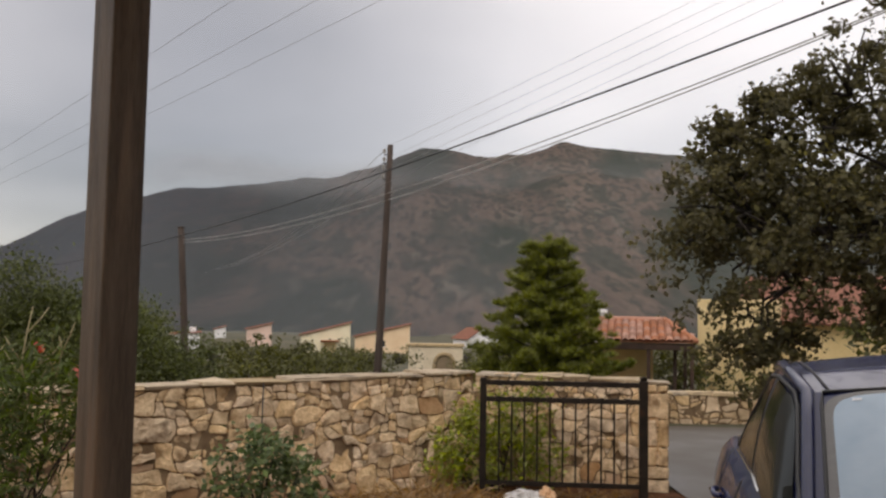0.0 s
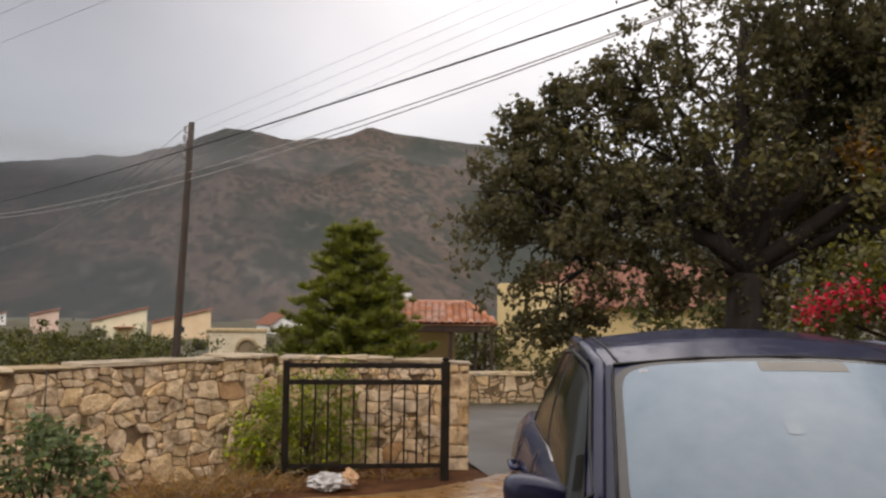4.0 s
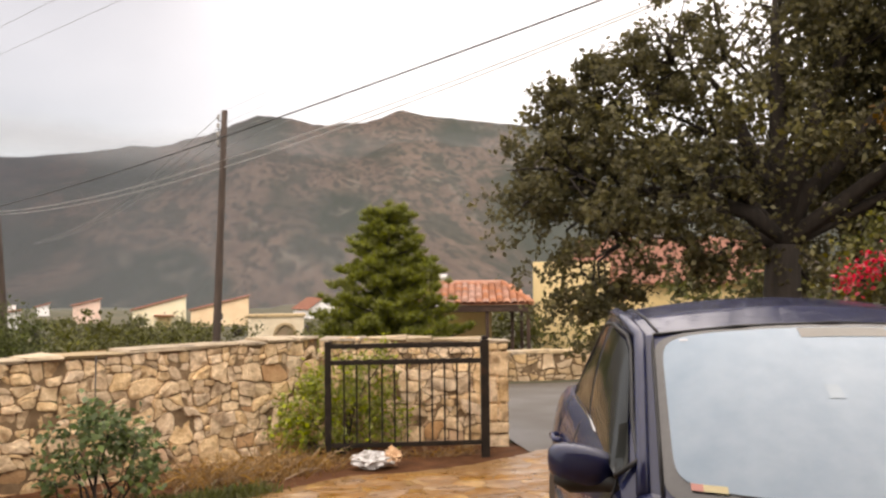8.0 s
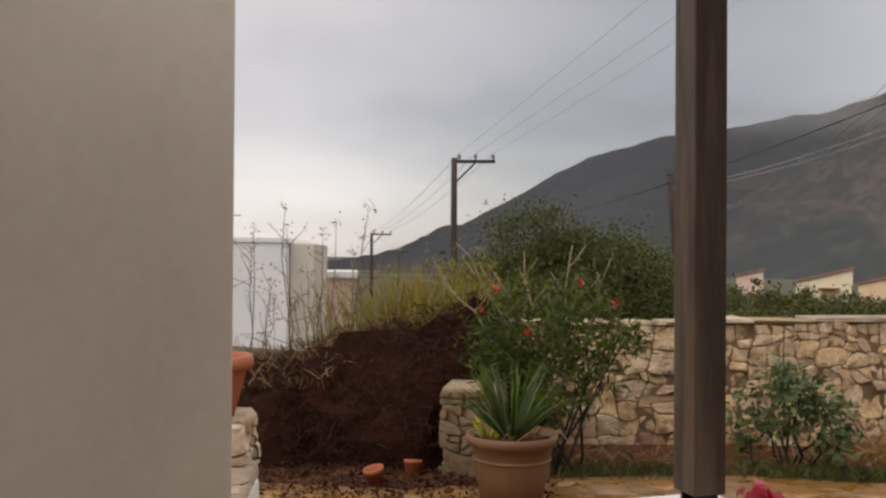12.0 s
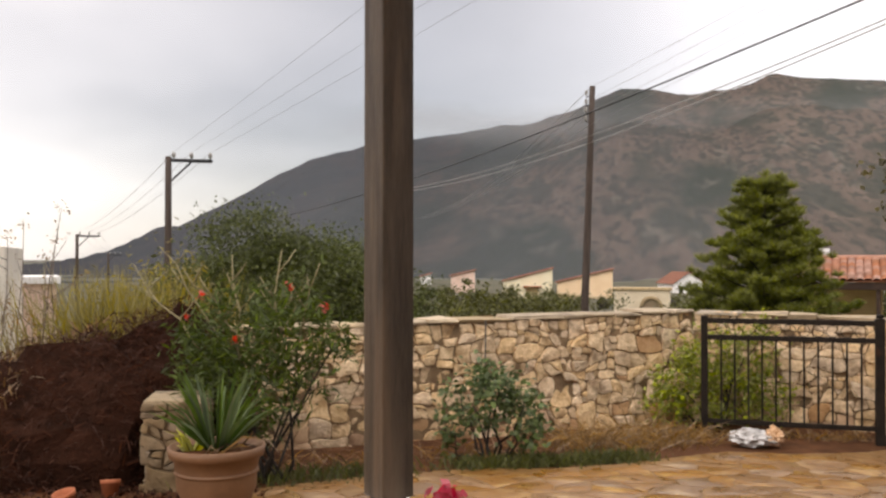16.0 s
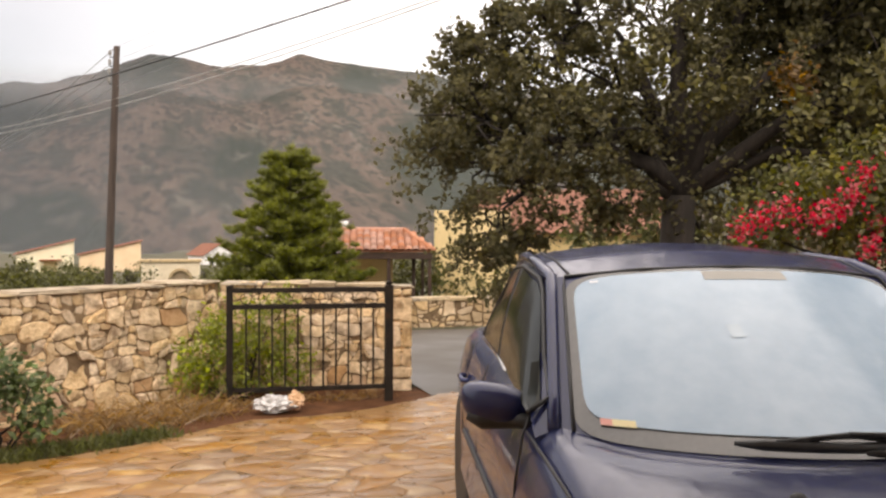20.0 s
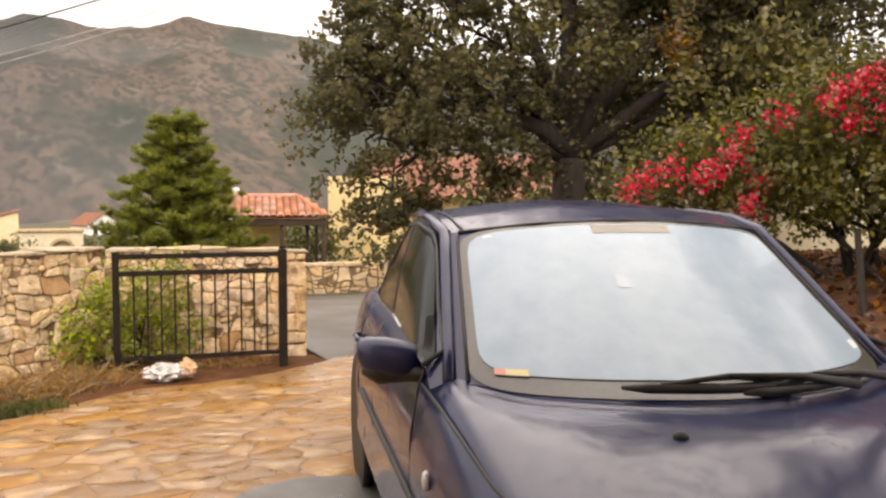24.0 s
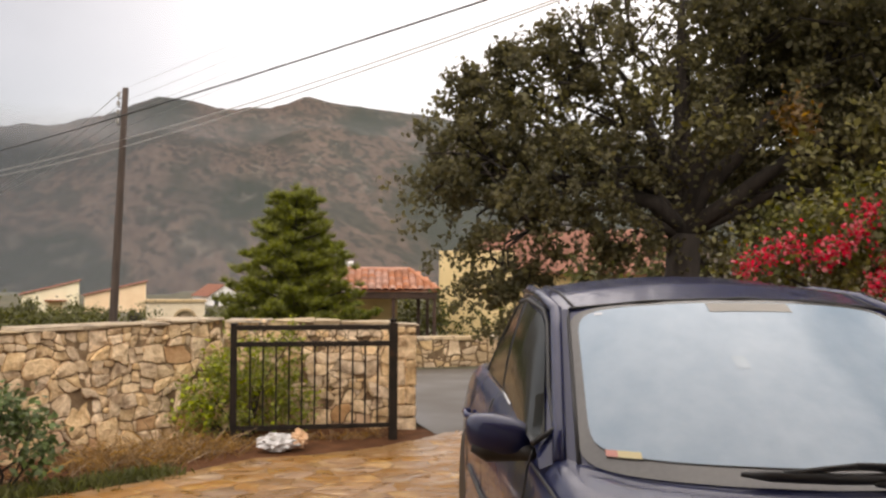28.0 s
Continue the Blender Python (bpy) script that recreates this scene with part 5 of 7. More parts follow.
        part("mirror_base", tube([(0.45, s * 0.775, 0.868), (0.39, s * 0.81, 0.866), (0.355, s * 0.86, 0.866), (0.34, s * 0.92, 0.866), (0.335, s * 0.972, 0.876)], [0.020, 0.028, 0.036, 0.040, 0.018], 12), RUBBER, mirror, "black lower shell of the mirror")
        part("mirror_glass", mesh_of("g", [(0.255, s * (0.884 + 0.086 * math.cos(t)), 0.912 + 0.052 * math.sin(t)) for t in np.linspace(0, 2 * math.pi, 17)[:-1]], [tuple(range(16))]), TINT, mirror)
    # wheels
    for x in (1.27, -1.27):
        part("wheel_arch", lathe([(0.0, 0.0), (0.345, 0.0), (0.345, 0.03), (0.335, 0.035), (0.0, 0.012)], 32), RUBBER, car, place=Matrix.Translation((x, s * (body_at(x)[0] - 0.034), 0.31)) @ Matrix.Rotation(-s * math.pi / 2, 4, "X"))
        wheel = part("wheel", lathe([(0.20, -0.17), (0.29, -0.17), (0.305, -0.14), (0.305, -0.03), (0.29, 0.0), (0.20, -0.005), (0.19, -0.03)], 36), RUBBER, car, place=Matrix.Translation((x, s * (body_at(x)[0] - 0.030), 0.305)) @ Matrix.Rotation(-s * math.pi / 2, 4, "X"))
        part("rim", lathe([(0.0, -0.03), (0.05, -0.012), (0.06, -0.03), (0.17, -0.035), (0.19, -0.012), (0.205, -0.004), (0.20, -0.10)], 30), ALLOY, wheel)
        for k in range(7):
            part("spoke", box(0.035, 0.12, 0.016, 0.004, (0, 0.11, -0.035)), ALLOY, wheel, place=Matrix.Rotation(2 * math.pi * k / 7, 4, "Z"))
    part("headlamp", lathe([(0.0, 0.03), (0.09, 0.02), (0.12, -0.02), (0.10, -0.06)], 18), LAMP_CLEAR, car, place=Matrix.Translation((1.97, s * 0.58, 0.60)) @ Matrix.Rotation(math.pi / 2, 4, "Y"))
    part("tail_lamp", box(0.10, 0.07, 0.20, 0.02, (-2.0, s * 0.655, 0.68)), LAMP_RED, car)
for y in (-0.285, 0.305):
    part("washer_nozzle", lathe([(0.0, -0.004), (0.020, -0.004), (0.019, 0.007), (0.012, 0.014), (0.0, 0.016)], 12), RUBBER, car, place=Matrix.Translation((1.23, y, body_top(1.23, y))))
for y0, y1, lift in ((-0.32, 0.24, -0.004), (0.0, 0.46, -0.026)):
    def wp(y, h):
        u = y / 0.74
        p = screen_pt(u, -0.005 + 0.02 * abs(y) + lift, 0.0)
        return p + Vector((0.03, 0, 0.022 + h))
    wiper = part("wiper_blade", tube([wp(y, 0) for y in np.linspace(y0, y1, 9)], [0.006] + [0.015] * 7 + [0.006], 6), RUBBER, car, "black windscreen wiper")
    part("wiper_arm", tube([wp(y1 + 0.16, -0.015) + Vector((0.06, 0, 0)), wp(y1 - 0.05, 0.025) + Vector((0.03, 0, 0)), wp((y0 + y1) / 2, 0.035)], [0.016, 0.011, 0.008], 6), RUBBER, wiper)
    part("wiper_bridge", tube([wp(y0 + 0.10, 0.008), wp((y0 + y1) / 2, 0.034), wp(y1 - 0.10, 0.008)], 0.008, 6), RUBBER, wiper)
part("front_plate", box(0.01, 0.52, 0.11, 0.002, (2.105, 0, 0.34)), STICK_W, car)
part("grille", box(0.03, 0.6, 0.09, 0.01, (2.08, 0, 0.50)), RUBBER, car)

# ---- plants ----
def limb(points, radii, segs=9):
    return tube(points, radii, segs)


def wander(a, b, n, amount, seed):
    g = np.random.default_rng(seed)
    a, b = Vector(a), Vector(b)
    return [a.lerp(b, k / n) + (Vector(g.normal(size=3) * amount) if 0 < k < n else Vector()) for k in range(n + 1)]


def shrub(name, label, category, place, lobes, leaf_mat, leaves=26, per=60, size=0.05, sigma=0.05, seed=1, stems=6, slim=0.5, stem_r=0.012, flowers=None, up=0.4):
    """A bush: stems from the ground, clumped leaves, and flowers where it has them."""
    ob = thing(name, label, category, Matrix.Translation(place))
    g = np.random.default_rng(seed)
    tops = [Vector(l[:3]) for l in lobes]
    for k in range(stems):
        t = tops[k % len(tops)] + Vector(g.normal(size=3) * 0.08)
        b = Vector((g.normal() * 0.06, g.normal() * 0.06, -0.05))
        part("stem", limb(wander(b, t, 4, 0.03, seed + k), [stem_r, stem_r * 0.9, stem_r * 0.7, stem_r * 0.5, stem_r * 0.3], 6), BARK, ob)
    part("leaves", leaf_mesh("leaves", clumped(lobes, per, leaves, sigma, seed), size, slim=slim, up=up, seed=seed), leaf_mat, ob)
    if flowers is not None:
        pts, mat, sz = flowers
        part("flowers", leaf_mesh("flowers", pts, sz, slim=0.85, up=0.2, seed=seed + 9), mat, ob)
    return ob


def round_points(centres, n, sigma, seed):
    g = np.random.default_rng(seed)
    c = np.repeat(np.asarray([tuple(v) for v in centres], float), n, axis=0)
    return c + g.normal(size=c.shape) * sigma


# oak over the drive: lobes by bearing, height angle, distance, size
OAK_CREST = [(18.6, 11.6, 8.9, 0.28), (21.2, 13.2, 9.0, 0.36), (23.6, 14.6, 9.1, 0.42), (16.6, 10.2, 8.8, 0.3), (16.0, 11.6, 8.8, 0.16), (18.6, 13.2, 8.9, 0.14), (36.5, 12.5, 10.6, 1.1), (40.5, 12.5, 10.6, 1.1),
             (42, 16, 10.2, 1.0), (37, 17, 10.6, 1.1), (44, 13.5, 10.4, 0.9), (16.6, 7.2, 8.6, 0.58), (16.9, 4.4, 8.8, 0.5), (18.6, 9.6, 8.8, 0.55), (18.8, 6.0, 8.7, 0.72), (21.4, 11.6, 9.0, 0.62), (22.0, 8.2, 8.9, 0.85)]
OAK_SKIRT = [(18.7, 2.4, 8.6, 0.6), (17.9, -0.4, 8.4, 0.4), (19.6, 3.4, 8.5, 0.36), (18.7, -1.8, 8.4, 0.3), (19.7, -0.6, 8.5, 0.22), (23.3, 2.6, 8.6, 0.26), (21.4, 5.2, 8.6, 0.52), (24.4, 6.2, 8.7, 0.66),
             (25.0, 10.6, 9.1, 0.9), (26.0, 15.0, 9.3, 0.8), (28.4, 8.0, 9.2, 0.95), (29.0, 13.0, 9.5, 1.05), (30.0, 18.0, 9.6, 1.1), (30.5, 5.2, 11.2, 0.8), (33.0, 9.5, 11.0, 1.2), (34.0, 15.0, 9.8, 1.2)]
OAK_EAST = [(35.0, 5.7, 11.4, 1.0), (38.0, 8.5, 10.8, 1.1), (39.0, 13.5, 9.8, 1.1), (41.0, 5.0, 9.8, 0.85), (43.0, 9.3, 9.8, 0.9), (44.0, 6.0, 9.8, 0.75), (44.6, 11.6, 9.8, 0.7),
             (37.0, 2.4, 11.6, 0.8), (33.4, 2.2, 11.8, 0.65), (40.5, 1.4, 10.4, 0.7), (34, 20, 9.8, 1.2), (39.5, 17.5, 9.8, 0.9), (14.7, 5.6, 8.7, 0.28), (15.3, 8.6, 8.7, 0.3), (17.2, 10.8, 8.8, 0.28),
             (19.9, 12.6, 8.9, 0.3), (23.0, 14.0, 9.0, 0.38), (26.4, 2.2, 8.8, 0.24), (25.2, 0.9, 8.8, 0.16), (30.0, 2.0, 9.6, 0.36), (30.6, 0.4, 9.7, 0.3)]


def lobe_at(b, e, r, s, squash=0.85):
    p = polar(b, r, 1.6 + r * math.tan(radians(e)))
    return (p.x, p.y, p.z, s, s, s * squash)


OAK = polar(29.2, 9.4, 0.45)
oak = thing("oak_tree", "old spreading oak with dark olive leaves, drooping over the drive", "tree")
fork = polar(29.6, 9.4, 1.95)
trunk_m = [limb([OAK + Vector((0, 0, -0.3)), OAK + Vector((0.03, 0.02, 0.4)), fork], [0.26, 0.19, 0.16], 14)]
lobes = [lobe_at(*l) for l in OAK_CREST + OAK_SKIRT + OAK_EAST]
part("trunk", joined(trunk_m), BARK, oak, "grey-brown trunk")
g = np.random.default_rng(3)
for k, (b, e, r, r0) in enumerate(((16.5, 6.0, 8.7, 0.13), (21.0, 3.6, 8.6, 0.11), (19.5, 10, 9.0, 0.12), (25, 13, 9.2, 0.14), (29.5, 17, 9.5, 0.16), (34, 15, 9.8, 0.17), (38.5, 11, 9.8, 0.16), (43, 8.5, 9.8, 0.13), (36, 4, 9.9, 0.09), (24, 6, 8.8, 0.10), (41.5, 4.5, 9.9, 0.10))):
    tip = polar(b, r, 1.6 + r * math.tan(radians(e)))
    mid = fork.lerp(tip, 0.45) + Vector((0, 0, 0.25))
    pts = [fork, fork.lerp(mid, 0.5) + Vector(g.normal(size=3) * 0.06), mid, mid.lerp(tip, 0.5) + Vector(g.normal(size=3) * 0.1), tip]
    part("limb", limb(pts, [r0 * 0.75, r0 * 0.62, r0 * 0.48, r0 * 0.3, r0 * 0.12], 9), BARK, oak)
twigs = []
for k, (x, y, z, rx, ry, rz) in enumerate(lobes):
    c = Vector((x, y, z))
    for q in range(5):
        d = Vector(g.normal(size=3)).normalized() * rx * 0.95
        base = c - (c - fork).normalized() * rx * 0.4
        twigs.append(limb([base, c + d * 0.4, c + d], [0.022, 0.014, 0.005], 5))
part("twigs", joined(twigs), BARK, oak)
sprays = []
for x, y, z, rx, ry, rz in lobes:
    thin = x < 0.64 * y
    for q in range(9 if z < 2.0 else int(7 + 13 * rx) if thin else int(10 + 26 * rx)):
        d = g.normal(size=3)
        d /= np.linalg.norm(d)
        d[2] -= 0.25
        for s in np.linspace(0.9, g.uniform(1.12, 1.6), 4):
            sprays.append(np.array([x, y, z]) + d * s * np.array([rx, ry, rz]) + g.normal(size=(12, 3)) * 0.042)
part("spray_leaves", leaf_mesh("spray_leaves", np.concatenate(sprays), 0.058, slim=0.62, up=0.2, seed=12), OAK_LEAF, oak)
high = [l for l in lobes if l[2] >= 2.1]
hanging = [l for l in lobes if l[2] < 2.1]
# the crown is thin and ragged on the west side, closed on the east
west = [l for l in high if l[0] < 0.46 * l[1]]
crest = [l for l in high if 0.46 * l[1] <= l[0] < 0.64 * l[1] and l[2] >= 3.0]
east = [l for l in high if l not in west and l not in crest]
part("leaves", leaf_mesh("leaves", np.concatenate([clumped(west, 19, 62, 0.054, 11, 0.50), clumped(crest, 13, 64, 0.054, 13, 0.50), clumped(east, 19, 76, 0.062, 16, 0.50), clumped(hanging, 54, 36, 0.055, 12, 0.3)]), 0.063, slim=0.70, up=0.6, seed=11), OAK_LEAF, oak, "dark olive oak leaves")
inner = [(x, y + 0.25, z, rx * 0.7, ry * 0.7, rz * 0.7) for x, y, z, rx, ry, rz in high if rx > 0.6 and z < (4.4 if x > 4.9 else 2.9)]
part("inner_leaves", leaf_mesh("inner_leaves", np.concatenate([clumped([l for l in inner if l[0] < 4.9], 44, 40, 0.12, 14, 0.1), clumped([l for l in inner if l[0] >= 4.9], 105, 42, 0.13, 17, 0.1)]), 0.078, slim=0.7, up=0.2, seed=15), OAK_LEAF, oak)["kind"] = "stuff"
dry = [polar(36.0, 8.9, 1.6 + 8.9 * math.tan(radians(9.3))), polar(36.2, 8.9, 1.6 + 8.9 * math.tan(radians(8.4)))]
part("dry_leaves", leaf_mesh("dry", round_points(dry, 130, 0.09, 5), 0.08, slim=0.6, seed=6), OAK_DRY, oak, "cluster of rust-brown dead leaves")
yel = [polar(b, 8.7, 1.6 + 8.7 * math.tan(radians(e))) for b, e in ((41.5, 9.0), (43.0, 8.4), (42.2, 7.4), (43.6, 6.6), (42.6, 6.0), (20.5, 9.5), (27.5, 10.5), (31, 8.8), (17, 7.5), (23, 7.5), (40.0, 8.0), (36.5, 7.0))]
part("yellowing_leaves", leaf_mesh("yellow", round_points(yel, 170, 0.13, 8), 0.08, slim=0.6, seed=9), OAK_YELLOW, oak, "yellowing oak leaves")

# second trunk and foliage at the right edge
for k, b in enumerate((51.3, 55.0)):
    t = thing("tree", "grey tree trunk rising behind the bougainvillea", "tree", Matrix.Translation(polar(b, 8.4, 0.9)), "trunks behind the bougainvillea")
    part("trunk", limb([(0, 0, -0.2), (0.05, 0.03, 1.2), (0.02, 0, 2.6), (0.08, 0.05, 4.2)], [0.16, 0.14, 0.13, 0.11], 12), BARK, t)
    part("crown", leaf_mesh("crown", clumped([(0.1, 0, 4.6, 1.1, 1.0, 0.8), (-0.5, 0.2, 4.3, 0.7, 0.7, 0.6)], 60, 30, 0.1, 60 + k), 0.09, slim=0.6, seed=61 + k), OAK_LEAF, t)

# bougainvillea on the bank
BG = [(33.3, 0.2, 6.6, 0.25), (35.6, 1.2, 6.6, 0.34), (38.0, 1.4, 6.6, 0.42), (40.0, 3.2, 6.6, 0.40), (41.5, 0.2, 6.5, 0.45), (43.5, 2.6, 6.5, 0.50), (45.0, 5.0, 6.6, 0.42), (46.5, 1.2, 6.4, 0.52), (48.0, 4.8, 6.5, 0.52), (50.5, 2.2, 6.4, 0.52), (51.0, 6.2, 6.6, 0.45),
      (53.5, 4.0, 6.4, 0.55), (54.0, 0.8, 6.3, 0.5), (56.5, 5.5, 6.5, 0.55), (57.0, 2.0, 6.3, 0.55), (59, 7.5, 6.5, 0.5), (60, 3.5, 6.3, 0.6), (55.0, 8.8, 6.8, 0.40), (52.5, 9.0, 6.9, 0.3), (63, 5, 6.2, 0.6),
      (44.5, -1.0, 6.5, 0.28), (48.5, -1.2, 6.5, 0.30), (52.5, -1.0, 6.4, 0.30), (57.0, -0.8, 6.3, 0.34)]
bg = thing("bougainvillea", "red-flowering bougainvillea climbing over the bank beside the car", "shrub")
for k, (b, e, r, s) in enumerate(BG):
    tip = polar(b, r, 1.6 + r * math.tan(radians(e)))
    base = polar(46 + (k % 5) * 3.0, 6.6, 0.75)
    part("stem", limb(wander(base, tip, 4, 0.06, 90 + k), [0.035, 0.028, 0.02, 0.014, 0.008], 7), BARK, bg)
bg_lobes = [lobe_at(*l, 0.8) for l in BG]
part("leaves", leaf_mesh("leaves", clumped(bg_lobes, 430, 22, 0.070, 21, 0.35), 0.050, slim=0.62, up=0.4, seed=21), BOUG_LEAF, bg)
RED = [(33.0, 0.2), (34.0, -0.2), (34.6, 1.0), (35.5, 1.4), (36.5, 0.6), (33.8, 0.9), (37.6, 1.9), (39.0, 2.9), (40.2, 4.0), (40.6, 4.6), (39.5, 1.0), (42.0, 4.6), (43.0, 4.0), (43.8, 5.0), (44.6, 6.2), (45.3, 5.4), (46.2, 6.6), (46.6, 4.6), (47.4, 5.4), (48.4, 6.2), (48.6, 4.0),
       (47.8, 3.4), (49.8, 5.2), (50.6, 4.4), (50.2, 0.4), (51.2, -0.4), (49.4, 1.2), (48.9, 0.0), (50.9, 1.2), (40.5, -0.4), (40.6, 0.4), (52.4, 7.4), (53.4, 6.4), (54.2, 8.0), (55.0, 5.4), (53.8, 9.6), (55.2, 10.4), (56.0, 7.2), (56.8, 9.0), (52.6, 11.4), (53.2, 4.4), (57.5, 6.0), (58, 11), (59, 8), (60, 6), (51.6, 9.2), (56, 3.6), (58, 4.4), (61, 9)]
red = [polar(b, 6.15 + 0.25 * math.sin(k * 2.1), 1.6 + 6.15 * math.tan(radians(e))) for k, (b, e) in enumerate(RED)]
top_red = [polar(b + 0.8, 5.98, 1.6 + 5.98 * math.tan(radians(e - 1.2))) for b, e in ((32.3, 1.1), (33.5, 1.9), (34.7, 2.4), (36.1, 1.6), (37.2, 2.2), (38.3, 2.9), (38.8, 4.3), (41.1, 5.5), (39.3, 0.1), (43.5, 6.0), (44.3, 6.6), (45.2, 7.1), (46.2, 7.4), (47.3, 8.0), (48.8, 8.6), (49.1, 6.3), (47.9, 6.7), (46.7, 5.6), (44.9, 4.9), (48.9, 0.5), (50.2, 8.2), (51.0, 7.0))]
part("bracts", leaf_mesh("bracts", round_points([v for k, v in enumerate(red) if k % 3 == 0 and k > 20] + top_red, 85, 0.048, 33), 0.031, slim=0.85, up=0.3, seed=34), RED_BRACT, bg, "clusters of crimson bracts")
low = [polar(50.6, 5.9, 1.02), polar(51.4, 5.9, 1.12), polar(50.0, 5.9, 0.98)]
part("low_bracts", leaf_mesh("low_bracts", round_points(low, 130, 0.065, 43), 0.032, slim=0.85, up=0.3, seed=44), RED_BRACT, bg)
part("stem_bare", limb([polar(52.0, 5.9, 0.45), polar(51.6, 5.95, 0.9), polar(53.0, 6.1, 1.45)], [0.032, 0.028, 0.022], 8), BARK, bg)
part("stem_bare", limb([polar(46.3, 5.9, 0.4), polar(46.5, 5.95, 0.8), polar(46.0, 6.1, 1.35)], [0.028, 0.025, 0.02], 8), BARK, bg)

# leaf litter, rocks and weeds on the bank
g = np.random.default_rng(17)
pts = []
while len(pts) < 16000:
    x, y = g.uniform(3.0, 7.5), g.uniform(-0.5, 8.0)
    z = ground_z(x, y)
    if z > 0.13 + 0.06 * g.uniform():
        pts.append((x, y, z + g.uniform(0.0, 0.05)))
tagged(part("leaf_litter", leaf_mesh("leaf_litter", pts, 0.062, slim=0.6, up=0.8, seed=18), LEAF_LITTER, None), "fallen brown leaves covering the earth bank", "leaf litter", kind="stuff")


def rock_mesh(seed, sx, sy, sz):
    bm = bmesh.new()
    bmesh.ops.create_icosphere(bm, subdivisions=2, radius=1.0)
    for v in bm.verts:
        n_ = noise.noise(v.co * 1.6 + Vector((seed * 7.1, 0, 0)))
        v.co = Vector((v.co.x * sx, v.co.y * sy, max(-0.5, v.co.z) * sz)) * (1 + 0.45 * n_)
    return baked(bm, "rock")


rock_shapes = [rock_mesh(k, 1.0, 0.75, 0.6) for k in range(4)]
for k, (b, r, s) in enumerate(((55.0, 4.6, 0.08), (56.5, 4.9, 0.12), (54.0, 5.0, 0.10), (52.0, 5.1, 0.08), (47.0, 5.4, 0.07), (46.3, 5.6, 0.06), (57.5, 4.4, 0.08), (49.0, 5.5, 0.07), (58.5, 5.2, 0.11), (45.0, 6.0, 0.07), (53.2, 4.5, 0.08), (43.6, 6.4, 0.09), (60.0, 4.6, 0.10), (51.0, 5.6, 0.09), (48.3, 5.9, 0.08))):
    p = polar(b, r)
    ob = part("rock", rock_shapes[k % 4], WHITE_ROCK, None, place=Matrix.Translation((p.x, p.y, ground_z(p.x, p.y) + s * 0.02)) @ Matrix.Rotation(k * 1.3, 4, "Z") @ Matrix.Diagonal((s * 0.85, s * 0.85, s * 0.8, 1)))
    tagged(ob, "earth-stained weathered limestone rock on the leafy bank", "rock", "rocks on the bank")
shrub("shrub", "small yellowish green shrub growing low on the bank", "shrub", polar(55.5, 5.2, 0.6), [(0, 0, 0.15, 0.25, 0.2, 0.15)], YELLOW_SHRUB, seed=71, per=160, size=0.05)
tagged(part("garden_wall", box(2.6, 0.25, 1.65, 0.03), PLASTER_CREAM, None, place=far_place(43.0, 12.0, 0, 0.0)), "cream plastered garden wall glimpsed behind the bougainvillea", "wall", kind="structure")

# pine beyond the road
pine = thing("pine_tree", "young bright green pine with layered branches beyond the road", "tree", Matrix.Translation(polar(5.45, 18.0, -1.2)))
part("trunk", limb([(0, 0, -0.2), (0.02, 0, 1.6), (0, 0.02, 3.2), (0.05, 0, 4.3)], [0.13, 0.10, 0.06, 0.015], 10), BARK, pine)
g = np.random.default_rng(41)
tips = []
for k in range(96):
    h = 0.75 + 3.45 * (k / 95) ** 0.95
    a = k * 2.399 + g.normal() * 0.2
    reach = (1.76 * (1 - (h - 0.6) / 3.85) ** 0.78 + 0.10) * g.uniform(0.72, 1.12)
    d = Vector((math.cos(a), math.sin(a), 0))
    e = Vector((0.02, 0, h)) + d * reach + Vector((0, 0, 0.16 * reach + g.normal() * 0.05))
    s = Vector((0.02, 0, h - 0.12 * reach))
    part("branch", limb([s, s.lerp(e, 0.55) + Vector((0, 0, -0.03)), e], [0.022, 0.014, 0.005], 5), BARK, pine)
    for q in np.linspace(0.25, 1.0, max(3, int(reach * 7))):
        c = s.lerp(e, float(q))
        w = 0.20 * reach * (1.1 - q) + 0.07
        for z in range(3):
            tips.append(c + Vector((g.normal() * w, g.normal() * w, abs(g.normal()) * 0.05)))
tips += [Vector((0.05 + g.normal() * 0.03, g.normal() * 0.03, 4.0 + 0.12 * q)) for q in range(4)]
c = np.repeat(np.array([tuple(t) for t in tips]), 52, axis=0)
dirs = g.normal(size=c.shape)
dirs[:, 2] = np.abs(dirs[:, 2]) * 0.9 + 0.25
dirs /= np.linalg.norm(dirs, axis=1)[:, None]
part("needles", blades("needles", c, c + dirs * g.uniform(0.10, 0.20, (len(c), 1)), 0.016, 0.05, 42), PINE_LEAF, pine, "tufts of bright green needles")


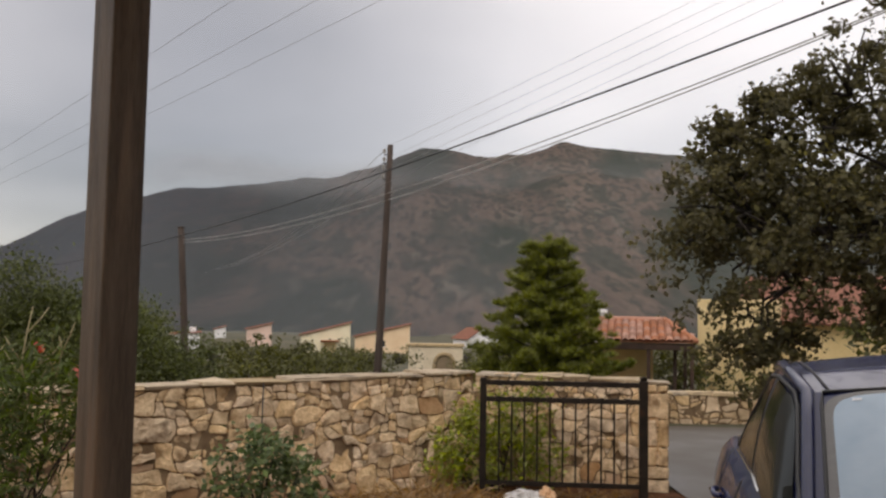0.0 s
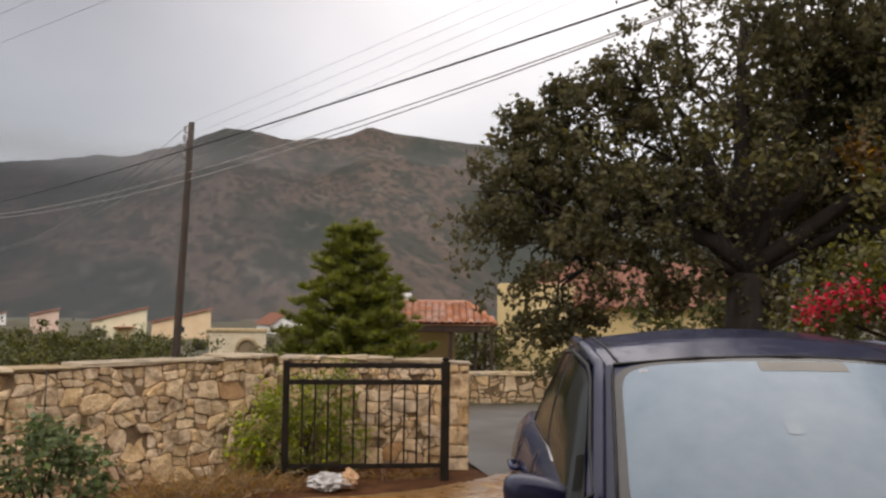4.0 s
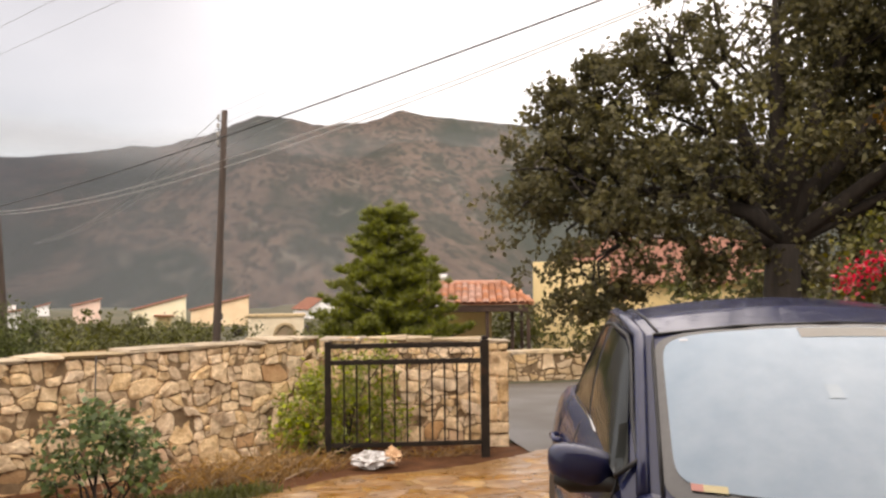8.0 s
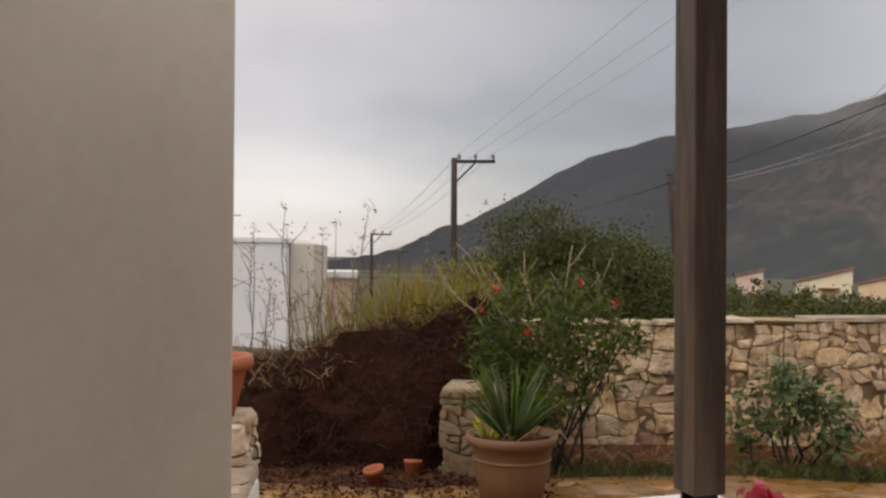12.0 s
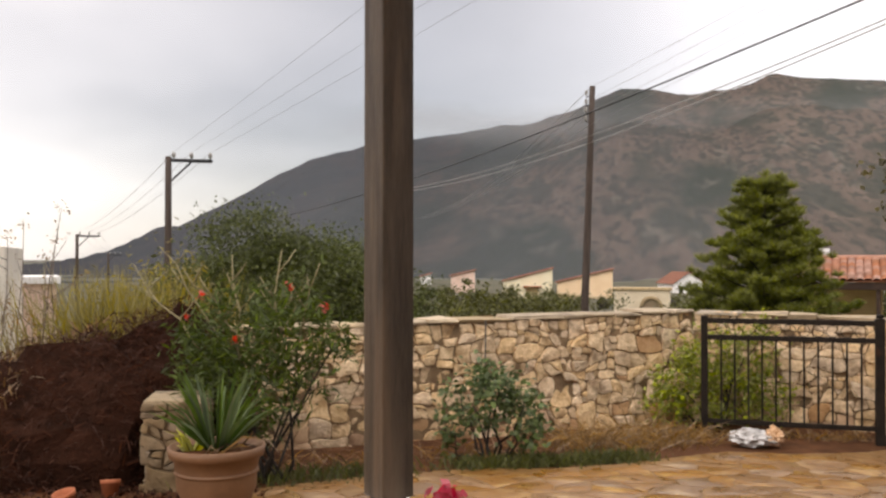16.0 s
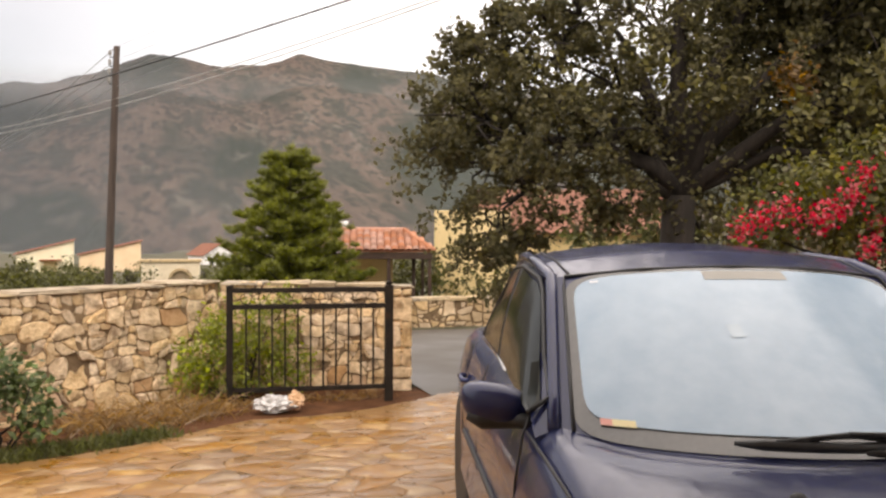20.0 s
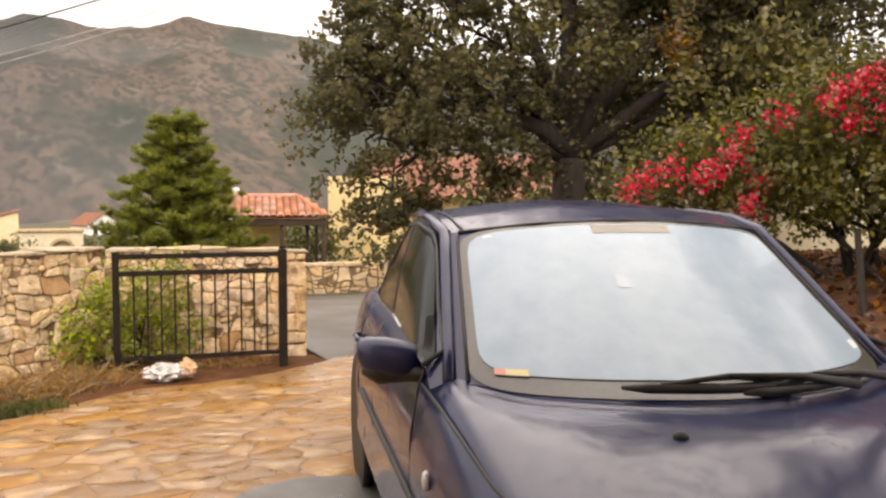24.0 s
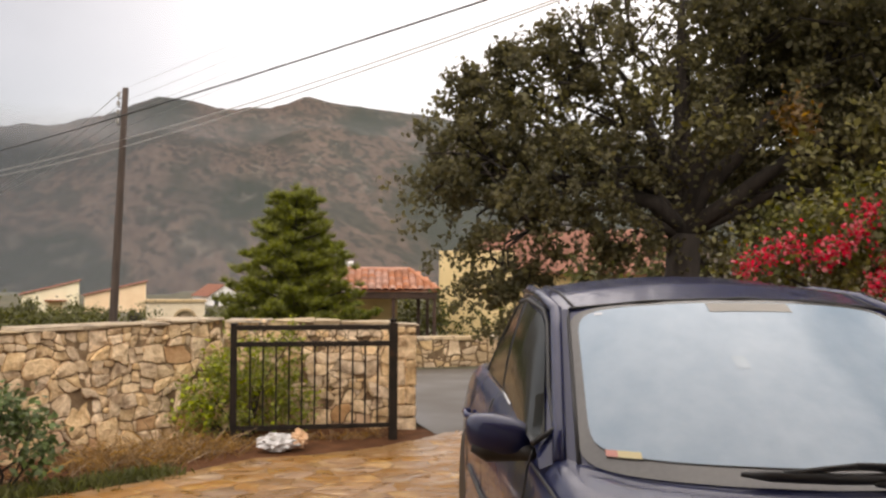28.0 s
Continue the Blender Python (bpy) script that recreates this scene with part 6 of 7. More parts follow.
def olive(place, w, h, seed, label="rounded grey-green olive tree in the field", mat=None, near=False):
    ob = thing("olive_tree", label, "tree", Matrix.Translation(place), "olive trees in the field")
    g = np.random.default_rng(seed)
    part("trunk", limb([(0, 0, -0.3), (0.05 * w, 0, h * 0.3), (-0.04 * w, 0.03, h * 0.6)], [0.11 * w, 0.09 * w, 0.05 * w], 8), BARK, ob)
    lb = [(g.normal() * w * 0.26, g.normal() * w * 0.26, h * (0.62 + 0.14 * g.normal()), w * g.uniform(0.25, 0.36), w * g.uniform(0.25, 0.36), h * g.uniform(0.2, 0.3)) for k in range(7)]
    part("crown", leaf_mesh("crown", clumped(lb, (1000 if near else 34 / max(0.4, w * w * 0.1) * 0.5), 22, 0.07 * w ** 0.5, seed, 0.4 if near else 0.5), 0.042 if near else 0.085 * w ** 0.6, slim=0.5, up=0.3, seed=seed), mat or OLIVE_LEAF, ob)
    return ob


OLIVES_NEAR = [(-20.5, 22, 2.4, -2.2), (-17.6, 30, 2.8, -2.5), (-15.2, 26, 3.4, -0.75), (-13.2, 31, 3.4, -1.0), (-11.6, 25, 2.2, -2.0), (-10.0, 31, 2.6, -1.9), (-8.4, 33, 2.4, -1.9), (-6.8, 30, 2.2, -2.0), (-6.0, 34, 2.0, -2.1)]
OLIVES_FAR = [(-10.5, 62, 5.0, -1.7), (-8.0, 70, 5.5, -1.9), (-6.2, 58, 4.5, -2.1), (-4.0, 66, 5.0, -2.0), (-1.9, 75, 5.0, -1.9), (0.3, 64, 4.5, -2.1), (2.0, 72, 5.0, -1.8), (3.6, 60, 4.5, -1.9), (5.6, 70, 5.0, -1.7), (-13.0, 66, 5.0, -1.5), (-15.4, 72, 5.5, -1.4), (1.6, 36, 2.2, -2.1), (-23.0, 24, 3.6, -0.3), (-25.5, 22, 3.6, 0.2), (-28, 24, 3.6, 0.4), (-12.6, 34, 3.0, -1.3), (-9.2, 36, 2.6, -1.9), (-7.6, 37, 2.4, -1.9), (3.0, 33, 2.6, -2.2), (-18.8, 36, 3.0, -2.5), (-16.4, 37, 2.6, -2.3)]
for k, (b, r, w, e) in enumerate(OLIVES_NEAR + OLIVES_FAR):
    p = polar(b, r)
    z = ground_z(p.x, p.y)
    olive((p.x, p.y, z), w, 0.84 * (1.6 + r * math.tan(radians(e)) - z), 100 + k)
p = polar(18.5, 21.5)
olive((p.x, p.y, -1.4), 2.2, 2.1, 140)
p = polar(13.3, 23.6)
olive((p.x, p.y, -1.4), 2.0, 2.7, 142, "grey-green olive tree behind the pavilion")
p = polar(30.5, 15.0)
olive((p.x, p.y, -0.2), 2.6, 2.6, 141, "grey-green leafy tree behind the oak trunk")
# dark shrubs beyond the left of the wall
BUSH_OLIVE = foliage("bushy_olive_leaf", (0.045, 0.060, 0.016), (0.140, 0.155, 0.046), vary=0.3)
for k, (b, r, w, e) in enumerate(((-26.2, 9.8, 1.7, 4.0), (-23.6, 9.9, 1.7, 2.4), (-20.9, 10.3, 1.6, 1.4), (-29.0, 10.4, 1.5, 1.4), (-18.4, 10.6, 1.3, -0.4), (-21.8, 11.4, 1.7, 2.0), (-27.6, 11.0, 1.5, 2.2))):
    p = polar(b, r)
    z = ground_z(p.x, p.y)
    olive((p.x, p.y, z), w, 0.84 * (1.6 + r * math.tan(radians(e)) - z), 150 + k, "dark green bushy olive tree behind the garden wall", BUSH_OLIVE, near=True)

ORANGE_PETAL = foliage("orange_red_petal", (0.50, 0.05, 0.03), (0.70, 0.11, 0.06), vary=0.2, through=0.3)
# shrub with red flowers before the wall, left of the post
g = np.random.default_rng(5)
fl = [(-0.45, -0.1, 1.30), (0.12, 0.05, 1.34), (0.40, 0.0, 1.22), (-0.15, -0.2, 1.0), (-0.62, 0.0, 1.12)]
sh1 = shrub("flowering_shrub", "dense green shrub with sparse red trumpet flowers", "shrub", polar(-25.6, 6.15, 0.06),
            [(-0.25, 0, 1.0, 0.42, 0.30, 0.34), (0.20, 0.0, 1.04, 0.32, 0.28, 0.28), (-0.16, -0.05, 0.68, 0.38, 0.32, 0.32), (0.46, 0.0, 0.98, 0.18, 0.16, 0.12), (-0.48, 0.05, 0.72, 0.26, 0.24, 0.30), (-0.22, 0, 0.36, 0.20, 0.22, 0.20), (0.24, 0.0, 0.70, 0.14, 0.16, 0.14)],
            SHRUB_LEAF, 18, 520, 0.082, 0.065, 5, 12, 0.2, flowers=(round_points(fl, 9, 0.018, 7), ORANGE_PETAL, 0.042))
STALK = surface("pale_stalk", (0.20, 0.17, 0.09), (0.34, 0.29, 0.16), rough=0.9, bump=0)
for k, (x, z) in enumerate(((-1.02, 1.50), (-0.86, 1.62), (-0.52, 1.48), (-0.30, 1.56), (0.02, 1.60), (0.30, 1.42), (0.10, 1.36))):
    base = Vector((x * 0.35 + g.normal() * 0.06, g.normal() * 0.08, 0.85))
    tip = Vector((x, g.normal() * 0.15, z))
    way = wander(base, tip, 5, 0.022, 200 + k)
    sprig = [limb(way, [0.008, 0.0075, 0.007, 0.006, 0.005, 0.003], 6)]
    for q in (2, 3, 4):
        side = Vector(((-1) ** q * g.uniform(0.06, 0.14), g.normal() * 0.05, g.uniform(0.10, 0.20)))
        sprig.append(limb([way[q], way[q] + side * 0.6 + Vector((0, 0, -0.01)), way[q] + side], [0.005, 0.0045, 0.003], 5))
    part("bare_sprig", joined(sprig), STALK, sh1, "bare pale sprig")
# blue-green bush on the bed
shrub("bush", "blue-green broad-leaved bush in the soil bed before the wall", "bush", (-1.36, 6.75, 0.04),
      [(-0.12, 0, 0.46, 0.30, 0.26, 0.24), (0.20, 0, 0.40, 0.24, 0.24, 0.24), (0.02, 0.02, 0.62, 0.22, 0.2, 0.14), (-0.28, 0, 0.28, 0.16, 0.2, 0.18), (0.32, -0.02, 0.22, 0.14, 0.16, 0.14)],
      BLUE_LEAF, 12, 520, 0.062, 0.05, 15, 9, 0.6, up=0.6)
# yellow-green bush behind the gate
shrub("bush", "bright yellow-green leafy bush growing behind the gate", "bush", (0.36, 8.78, 0.02),
      [(-0.32, -0.12, 0.40, 0.26, 0.18, 0.32), (0.0, 0, 0.62, 0.30, 0.18, 0.28), (0.30, 0, 0.58, 0.28, 0.18, 0.28), (0.05, -0.05, 0.3, 0.4, 0.2, 0.26), (-0.42, -0.15, 0.18, 0.2, 0.15, 0.16), (0.40, 0.02, 0.92, 0.14, 0.1, 0.12), (0.5, 0, 0.3, 0.2, 0.15, 0.24)],
      foliage("yellow_green_leaf", (0.17, 0.21, 0.030), (0.42, 0.45, 0.080), vary=0.25), 16, 620, 0.05, 0.05, 25, 8, 0.5)

# pots, pillars and the heap beyond the veranda corner
def bushy_strap(parent, n, z0, reach, seed, mat, width, name="strap_leaves"):
    g = np.random.default_rng(seed)
    a = g.uniform(0, 2 * math.pi, n)
    h = g.uniform(0.5, 1.05, n)
    b = np.stack([np.cos(a) * 0.04, np.sin(a) * 0.04, np.full(n, z0)], 1)
    t = np.stack([np.cos(a) * reach * (1.15 - h * 0.7), np.sin(a) * reach * (1.15 - h * 0.7), z0 + reach * h], 1)
    return part(name, blades(name, b, t, width, 0.15, seed), mat, parent)


pot = thing("plant_pot", "large faded terracotta-coloured pot with strap-leaved plants", "plant pot", Matrix.Translation(polar(-29.0, 5.22, 0.117)) @ Matrix.Diagonal((0.955, 0.955, 0.93, 1)))
part("pot_body", lathe([(0.0, 0.0), (0.18, 0.0), (0.213, 0.16), (0.232, 0.20), (0.236, 0.30), (0.252, 0.39), (0.276, 0.395), (0.284, 0.45), (0.266, 0.455), (0.25, 0.415), (0.0, 0.41)], 36), POT_PLASTIC, pot)
part("band", lathe([(0.236, 0.29), (0.245, 0.295), (0.245, 0.308), (0.238, 0.313)], 36), POT_PLASTIC, pot)
part("soil", lathe([(0.0, 0.412), (0.249, 0.416), (0.0, 0.428)], 24), SOIL, pot)
bushy_strap(pot, 78, 0.42, 0.50, 31, foliage("strap_green", (0.06, 0.105, 0.028), (0.155, 0.215, 0.065)), 0.024)
b2 = np.array([[-0.14, -0.05, 0.39]] * 16)
g = np.random.default_rng(8)
part("yellow_leaves", blades("yellow_leaves", b2, b2 + np.stack([g.uniform(-0.16, 0.12, 16), g.uniform(-0.1, 0.1, 16), g.uniform(0.05, 0.17, 16)], 1), 0.05, 0.3, 8), foliage("yellow_leaf", (0.38, 0.38, 0.03), (0.62, 0.60, 0.08)), pot, "variegated yellow leaves")
b3 = np.stack([g.uniform(-0.05, 0.22, 14), g.uniform(-0.2, 0.2, 14), np.full(14, 0.42)], 1)
part("dry_leaves", blades("dry_leaves", b3, b3 + np.stack([g.uniform(0.05, 0.30, 14), g.normal(0, 0.12, 14), g.uniform(-0.15, 0.12, 14)], 1), 0.014, 0.45, 9), foliage("withered_strap", (0.12, 0.072, 0.032), (0.25, 0.155, 0.072), vary=0.25), pot, "dry drooping strap leaves")

BROWN_STRAW = foliage("withered_straw", (0.13, 0.078, 0.040), (0.26, 0.165, 0.085), vary=0.25)
heap = thing("brush_heap", "dark reddish-brown heap of dead brushwood", "brush heap")
HEAP = [(-43.5, 7.3, 1.0, 0.68), (-40.0, 7.2, 1.0, 0.77), (-36.5, 7.1, 1.0, 0.94), (-33.2, 7.1, 0.9, 1.06), (-30.8, 7.2, 0.6, 1.12), (-46.5, 7.5, 1.0, 0.62)]
hm, ht = [], []
for k, (b, r, s, h) in enumerate(HEAP):
    bm = bmesh.new()
    bmesh.ops.create_icosphere(bm, subdivisions=3, radius=1.0)
    p = polar(b, r, 0.02)
    for v in bm.verts:
        q = v.co * (1 + 0.30 * noise.noise(v.co * 2.2 + Vector((k * 5.0, 0, 0))))
        v.co = Vector((q.x * s, q.y * s * 0.8, q.z * h)) + p
    hm.append(baked(bm, "core"))
    g = np.random.default_rng(300 + k)
    d = g.normal(size=(6500, 3))
    d[:, 2] = np.abs(d[:, 2])
    d /= np.linalg.norm(d, axis=1)[:, None]
    ht.append(np.array(p) + d * np.array([s, s * 0.8, h]) * g.uniform(0.90, 1.12, (6500, 1)))
for q in hm:
    part("mound", q, DEAD_CORE, heap)
c = np.concatenate(ht)
g = np.random.default_rng(77)
part("twigs", blades("twigs", c, c + g.normal(size=c.shape) * np.array([0.06, 0.06, 0.045]), 0.007, 0.15, 78), DEAD_TWIG, heap, "tangled dead twigs")
cover = c[(c[:, 2] > 0.50 + 0.07 * (c[:, 0] + 5.6)) & (c[:, 0] < -4.25)]
cover = cover[g.permutation(len(cover))[:1500]]
part("dry_leaves", blades("dry_leaves", cover, cover + g.normal(size=cover.shape) * np.array([0.07, 0.07, 0.02]) + np.array([0, 0, 0.07]), 0.012, 0.2, 79), BROWN_STRAW, heap, "thin withered grass over the top")
# dry grass on the heap and tall weeds behind
def tuft(name, label, place, n, spread, height, width, mat, seed, lean=0.3, cat="grass", kind="stuff"):
    g = np.random.default_rng(seed)
    b = np.stack([g.normal(0, spread[0], n), g.normal(0, spread[1], n), np.zeros(n)], 1)
    for q in b:
        q[2] = ground_z(q[0] + place[0], q[1] + place[1]) - place[2] if kind == "stuff" else 0.0
    t = b + np.stack([g.normal(0, lean, n) * height, g.normal(0, lean, n) * height, height * g.uniform(0.45, 1.1, n)], 1)
    return tagged(part(name, blades(name, b, t, width, 0.12, seed), mat, None, place=Matrix.Translation(place)), label, cat, kind=kind)


tuft("dry_grass", "pale dry grass along the top of the heap", polar(-43, 8.3, 0.0), 420, (0.8, 0.3), 0.80, 0.012, DRY_GRASS, 51)
tuft("dry_grass", "yellowish dry grass growing behind the heap", polar(-33.6, 8.6, 0.0), 2300, (0.44, 0.3), 1.45, 0.013, YELLOW_SHRUB, 52, 0.22)
shrub("shrub", "yellow-green feathery shrub behind the brush heap", "shrub", polar(-33.0, 8.9, 0.0), [(-0.3, 0, 1.05, 0.36, 0.3, 0.36), (0.25, 0, 1.2, 0.4, 0.3, 0.42), (0, 0, 0.7, 0.55, 0.4, 0.4)], YELLOW_SHRUB, 14, 200, 0.07, 0.09, 53, 8, 0.22)
weeds, heads = [], []
g = np.random.default_rng(54)
for k in range(20):
    b = polar(g.uniform(-46.5, -38), g.uniform(7.6, 8.6), 0.1)
    h = g.uniform(1.0, 1.9)
    tip = b + Vector((g.normal() * 0.15, g.normal() * 0.15, h))
    weeds.append(limb(wander(b, tip, 4, 0.025, 400 + k), [0.007, 0.006, 0.005, 0.004, 0.002], 5))
    for q in range(4):
        s = b.lerp(tip, g.uniform(0.5, 0.95))
        e = s + Vector((g.normal() * 0.14, g.normal() * 0.08, g.uniform(0.05, 0.2)))
        weeds.append(limb([s, e], [0.004, 0.0015], 4))
        heads += [e, tip]
wd = thing("tall_weeds", "tall dry leafless weeds with brown seed heads", "weeds")
part("stalks", joined(weeds), surface("weed_stalk", (0.10, 0.07, 0.05), (0.20, 0.15, 0.10), rough=0.9, bump=0), wd)
part("seed_heads", leaf_mesh("seed_heads", round_points(heads, 4, 0.03, 55), 0.028, slim=0.6, seed=56), DRY_GRASS, wd)

# geranium by the post
GERANIUM = foliage("geranium_petal", (0.62, 0.06, 0.10), (0.85, 0.16, 0.24), vary=0.15, through=0.35)
ger = thing("geranium", "potted geranium with a pinkish red flower head beside the post", "potted plant", Matrix.Translation((-0.640, 2.278, 0.055)))
part("pot", lathe([(0.0, 0.0), (0.085, 0.0), (0.12, 0.22), (0.13, 0.22), (0.13, 0.25), (0.11, 0.25), (0.105, 0.22), (0.0, 0.22)], 24), TERRACOTTA, ger)
part("stems", joined([limb(wander((0, 0, 0.2), (x, y, z), 4, 0.012, 500 + k), [0.009, 0.008, 0.007, 0.006, 0.004], 6) for k, (x, y, z) in enumerate(((0.0, 0.0, 0.88), (-0.05, 0.03, 0.70), (0.06, 0.0, 0.72), (0.02, -0.03, 0.66)))]), SHRUB_LEAF, ger)
part("leaves", leaf_mesh("leaves", clumped([(-0.03, 0, 0.62, 0.10, 0.09, 0.12), (0.05, 0.02, 0.66, 0.07, 0.07, 0.09), (-0.05, 0, 0.72, 0.06, 0.06, 0.06)], 2600, 4, 0.03, 57), 0.062, slim=0.9, up=0.6, seed=57), SHRUB_LEAF, ger)
part("flower_head", leaf_mesh("flower_head", round_points([(0.0, 0.0, 0.895), (0.02, 0, 0.89), (-0.015, 0, 0.90)], 20, 0.017, 58), 0.030, slim=0.9, up=0.5, seed=58), GERANIUM, ger, "pinkish red flower head")
part("lower_flowers", leaf_mesh("lower_flowers", round_points([(0.0, 0.0, 0.83), (0.025, 0, 0.78), (0.005, 0, 0.80)], 14, 0.014, 59), 0.028, slim=0.8, seed=59), GERANIUM, ger)

# broken twigs and rotten leaves on the soil before the heap
g = np.random.default_rng(93)
pts = []
for k in range(2600):
    q = polar(g.uniform(-45, -26), g.uniform(5.3, 6.7))
    pts.append((q.x, q.y, ground_z(q.x, q.y) + g.uniform(0.0, 0.03)))
tagged(part("leaf_litter", leaf_mesh("leaf_litter", pts, 0.05, slim=0.4, up=0.8, seed=94), DEAD_TWIG, None), "rotten brown leaves and twigs on the soil before the heap", "leaf litter", kind="stuff")

# pillars, planter, small pots
def small_pot(place, h, r, turn, label):
    ob = thing("flower_pot", label, "flower pot", place, "small terracotta pots")
    part("body", lathe([(0.0, 0.0), (r * 0.68, 0.0), (r * 0.92, h * 0.78), (r, h * 0.79), (r, h), (r * 0.86, h), (r * 0.8, h * 0.75), (0.0, h * 0.1)], 24), TERRACOTTA, ob)
    return ob


p = polar(-37.4, 5.80, 0.075)
small_pot(Matrix.Translation(p) @ Matrix.Rotation(radians(-30), 4, "Z") @ Matrix.Rotation(radians(14), 4, "X"), 0.135, 0.068, 0, "small orange terracotta pot standing askew by the heap")
p = polar(-35.1, 6.02, 0.075)
small_pot(Matrix.Translation(p) @ Matrix.Rotation(radians(20), 4, "Z") @ Matrix.Rotation(radians(-12), 4, "X"), 0.125, 0.062, 0, "small orange terracotta pot half sunk before the heap")
planter = thing("planter", "large rounded terracotta planter on a stone pillar", "planter", Matrix.Translation(polar(-49.0, 4.45, 0.79)))
part("body", lathe([(0.0, 0.0), (0.150, 0.0), (0.185, 0.13), (0.212, 0.235), (0.214, 0.245), (0.0, 0.23)], 36), TERRACOTTA, planter)
part("rim", lathe([(0.205, 0.235), (0.238, 0.238), (0.246, 0.26), (0.240, 0.300), (0.205, 0.300), (0.195, 0.25)], 36), TERRACOTTA, planter)
part("soil", lathe([(0.0, 0.265), (0.20, 0.268), (0.0, 0.278)], 24), SOIL, planter)

stake = part("plant_stake", tube([(-1.60, 7.66, 0.0), (-1.605, 7.68, 0.55), (-1.60, 7.69, 1.05)], 0.006, 6), DARK_STEEL, None)
tagged(stake, "thin dark rod standing behind the blue-green bush", "stake")
# plastic bag by the gate
BAG_FILM = surface("grey_white_film", (0.34, 0.33, 0.31), (0.72, 0.71, 0.70), scale=11, fine=40, rough=0.35, bump=0.5, spots=(0.20, 0.17, 0.13), spot_scale=9, spot_cut=(0.58, 0.66))
bag = thing("plastic_bag", "crumpled white plastic bag lying on the paving", "bag", Matrix.Translation((0.68, 7.90, 0.02)))
for k, (x, y, z, sx, sy, sz, m) in enumerate(((-0.05, 0, 0.065, 0.17, 0.12, 0.075, BAG_FILM), (0.13, 0.02, 0.085, 0.07, 0.08, 0.085, surface("orange_wrapper", (0.55, 0.32, 0.16), (0.72, 0.50, 0.32), scale=9, rough=0.45, bump=0.3)))):
    bm = bmesh.new()
    bmesh.ops.create_icosphere(bm, subdivisions=4, radius=1.0)
    for v in bm.verts:
        n_ = noise.noise(v.co * 2.6 + Vector((k * 9, 0, 0))) * 0.45 + abs(noise.noise(v.co * 6 + Vector((3, k, 0)))) * 0.35
        v.co = Vector((v.co.x * sx, v.co.y * sy, v.co.z * sz)) * (0.85 + n_) + Vector((x, y, z))
        v.co.z = max(0.0, v.co.z)
    part("bag_body" if k == 0 else "wrapper", baked(bm, "bag"), m, bag, "" if k == 0 else "orange paper wrapper")

# grass and straw of the bed
def strip(name, label, p, q, n, spread, height, width, mat, seed, lean=0.4):
    g = np.random.default_rng(seed)
    s = g.uniform(0, 1, n)
    b = np.array(p)[None] * (1 - s[:, None]) + np.array(q)[None] * s[:, None] + np.stack([g.normal(0, spread, n), g.normal(0, spread, n), np.zeros(n)], 1)
    b[:, 2] = [ground_z(x, y) for x, y, z in b]
    t = b + np.stack([g.normal(0, lean, n) * height, g.normal(0, lean, n) * height, height * g.uniform(0.3, 1.1, n)], 1)
    return tagged(part(name, blades(name, b, t, width, 0.15, seed), mat, None), label, "grass", kind="stuff")


strip("grass_strip", "short green grass along the edge of the paving", (-1.55, 6.36, 0), (-0.25, 7.12, 0), 2600, 0.10, 0.09, 0.009, GREEN_GRASS, 81)
strip("grass_strip", "thin green grass in the soil bed", (-2.9, 5.4, 0), (-1.9, 6.1, 0), 900, 0.14, 0.09, 0.009, GREEN_GRASS, 82)
strip("straw", "dry yellow straw at the foot of the wall", (-0.9, 7.55, 0), (0.1, 8.05, 0), 1300, 0.17, 0.17, 0.008, DRY_GRASS, 83, 0.9)
strip("straw", "dry straw scattered over the soil bed", (-2.9, 5.9, 0), (-0.9, 7.4, 0), 330, 0.2, 0.10, 0.007, DRY_GRASS, 84, 1.2)
strip("straw", "dry straw below the gate", (0.1, 8.3, 0), (1.7, 8.55, 0), 350, 0.08, 0.07, 0.007, DRY_GRASS, 85, 1.2)
strip("dry_weeds", "bleached dead weed stalks leaning before the wall", (-0.30, 8.05, 0), (-0.15, 8.2, 0), 26, 0.10, 0.42, 0.010, DRY_GRASS, 86, 0.35)

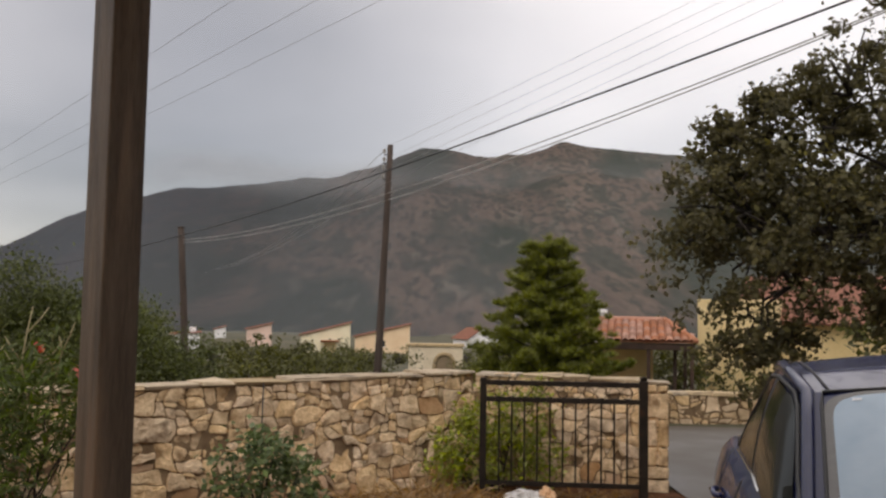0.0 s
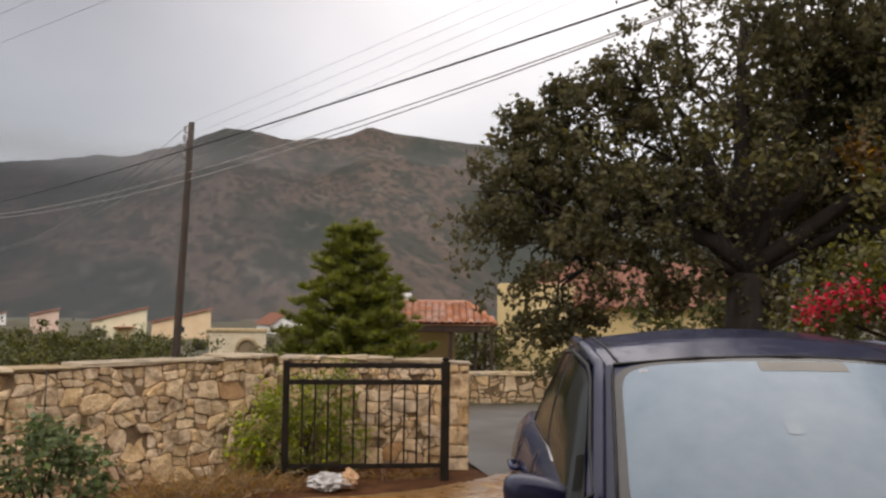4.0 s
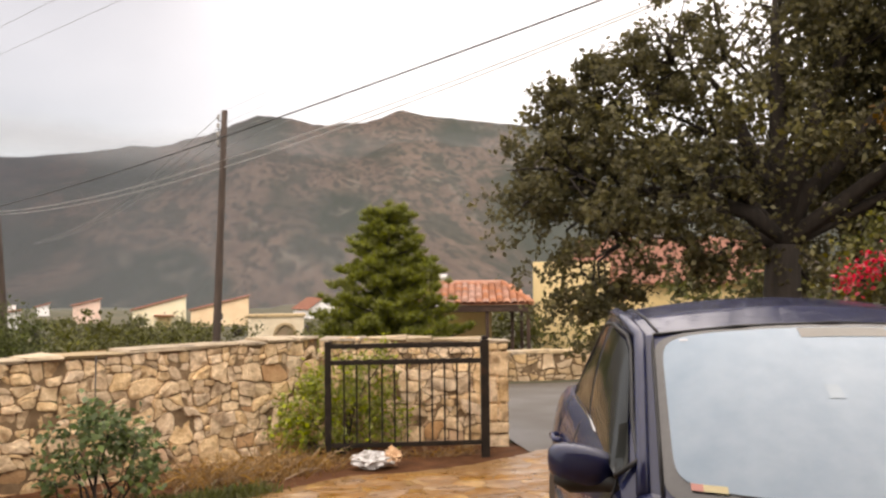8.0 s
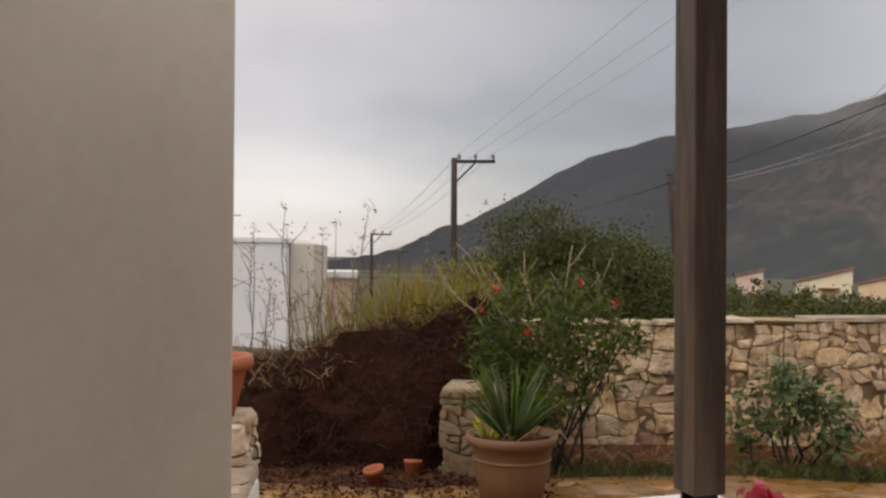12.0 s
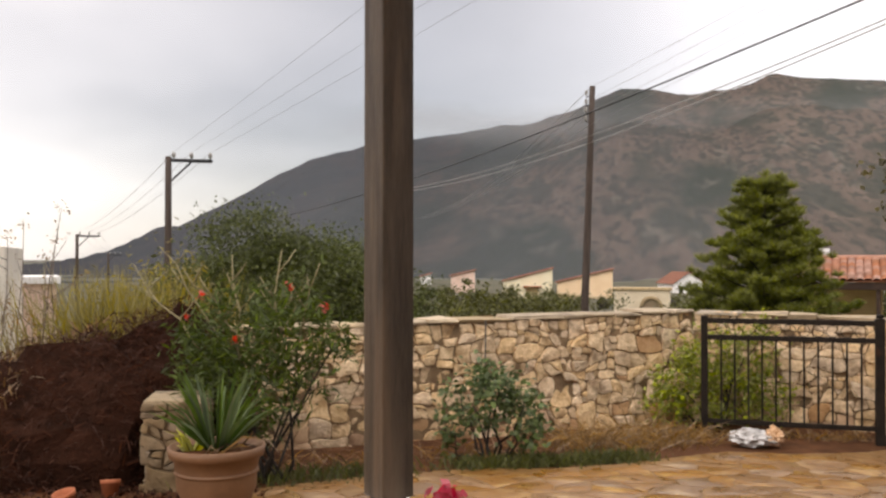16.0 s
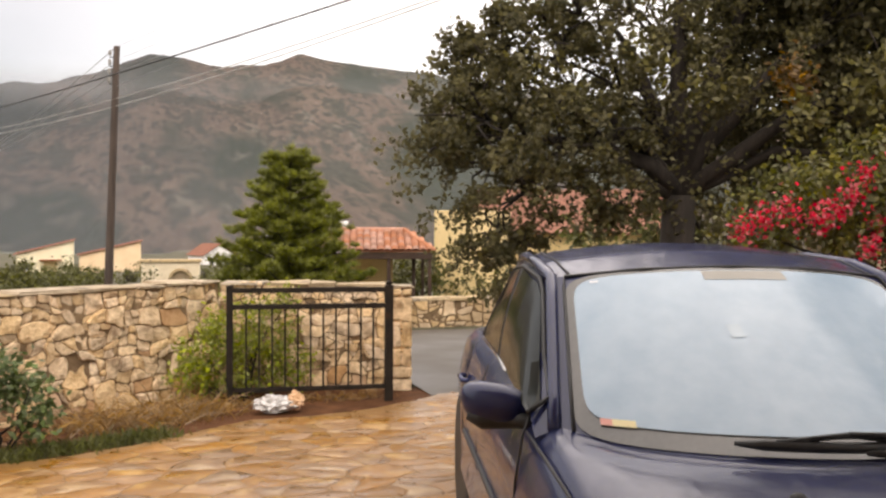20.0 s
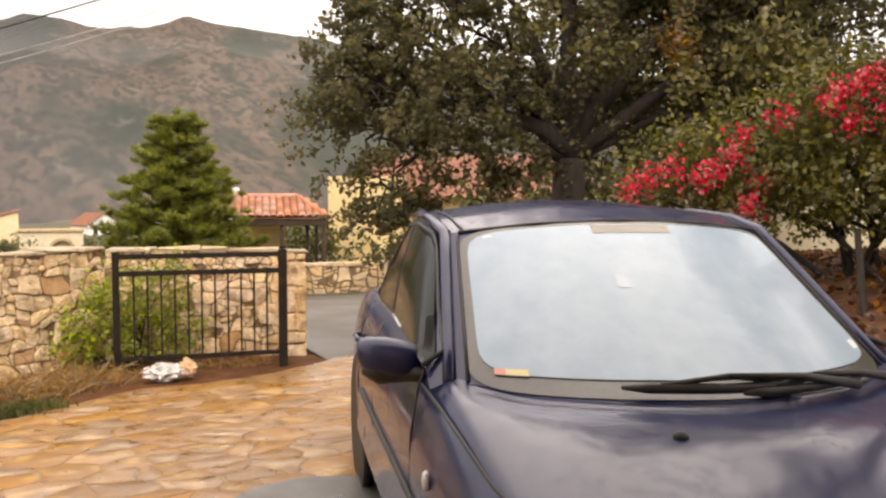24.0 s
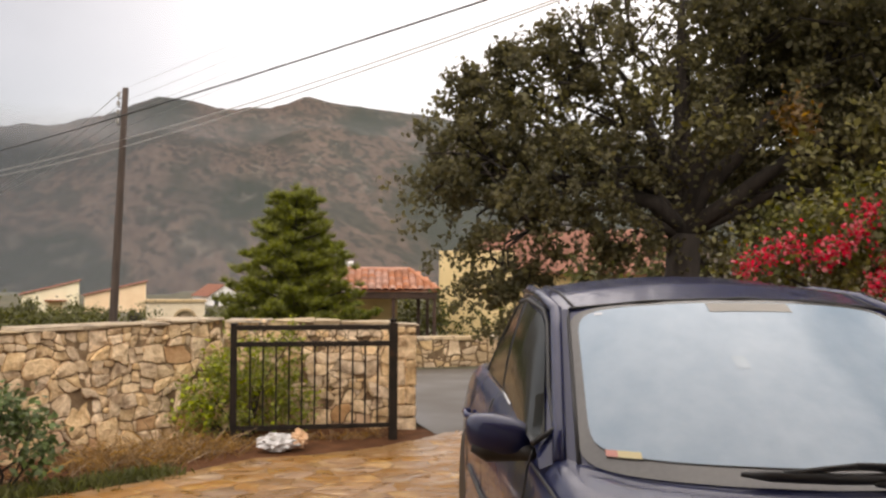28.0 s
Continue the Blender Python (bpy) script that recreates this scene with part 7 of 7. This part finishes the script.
# ---- stones, slabs and tiles ----
def cells(w, h, size, seed, stretch=1.3, even=0.62):
    """Irregular stones filling w by h: polygons of a jittered pattern, as lists of (s, t)."""
    g = np.random.default_rng(seed)
    cols, rows = max(1, round(w / (size * stretch))), max(1, round(h / (size / stretch)))
    pts = []
    for j in range(rows):
        for i in range(cols):
            if g.uniform() < 0.10:
                continue
            pts.append(((i + 0.5 + g.uniform(-even, even) * 0.75 + 0.25 * (j % 2)) * w / cols, (j + 0.5 + g.uniform(-even, even) * 0.75) * h / rows))
            if g.uniform() < 0.16:
                pts.append(((i + g.uniform(0, 1)) * w / cols, (j + g.uniform(0, 1)) * h / rows))
    pts = np.array(pts)
    met = np.array([1.0, stretch ** 1.4])
    out = []
    for k, p in enumerate(pts):
        poly = [(0.0, 0.0), (w, 0.0), (w, h), (0.0, h)]
        d = ((pts - p) * met)
        near = np.argsort((d ** 2).sum(1))[1:22]
        for q in near:
            m = (pts[q] + p) / 2
            nrm = (pts[q] - p) * met * met
            nxt = []
            for a, b in zip(poly, poly[1:] + poly[:1]):
                da, db = (a[0] - m[0]) * nrm[0] + (a[1] - m[1]) * nrm[1], (b[0] - m[0]) * nrm[0] + (b[1] - m[1]) * nrm[1]
                if da <= 0:
                    nxt.append(a)
                if (da < 0) != (db < 0) and da != db:
                    f = da / (da - db)
                    nxt.append((a[0] + (b[0] - a[0]) * f, a[1] + (b[1] - a[1]) * f))
            poly = nxt
            if len(poly) < 3:
                break
        if len(poly) >= 3:
            out.append(poly)
    return out


def cut(poly, m, nrm):
    """A convex outline cut by a line through m: the part behind the line's normal and the part before it."""
    sides = ([], [])
    for a, b in zip(poly, poly[1:] + poly[:1]):
        da, db = (a[0] - m[0]) * nrm[0] + (a[1] - m[1]) * nrm[1], (b[0] - m[0]) * nrm[0] + (b[1] - m[1]) * nrm[1]
        sides[0 if da <= 0 else 1].append(a)
        if (da < 0) != (db < 0) and da != db:
            t = da / (da - db)
            x = (a[0] + (b[0] - a[0]) * t, a[1] + (b[1] - a[1]) * t)
            sides[0].append(x)
            sides[1].append(x)
    return [q for q in sides if len(q) >= 3]


def rubble(w, h, size, seed):
    """Random rubble: blocks of very different sizes on slanting beds, with chips wedged into some corners."""
    g = np.random.default_rng(seed)
    todo, out = [([(0.0, 0.0), (w, 0.0), (w, h), (0.0, h)], 0)], []
    while todo:
        poly, depth = todo.pop()
        p = np.array(poly)
        (x0, y0), (x1, y1) = p.min(0), p.max(0)
        lx, ly = x1 - x0, y1 - y0
        want = size * size * math.exp(g.normal(0.15, 0.62)) * (0.55 if (y0 + y1) / 2 > 0.82 * h else 1.0)
        if depth > 14 or lx * ly < want and lx < 3.0 * ly and ly < 1.3 * lx:
            c = p.mean(0)
            if g.uniform() < 0.42 and lx * ly > 0.6 * size * size:
                v = p[g.integers(len(p))]
                d = (v - c) / np.linalg.norm(v - c)
                bits = cut(poly, tuple(v - d * g.uniform(0.035, 0.07)), tuple(d))
                out += bits
            else:
                out.append(poly)
            continue
        f = g.uniform(0.33, 0.67)
        tilt = g.normal(0, 0.13)
        if lx > ly * g.uniform(1.0, 1.7):
            nrm = (math.cos(tilt * 1.6), math.sin(tilt * 1.6))
        else:
            nrm = (math.sin(tilt), math.cos(tilt))
        todo += [(q, depth + 1) for q in cut(poly, (x0 + lx * f, y0 + ly * f), nrm)]
    return out


def roughened(poly, g, amount, seed=0.0):
    """Edges cut into short lengths and bent by one field of noise, so that neighbours keep fitting."""
    out = []
    for a, b in zip(poly, poly[1:] + poly[:1]):
        n = max(1, int(math.hypot(b[0] - a[0], b[1] - a[1]) / 0.055))
        for k in range(n):
            out.append((a[0] + (b[0] - a[0]) * k / n, a[1] + (b[1] - a[1]) * k / n))
    bent = []
    for x, y in out:
        d = noise.noise_vector((x * 4.5, y * 5.5, seed)) * amount + noise.noise_vector((x * 24, y * 24, seed + 9)) * amount * 0.35
        bent.append((x + d.x * 1.2, y + d.y))
    return bent


def shrunk(poly, gap, soften=1, corner=0.14):
    """The polygon drawn in by a gap, its corners cut."""
    c = np.mean(poly, axis=0)
    p = np.array(poly)
    rad = np.linalg.norm(p - c, axis=1)[:, None]
    p = c + (p - c) * np.clip(1 - gap * 1.25 / np.maximum(rad, 1e-6), 0.2, 1)
    for _ in range(soften):
        q = np.roll(p, -1, axis=0)
        p = np.stack([p * (1 - corner) + q * corner, p * corner + q * (1 - corner)], 1).reshape(-1, 2)
    keep = [p[0]]
    for v in p[1:]:
        if np.linalg.norm(v - keep[-1]) > 0.006:
            keep.append(v)
    return np.array(keep)


def stone_piece(poly, proud, back, g, dome=0.5):
    """One stone: a back ring in the wall, a broken edge, and an uneven worn face. Local x, y in the face, z out of it."""
    c = poly.mean(0)
    n = len(poly)
    tilt = g.normal(0, 0.07, 2)
    lift = lambda p: float(np.dot(p - c, tilt))
    big = min(1.0, float(np.ptp(poly, axis=0).max()) / 0.25)
    rough = lambda p, k: k * big * (noise.noise((p[0] * 8, p[1] * 8, proud * 99)) + 0.5 * noise.noise((p[0] * 21, p[1] * 21, proud * 57)))
    vs = [(p[0] - c[0], p[1] - c[1], -back) for p in poly] + [(p[0] - c[0], p[1] - c[1], proud * 0.30 + lift(p) * 0.3) for p in poly]
    for shrink, rise in ((g.uniform(0.93, 0.98), 0.90), (0.55, 1.0)):
        ring = c + (poly - c) * shrink
        vs += [(p[0] - c[0], p[1] - c[1], proud * rise + lift(p) + rough(p, 0.012)) for p in ring]
    vs.append((0.0, 0.0, proud * (1.0 + dome * g.uniform(-0.15, 0.15)) + rough(c, 0.012)))
    fs = [(r * n + k, r * n + (k + 1) % n, (r + 1) * n + (k + 1) % n, (r + 1) * n + k) for r in range(3) for k in range(n)]
    fs += [(3 * n + k, 3 * n + (k + 1) % n, 4 * n) for k in range(n)]
    return c, vs, fs


def stone_face(parent, origin, along_v, out_v, w, h, size, seed, material, joint=0.010, proud=0.03, as_parts=True, base_slope=0.0, h2=None):
    """Rubble stones over a wall face that starts at origin and runs along along_v; h to h2 is its height from end to end."""
    g = np.random.default_rng(seed)
    u, o = Vector(along_v).normalized(), Vector(out_v).normalized()
    up = Vector((0, 0, 1))
    rot = Matrix((u, up, o)).transposed().to_4x4()
    if rot.to_3x3().determinant() < 0:
        rot = Matrix((-u, up, o)).transposed().to_4x4()
    h2 = h if h2 is None else h2
    all_v, all_f, made = [], [], 0
    stones = []
    for poly in rubble(w, h, size, seed):
        p = shrunk(roughened(poly, g, min(0.062, size * 0.40), float(seed)), joint, 1, 0.20)
        if len(p) >= 4:
            p[:, 1] *= 1 + (h2 / h - 1) * p[:, 0] / w
            stones.append(p)
    flip = (Matrix((u, up, o)).transposed().determinant() < 0)
    for p in sorted(stones, key=lambda p: -float(np.ptp(p[:, 0]) * np.ptp(p[:, 1]))):
        c, vs, fs = stone_piece(p, proud * g.uniform(0.30, 1.45), 0.05, g)
        at = Vector(origin) + u * float(c[0]) + up * float(c[1])
        vs = [(-x if flip else x, y, z) for x, y, z in vs]
        if flip:
            fs = [f[::-1] for f in fs]
        if as_parts and made < 290:
            rust = material is STONE and g.uniform() < 0.85 - 3.2 * c[1] / h or material is STONE and g.uniform() < 0.02
            part("stone", mesh_of("stone", vs, fs), STONE_RUST if rust else material, parent, place=Matrix.Translation(at) @ rot)
            made += 1
        else:
            m = Matrix.Translation(at) @ rot
            k = len(all_v)
            all_v += [m @ Vector(v) for v in vs]
            all_f += [tuple(i + k for i in f) for f in fs]
    if all_v:
        part("small_stones" if as_parts else "stones", mesh_of("stones", all_v, all_f), STONE_FAR, parent)["kind"] = "stuff"


def cap_stones(parent, p, q, z0, z1, width, seed, material, thick=0.030, over=0.016):
    g = np.random.default_rng(seed)
    d = (q - p)
    ln = d.length
    u = d.normalized()
    n = Vector((-u.y, u.x, 0))
    s = 0.0
    while s < ln - 0.05:
        w = min(g.uniform(0.26, 0.58), ln - s)
        bm = box(w - 0.012, width + over * 2 + g.normal(0, 0.012), thick + g.uniform(-0.010, 0.010), 0.012, segs=1)
        for v in bm.verts:
            v.co += Vector(g.normal(0, 0.008, 3))
        zc = z0 + (z1 - z0) * (s + w / 2) / ln
        at = p + u * (s + w / 2) + n * (width / 2) + Vector((0, 0, zc - 0.006 + g.normal(0, 0.004)))
        part("capstone", bm, material, parent, place=Matrix.Translation(at) @ Matrix.Rotation(math.atan2(u.y, u.x) + g.normal(0, 0.015), 4, "Z"))
        s += w


def side_of(p, q):
    d = (q - p).normalized()
    return d, Vector((d.y, -d.x, 0))


d1, o1 = side_of(WALL_A, WALL_B)
stone_face(wall_garden_1, WALL_A - o1 * 0.03 + Vector((0, 0, -0.04)), d1, o1, (WALL_B - WALL_A).length, 1.03, 0.176, 5, STONE, 0.0034, 0.036, h2=1.10)
cap_stones(wall_garden_1, WALL_A, WALL_B, 1.00, 1.065, WALL_T, 6, CAPSTONE)
d2, o2 = side_of(WALL_B, WALL_C)
stone_face(wall_garden_2, WALL_B - o2 * 0.03 + Vector((0, 0, -0.04)), d2, o2, (WALL_C - WALL_B).length - 0.05, 1.10, 0.176, 15, STONE, 0.0034, 0.036, h2=1.05)
cap_stones(wall_garden_2, WALL_B, WALL_C + d2 * 0.05, 1.065, 1.015, WALL_T, 16, CAPSTONE)
g = np.random.default_rng(19)
z = -0.05
while z < 0.97:
    h = min(g.uniform(0.09, 0.27), 1.015 - z)
    split = g.uniform() < 0.5
    for lo, hi in (((-0.11, -0.005), (0.0, 0.105)) if split else ((-0.11 - g.uniform(0, 0.05), 0.105),)):
        bm = box(hi - lo - 0.012, WALL_T + 0.05, h - 0.012, 0.02, segs=2)
        bmesh.ops.subdivide_edges(bm, edges=[e for e in bm.edges if e.calc_length() > 0.07], cuts=1)
        for v in bm.verts:
            v.co += Vector((0.011, 0.011, 0.008)) * noise.noise(v.co * 11 + Vector((z * 31, lo * 17, 0))) + Vector(g.normal(0, 0.002, 3))
        m = Matrix.Translation(WALL_C + d2 * ((lo + hi) / 2 - 0.07) - o2 * (WALL_T / 2 - 0.005 - g.uniform(0, 0.012)) + Vector((0, 0, z))) @ Matrix.Rotation(math.atan2(d2.y, d2.x), 4, "Z")
        part("quoin", bm, STONE, wall_garden_2, place=m)
    z += h
d3, o3 = side_of(ROADW_A, ROADW_B)
stone_face(wall_road, ROADW_A + d3 * 1 - o3 * 0.03 + Vector((0, 0, -0.05)), d3, o3, 11.0, 0.52, 0.19, 25, STONE_FAR, 0.012, 0.03, as_parts=False)
cap_stones(wall_road, ROADW_A + d3 * 1, ROADW_A + d3 * 12, 0.45, 0.45, 0.4, 26, CAPSTONE, 0.05, 0.02)


def pillar(place, w, h, seed, label, material):
    ob = thing("stone_pillar", label, "pillar", place, "low stone pillars")
    part("core", box(w - 0.06, w - 0.06, h - 0.02), MORTAR, ob)
    for k in range(4):
        a = k * math.pi / 2
        u = Vector((math.cos(a), math.sin(a), 0))
        o = Vector((u.y, -u.x, 0))
        stone_face(ob, o * (w / 2 - 0.03) - u * w / 2, u, o, w, h - 0.01, 0.130, seed + k, material, 0.006, 0.030)
    bm = box(w - 0.035, w - 0.035, 0.05, 0.012, (0, 0, h - 0.04), 1)
    part("capstone", bm, CAPSTONE, ob)
    return ob


pp = polar(-31.1, 6.2, 0.02)
pillar(pose(pp.x, pp.y, pp.z, 0, 0, 22), 0.42, 0.66, 31, "low rubble stone pillar beside the large pot", STONE_GREY)
pp = polar(-48.7, 4.50, 0.43)
pillar(pose(pp.x, pp.y, pp.z, 0, 0, 35), 0.44, 0.36, 41, "low pale rubble pillar carrying a terracotta planter", STONE_PALE)
ledge = thing("ledge", "white painted masonry ledge below the stone pillar", "ledge", pose(pp.x - 0.02, pp.y - 0.05, 0.0, 0, 0, 35))
part("block", box(0.54, 0.54, 0.43, 0.01), PLASTER_WHITE, ledge)

# roof tiles of the pavilion
for vs, fs in TILES:
    c = sum((Vector(v) for v in vs), Vector()) / len(vs)
    part("tile", mesh_of("tile", [Vector(v) - c for v in vs], fs, True), ROOF_TILE, pv_under, place=Matrix.Translation(c))

# paving
BED_EDGE = [(-5.2, 3.7), (-3.3, 4.50), (-2.80, 5.05), (-2.52, 5.40), (-2.07, 5.80), (-1.66, 6.15), (-1.35, 6.35), (-0.85, 6.47), (-0.5, 6.75), (-0.12, 7.13), (0.4, 7.58), (0.85, 7.60), (1.48, 7.85), (1.85, 8.12), (2.12, 8.30), (2.2, 8.46), (4.2, 8.46)]
ex, ey = [a for a, b in BED_EDGE], [b for a, b in BED_EDGE]


def paved(x, y):
    return -4.9 < x < 3.35 + 0.16 * max(0.0, y - 4.5) and -3.3 < y < float(np.interp(x, ex, ey))


dv, df = [], []
dx = np.arange(-4.9, 4.21, 0.14)
dy = np.arange(-3.3, 9.0, 0.14)
index = {}


def drive_vertex(i, j):
    if (i, j) not in index:
        x, y = float(dx[i]), float(dy[j])
        index[(i, j)] = len(dv)
        dv.append((x, min(y, float(np.interp(x, ex, ey)) + 0.02), ground_z(x, y) + 0.016))
    return index[(i, j)]


for i in range(len(dx) - 1):
    for j in range(len(dy) - 1):
        if paved(float(dx[i]) + 0.07, float(dy[j]) + 0.0):
            df.append((drive_vertex(i, j), drive_vertex(i + 1, j), drive_vertex(i + 1, j + 1), drive_vertex(i, j + 1)))
drive = tagged(new("driveway", mesh_of("driveway", dv, df, True)), "wet orange-brown crazy paving of irregular flagstones", "paving", kind="structure")
drive.data.materials.append(JOINT)
slabs_v, slabs_f = [], []
g = np.random.default_rng(61)
made = 0
for poly in cells(9.2, 12.3, 0.245, 62, 1.1, 0.85):
    p = shrunk(roughened(poly, g, 0.045, 5.0), 0.007, 1)
    if len(p) < 4:
        continue
    p = p + np.array([-4.9, -3.3])
    c = p.mean(0)
    if not paved(float(c[0]), float(c[1]) + 0.12):
        continue
    n = len(p)
    inner = c + (p - c) * 0.96
    hgt = 0.0175 + g.uniform(0, 0.002)
    zc = ground_z(float(c[0]), float(c[1]))
    zz = lambda q: ground_z(float(q[0]), float(q[1])) - zc
    vs = [(q[0] - c[0], q[1] - c[1], zz(q) + 0.004) for q in p] + [(q[0] - c[0], q[1] - c[1], zz(q) + hgt - 0.0015) for q in p] + [(q[0] - c[0], q[1] - c[1], zz(q) + hgt + g.normal(0, 0.0004)) for q in inner] + [(0, 0, hgt)]
    fs = [(k, (k + 1) % n, n + (k + 1) % n, n + k) for k in range(n)] + [(n + k, n + (k + 1) % n, 2 * n + (k + 1) % n, 2 * n + k) for k in range(n)] + [(2 * n + k, 2 * n + (k + 1) % n, 3 * n) for k in range(n)]
    if made < 298 and 3.4 < c[1] and -2.2 < c[0] < 2.2:
        part("flagstone", mesh_of("flagstone", vs, fs, True), FLAG, drive, place=Matrix.Translation((c[0], c[1], zc)))
        made += 1
    else:
        k = len(slabs_v)
        slabs_v += [(a + c[0], b + c[1], e + zc) for a, b, e in vs]
        slabs_f += [tuple(i + k for i in f) for f in fs]
rest = part("flagstones", mesh_of("flagstones", slabs_v, slabs_f, True), FLAG_FAR, drive)
rest["kind"] = "stuff"

# rounded grey patch in the paving beside the rear wheel
pad = bmesh.new()
ring = [pad.verts.new((0.42 * math.cos(a) * (1 + 0.06 * math.sin(3 * a)), 0.42 * math.sin(a) * (1 + 0.05 * math.cos(2 * a)), zz)) for zz in (0.0, 0.030) for a in np.linspace(0, 2 * math.pi, 33)[:-1]]
pad.faces.new(ring[32:])
for k in range(32):
    pad.faces.new((ring[k], ring[(k + 1) % 32], ring[32 + (k + 1) % 32], ring[32 + k]))
tagged(part("cement_patch", pad, DARK_PATCH, None, place=Matrix.Translation((1.02, 4.10, 0.10))), "rounded grey patch in the paving beside the car", "cement patch", kind="structure")
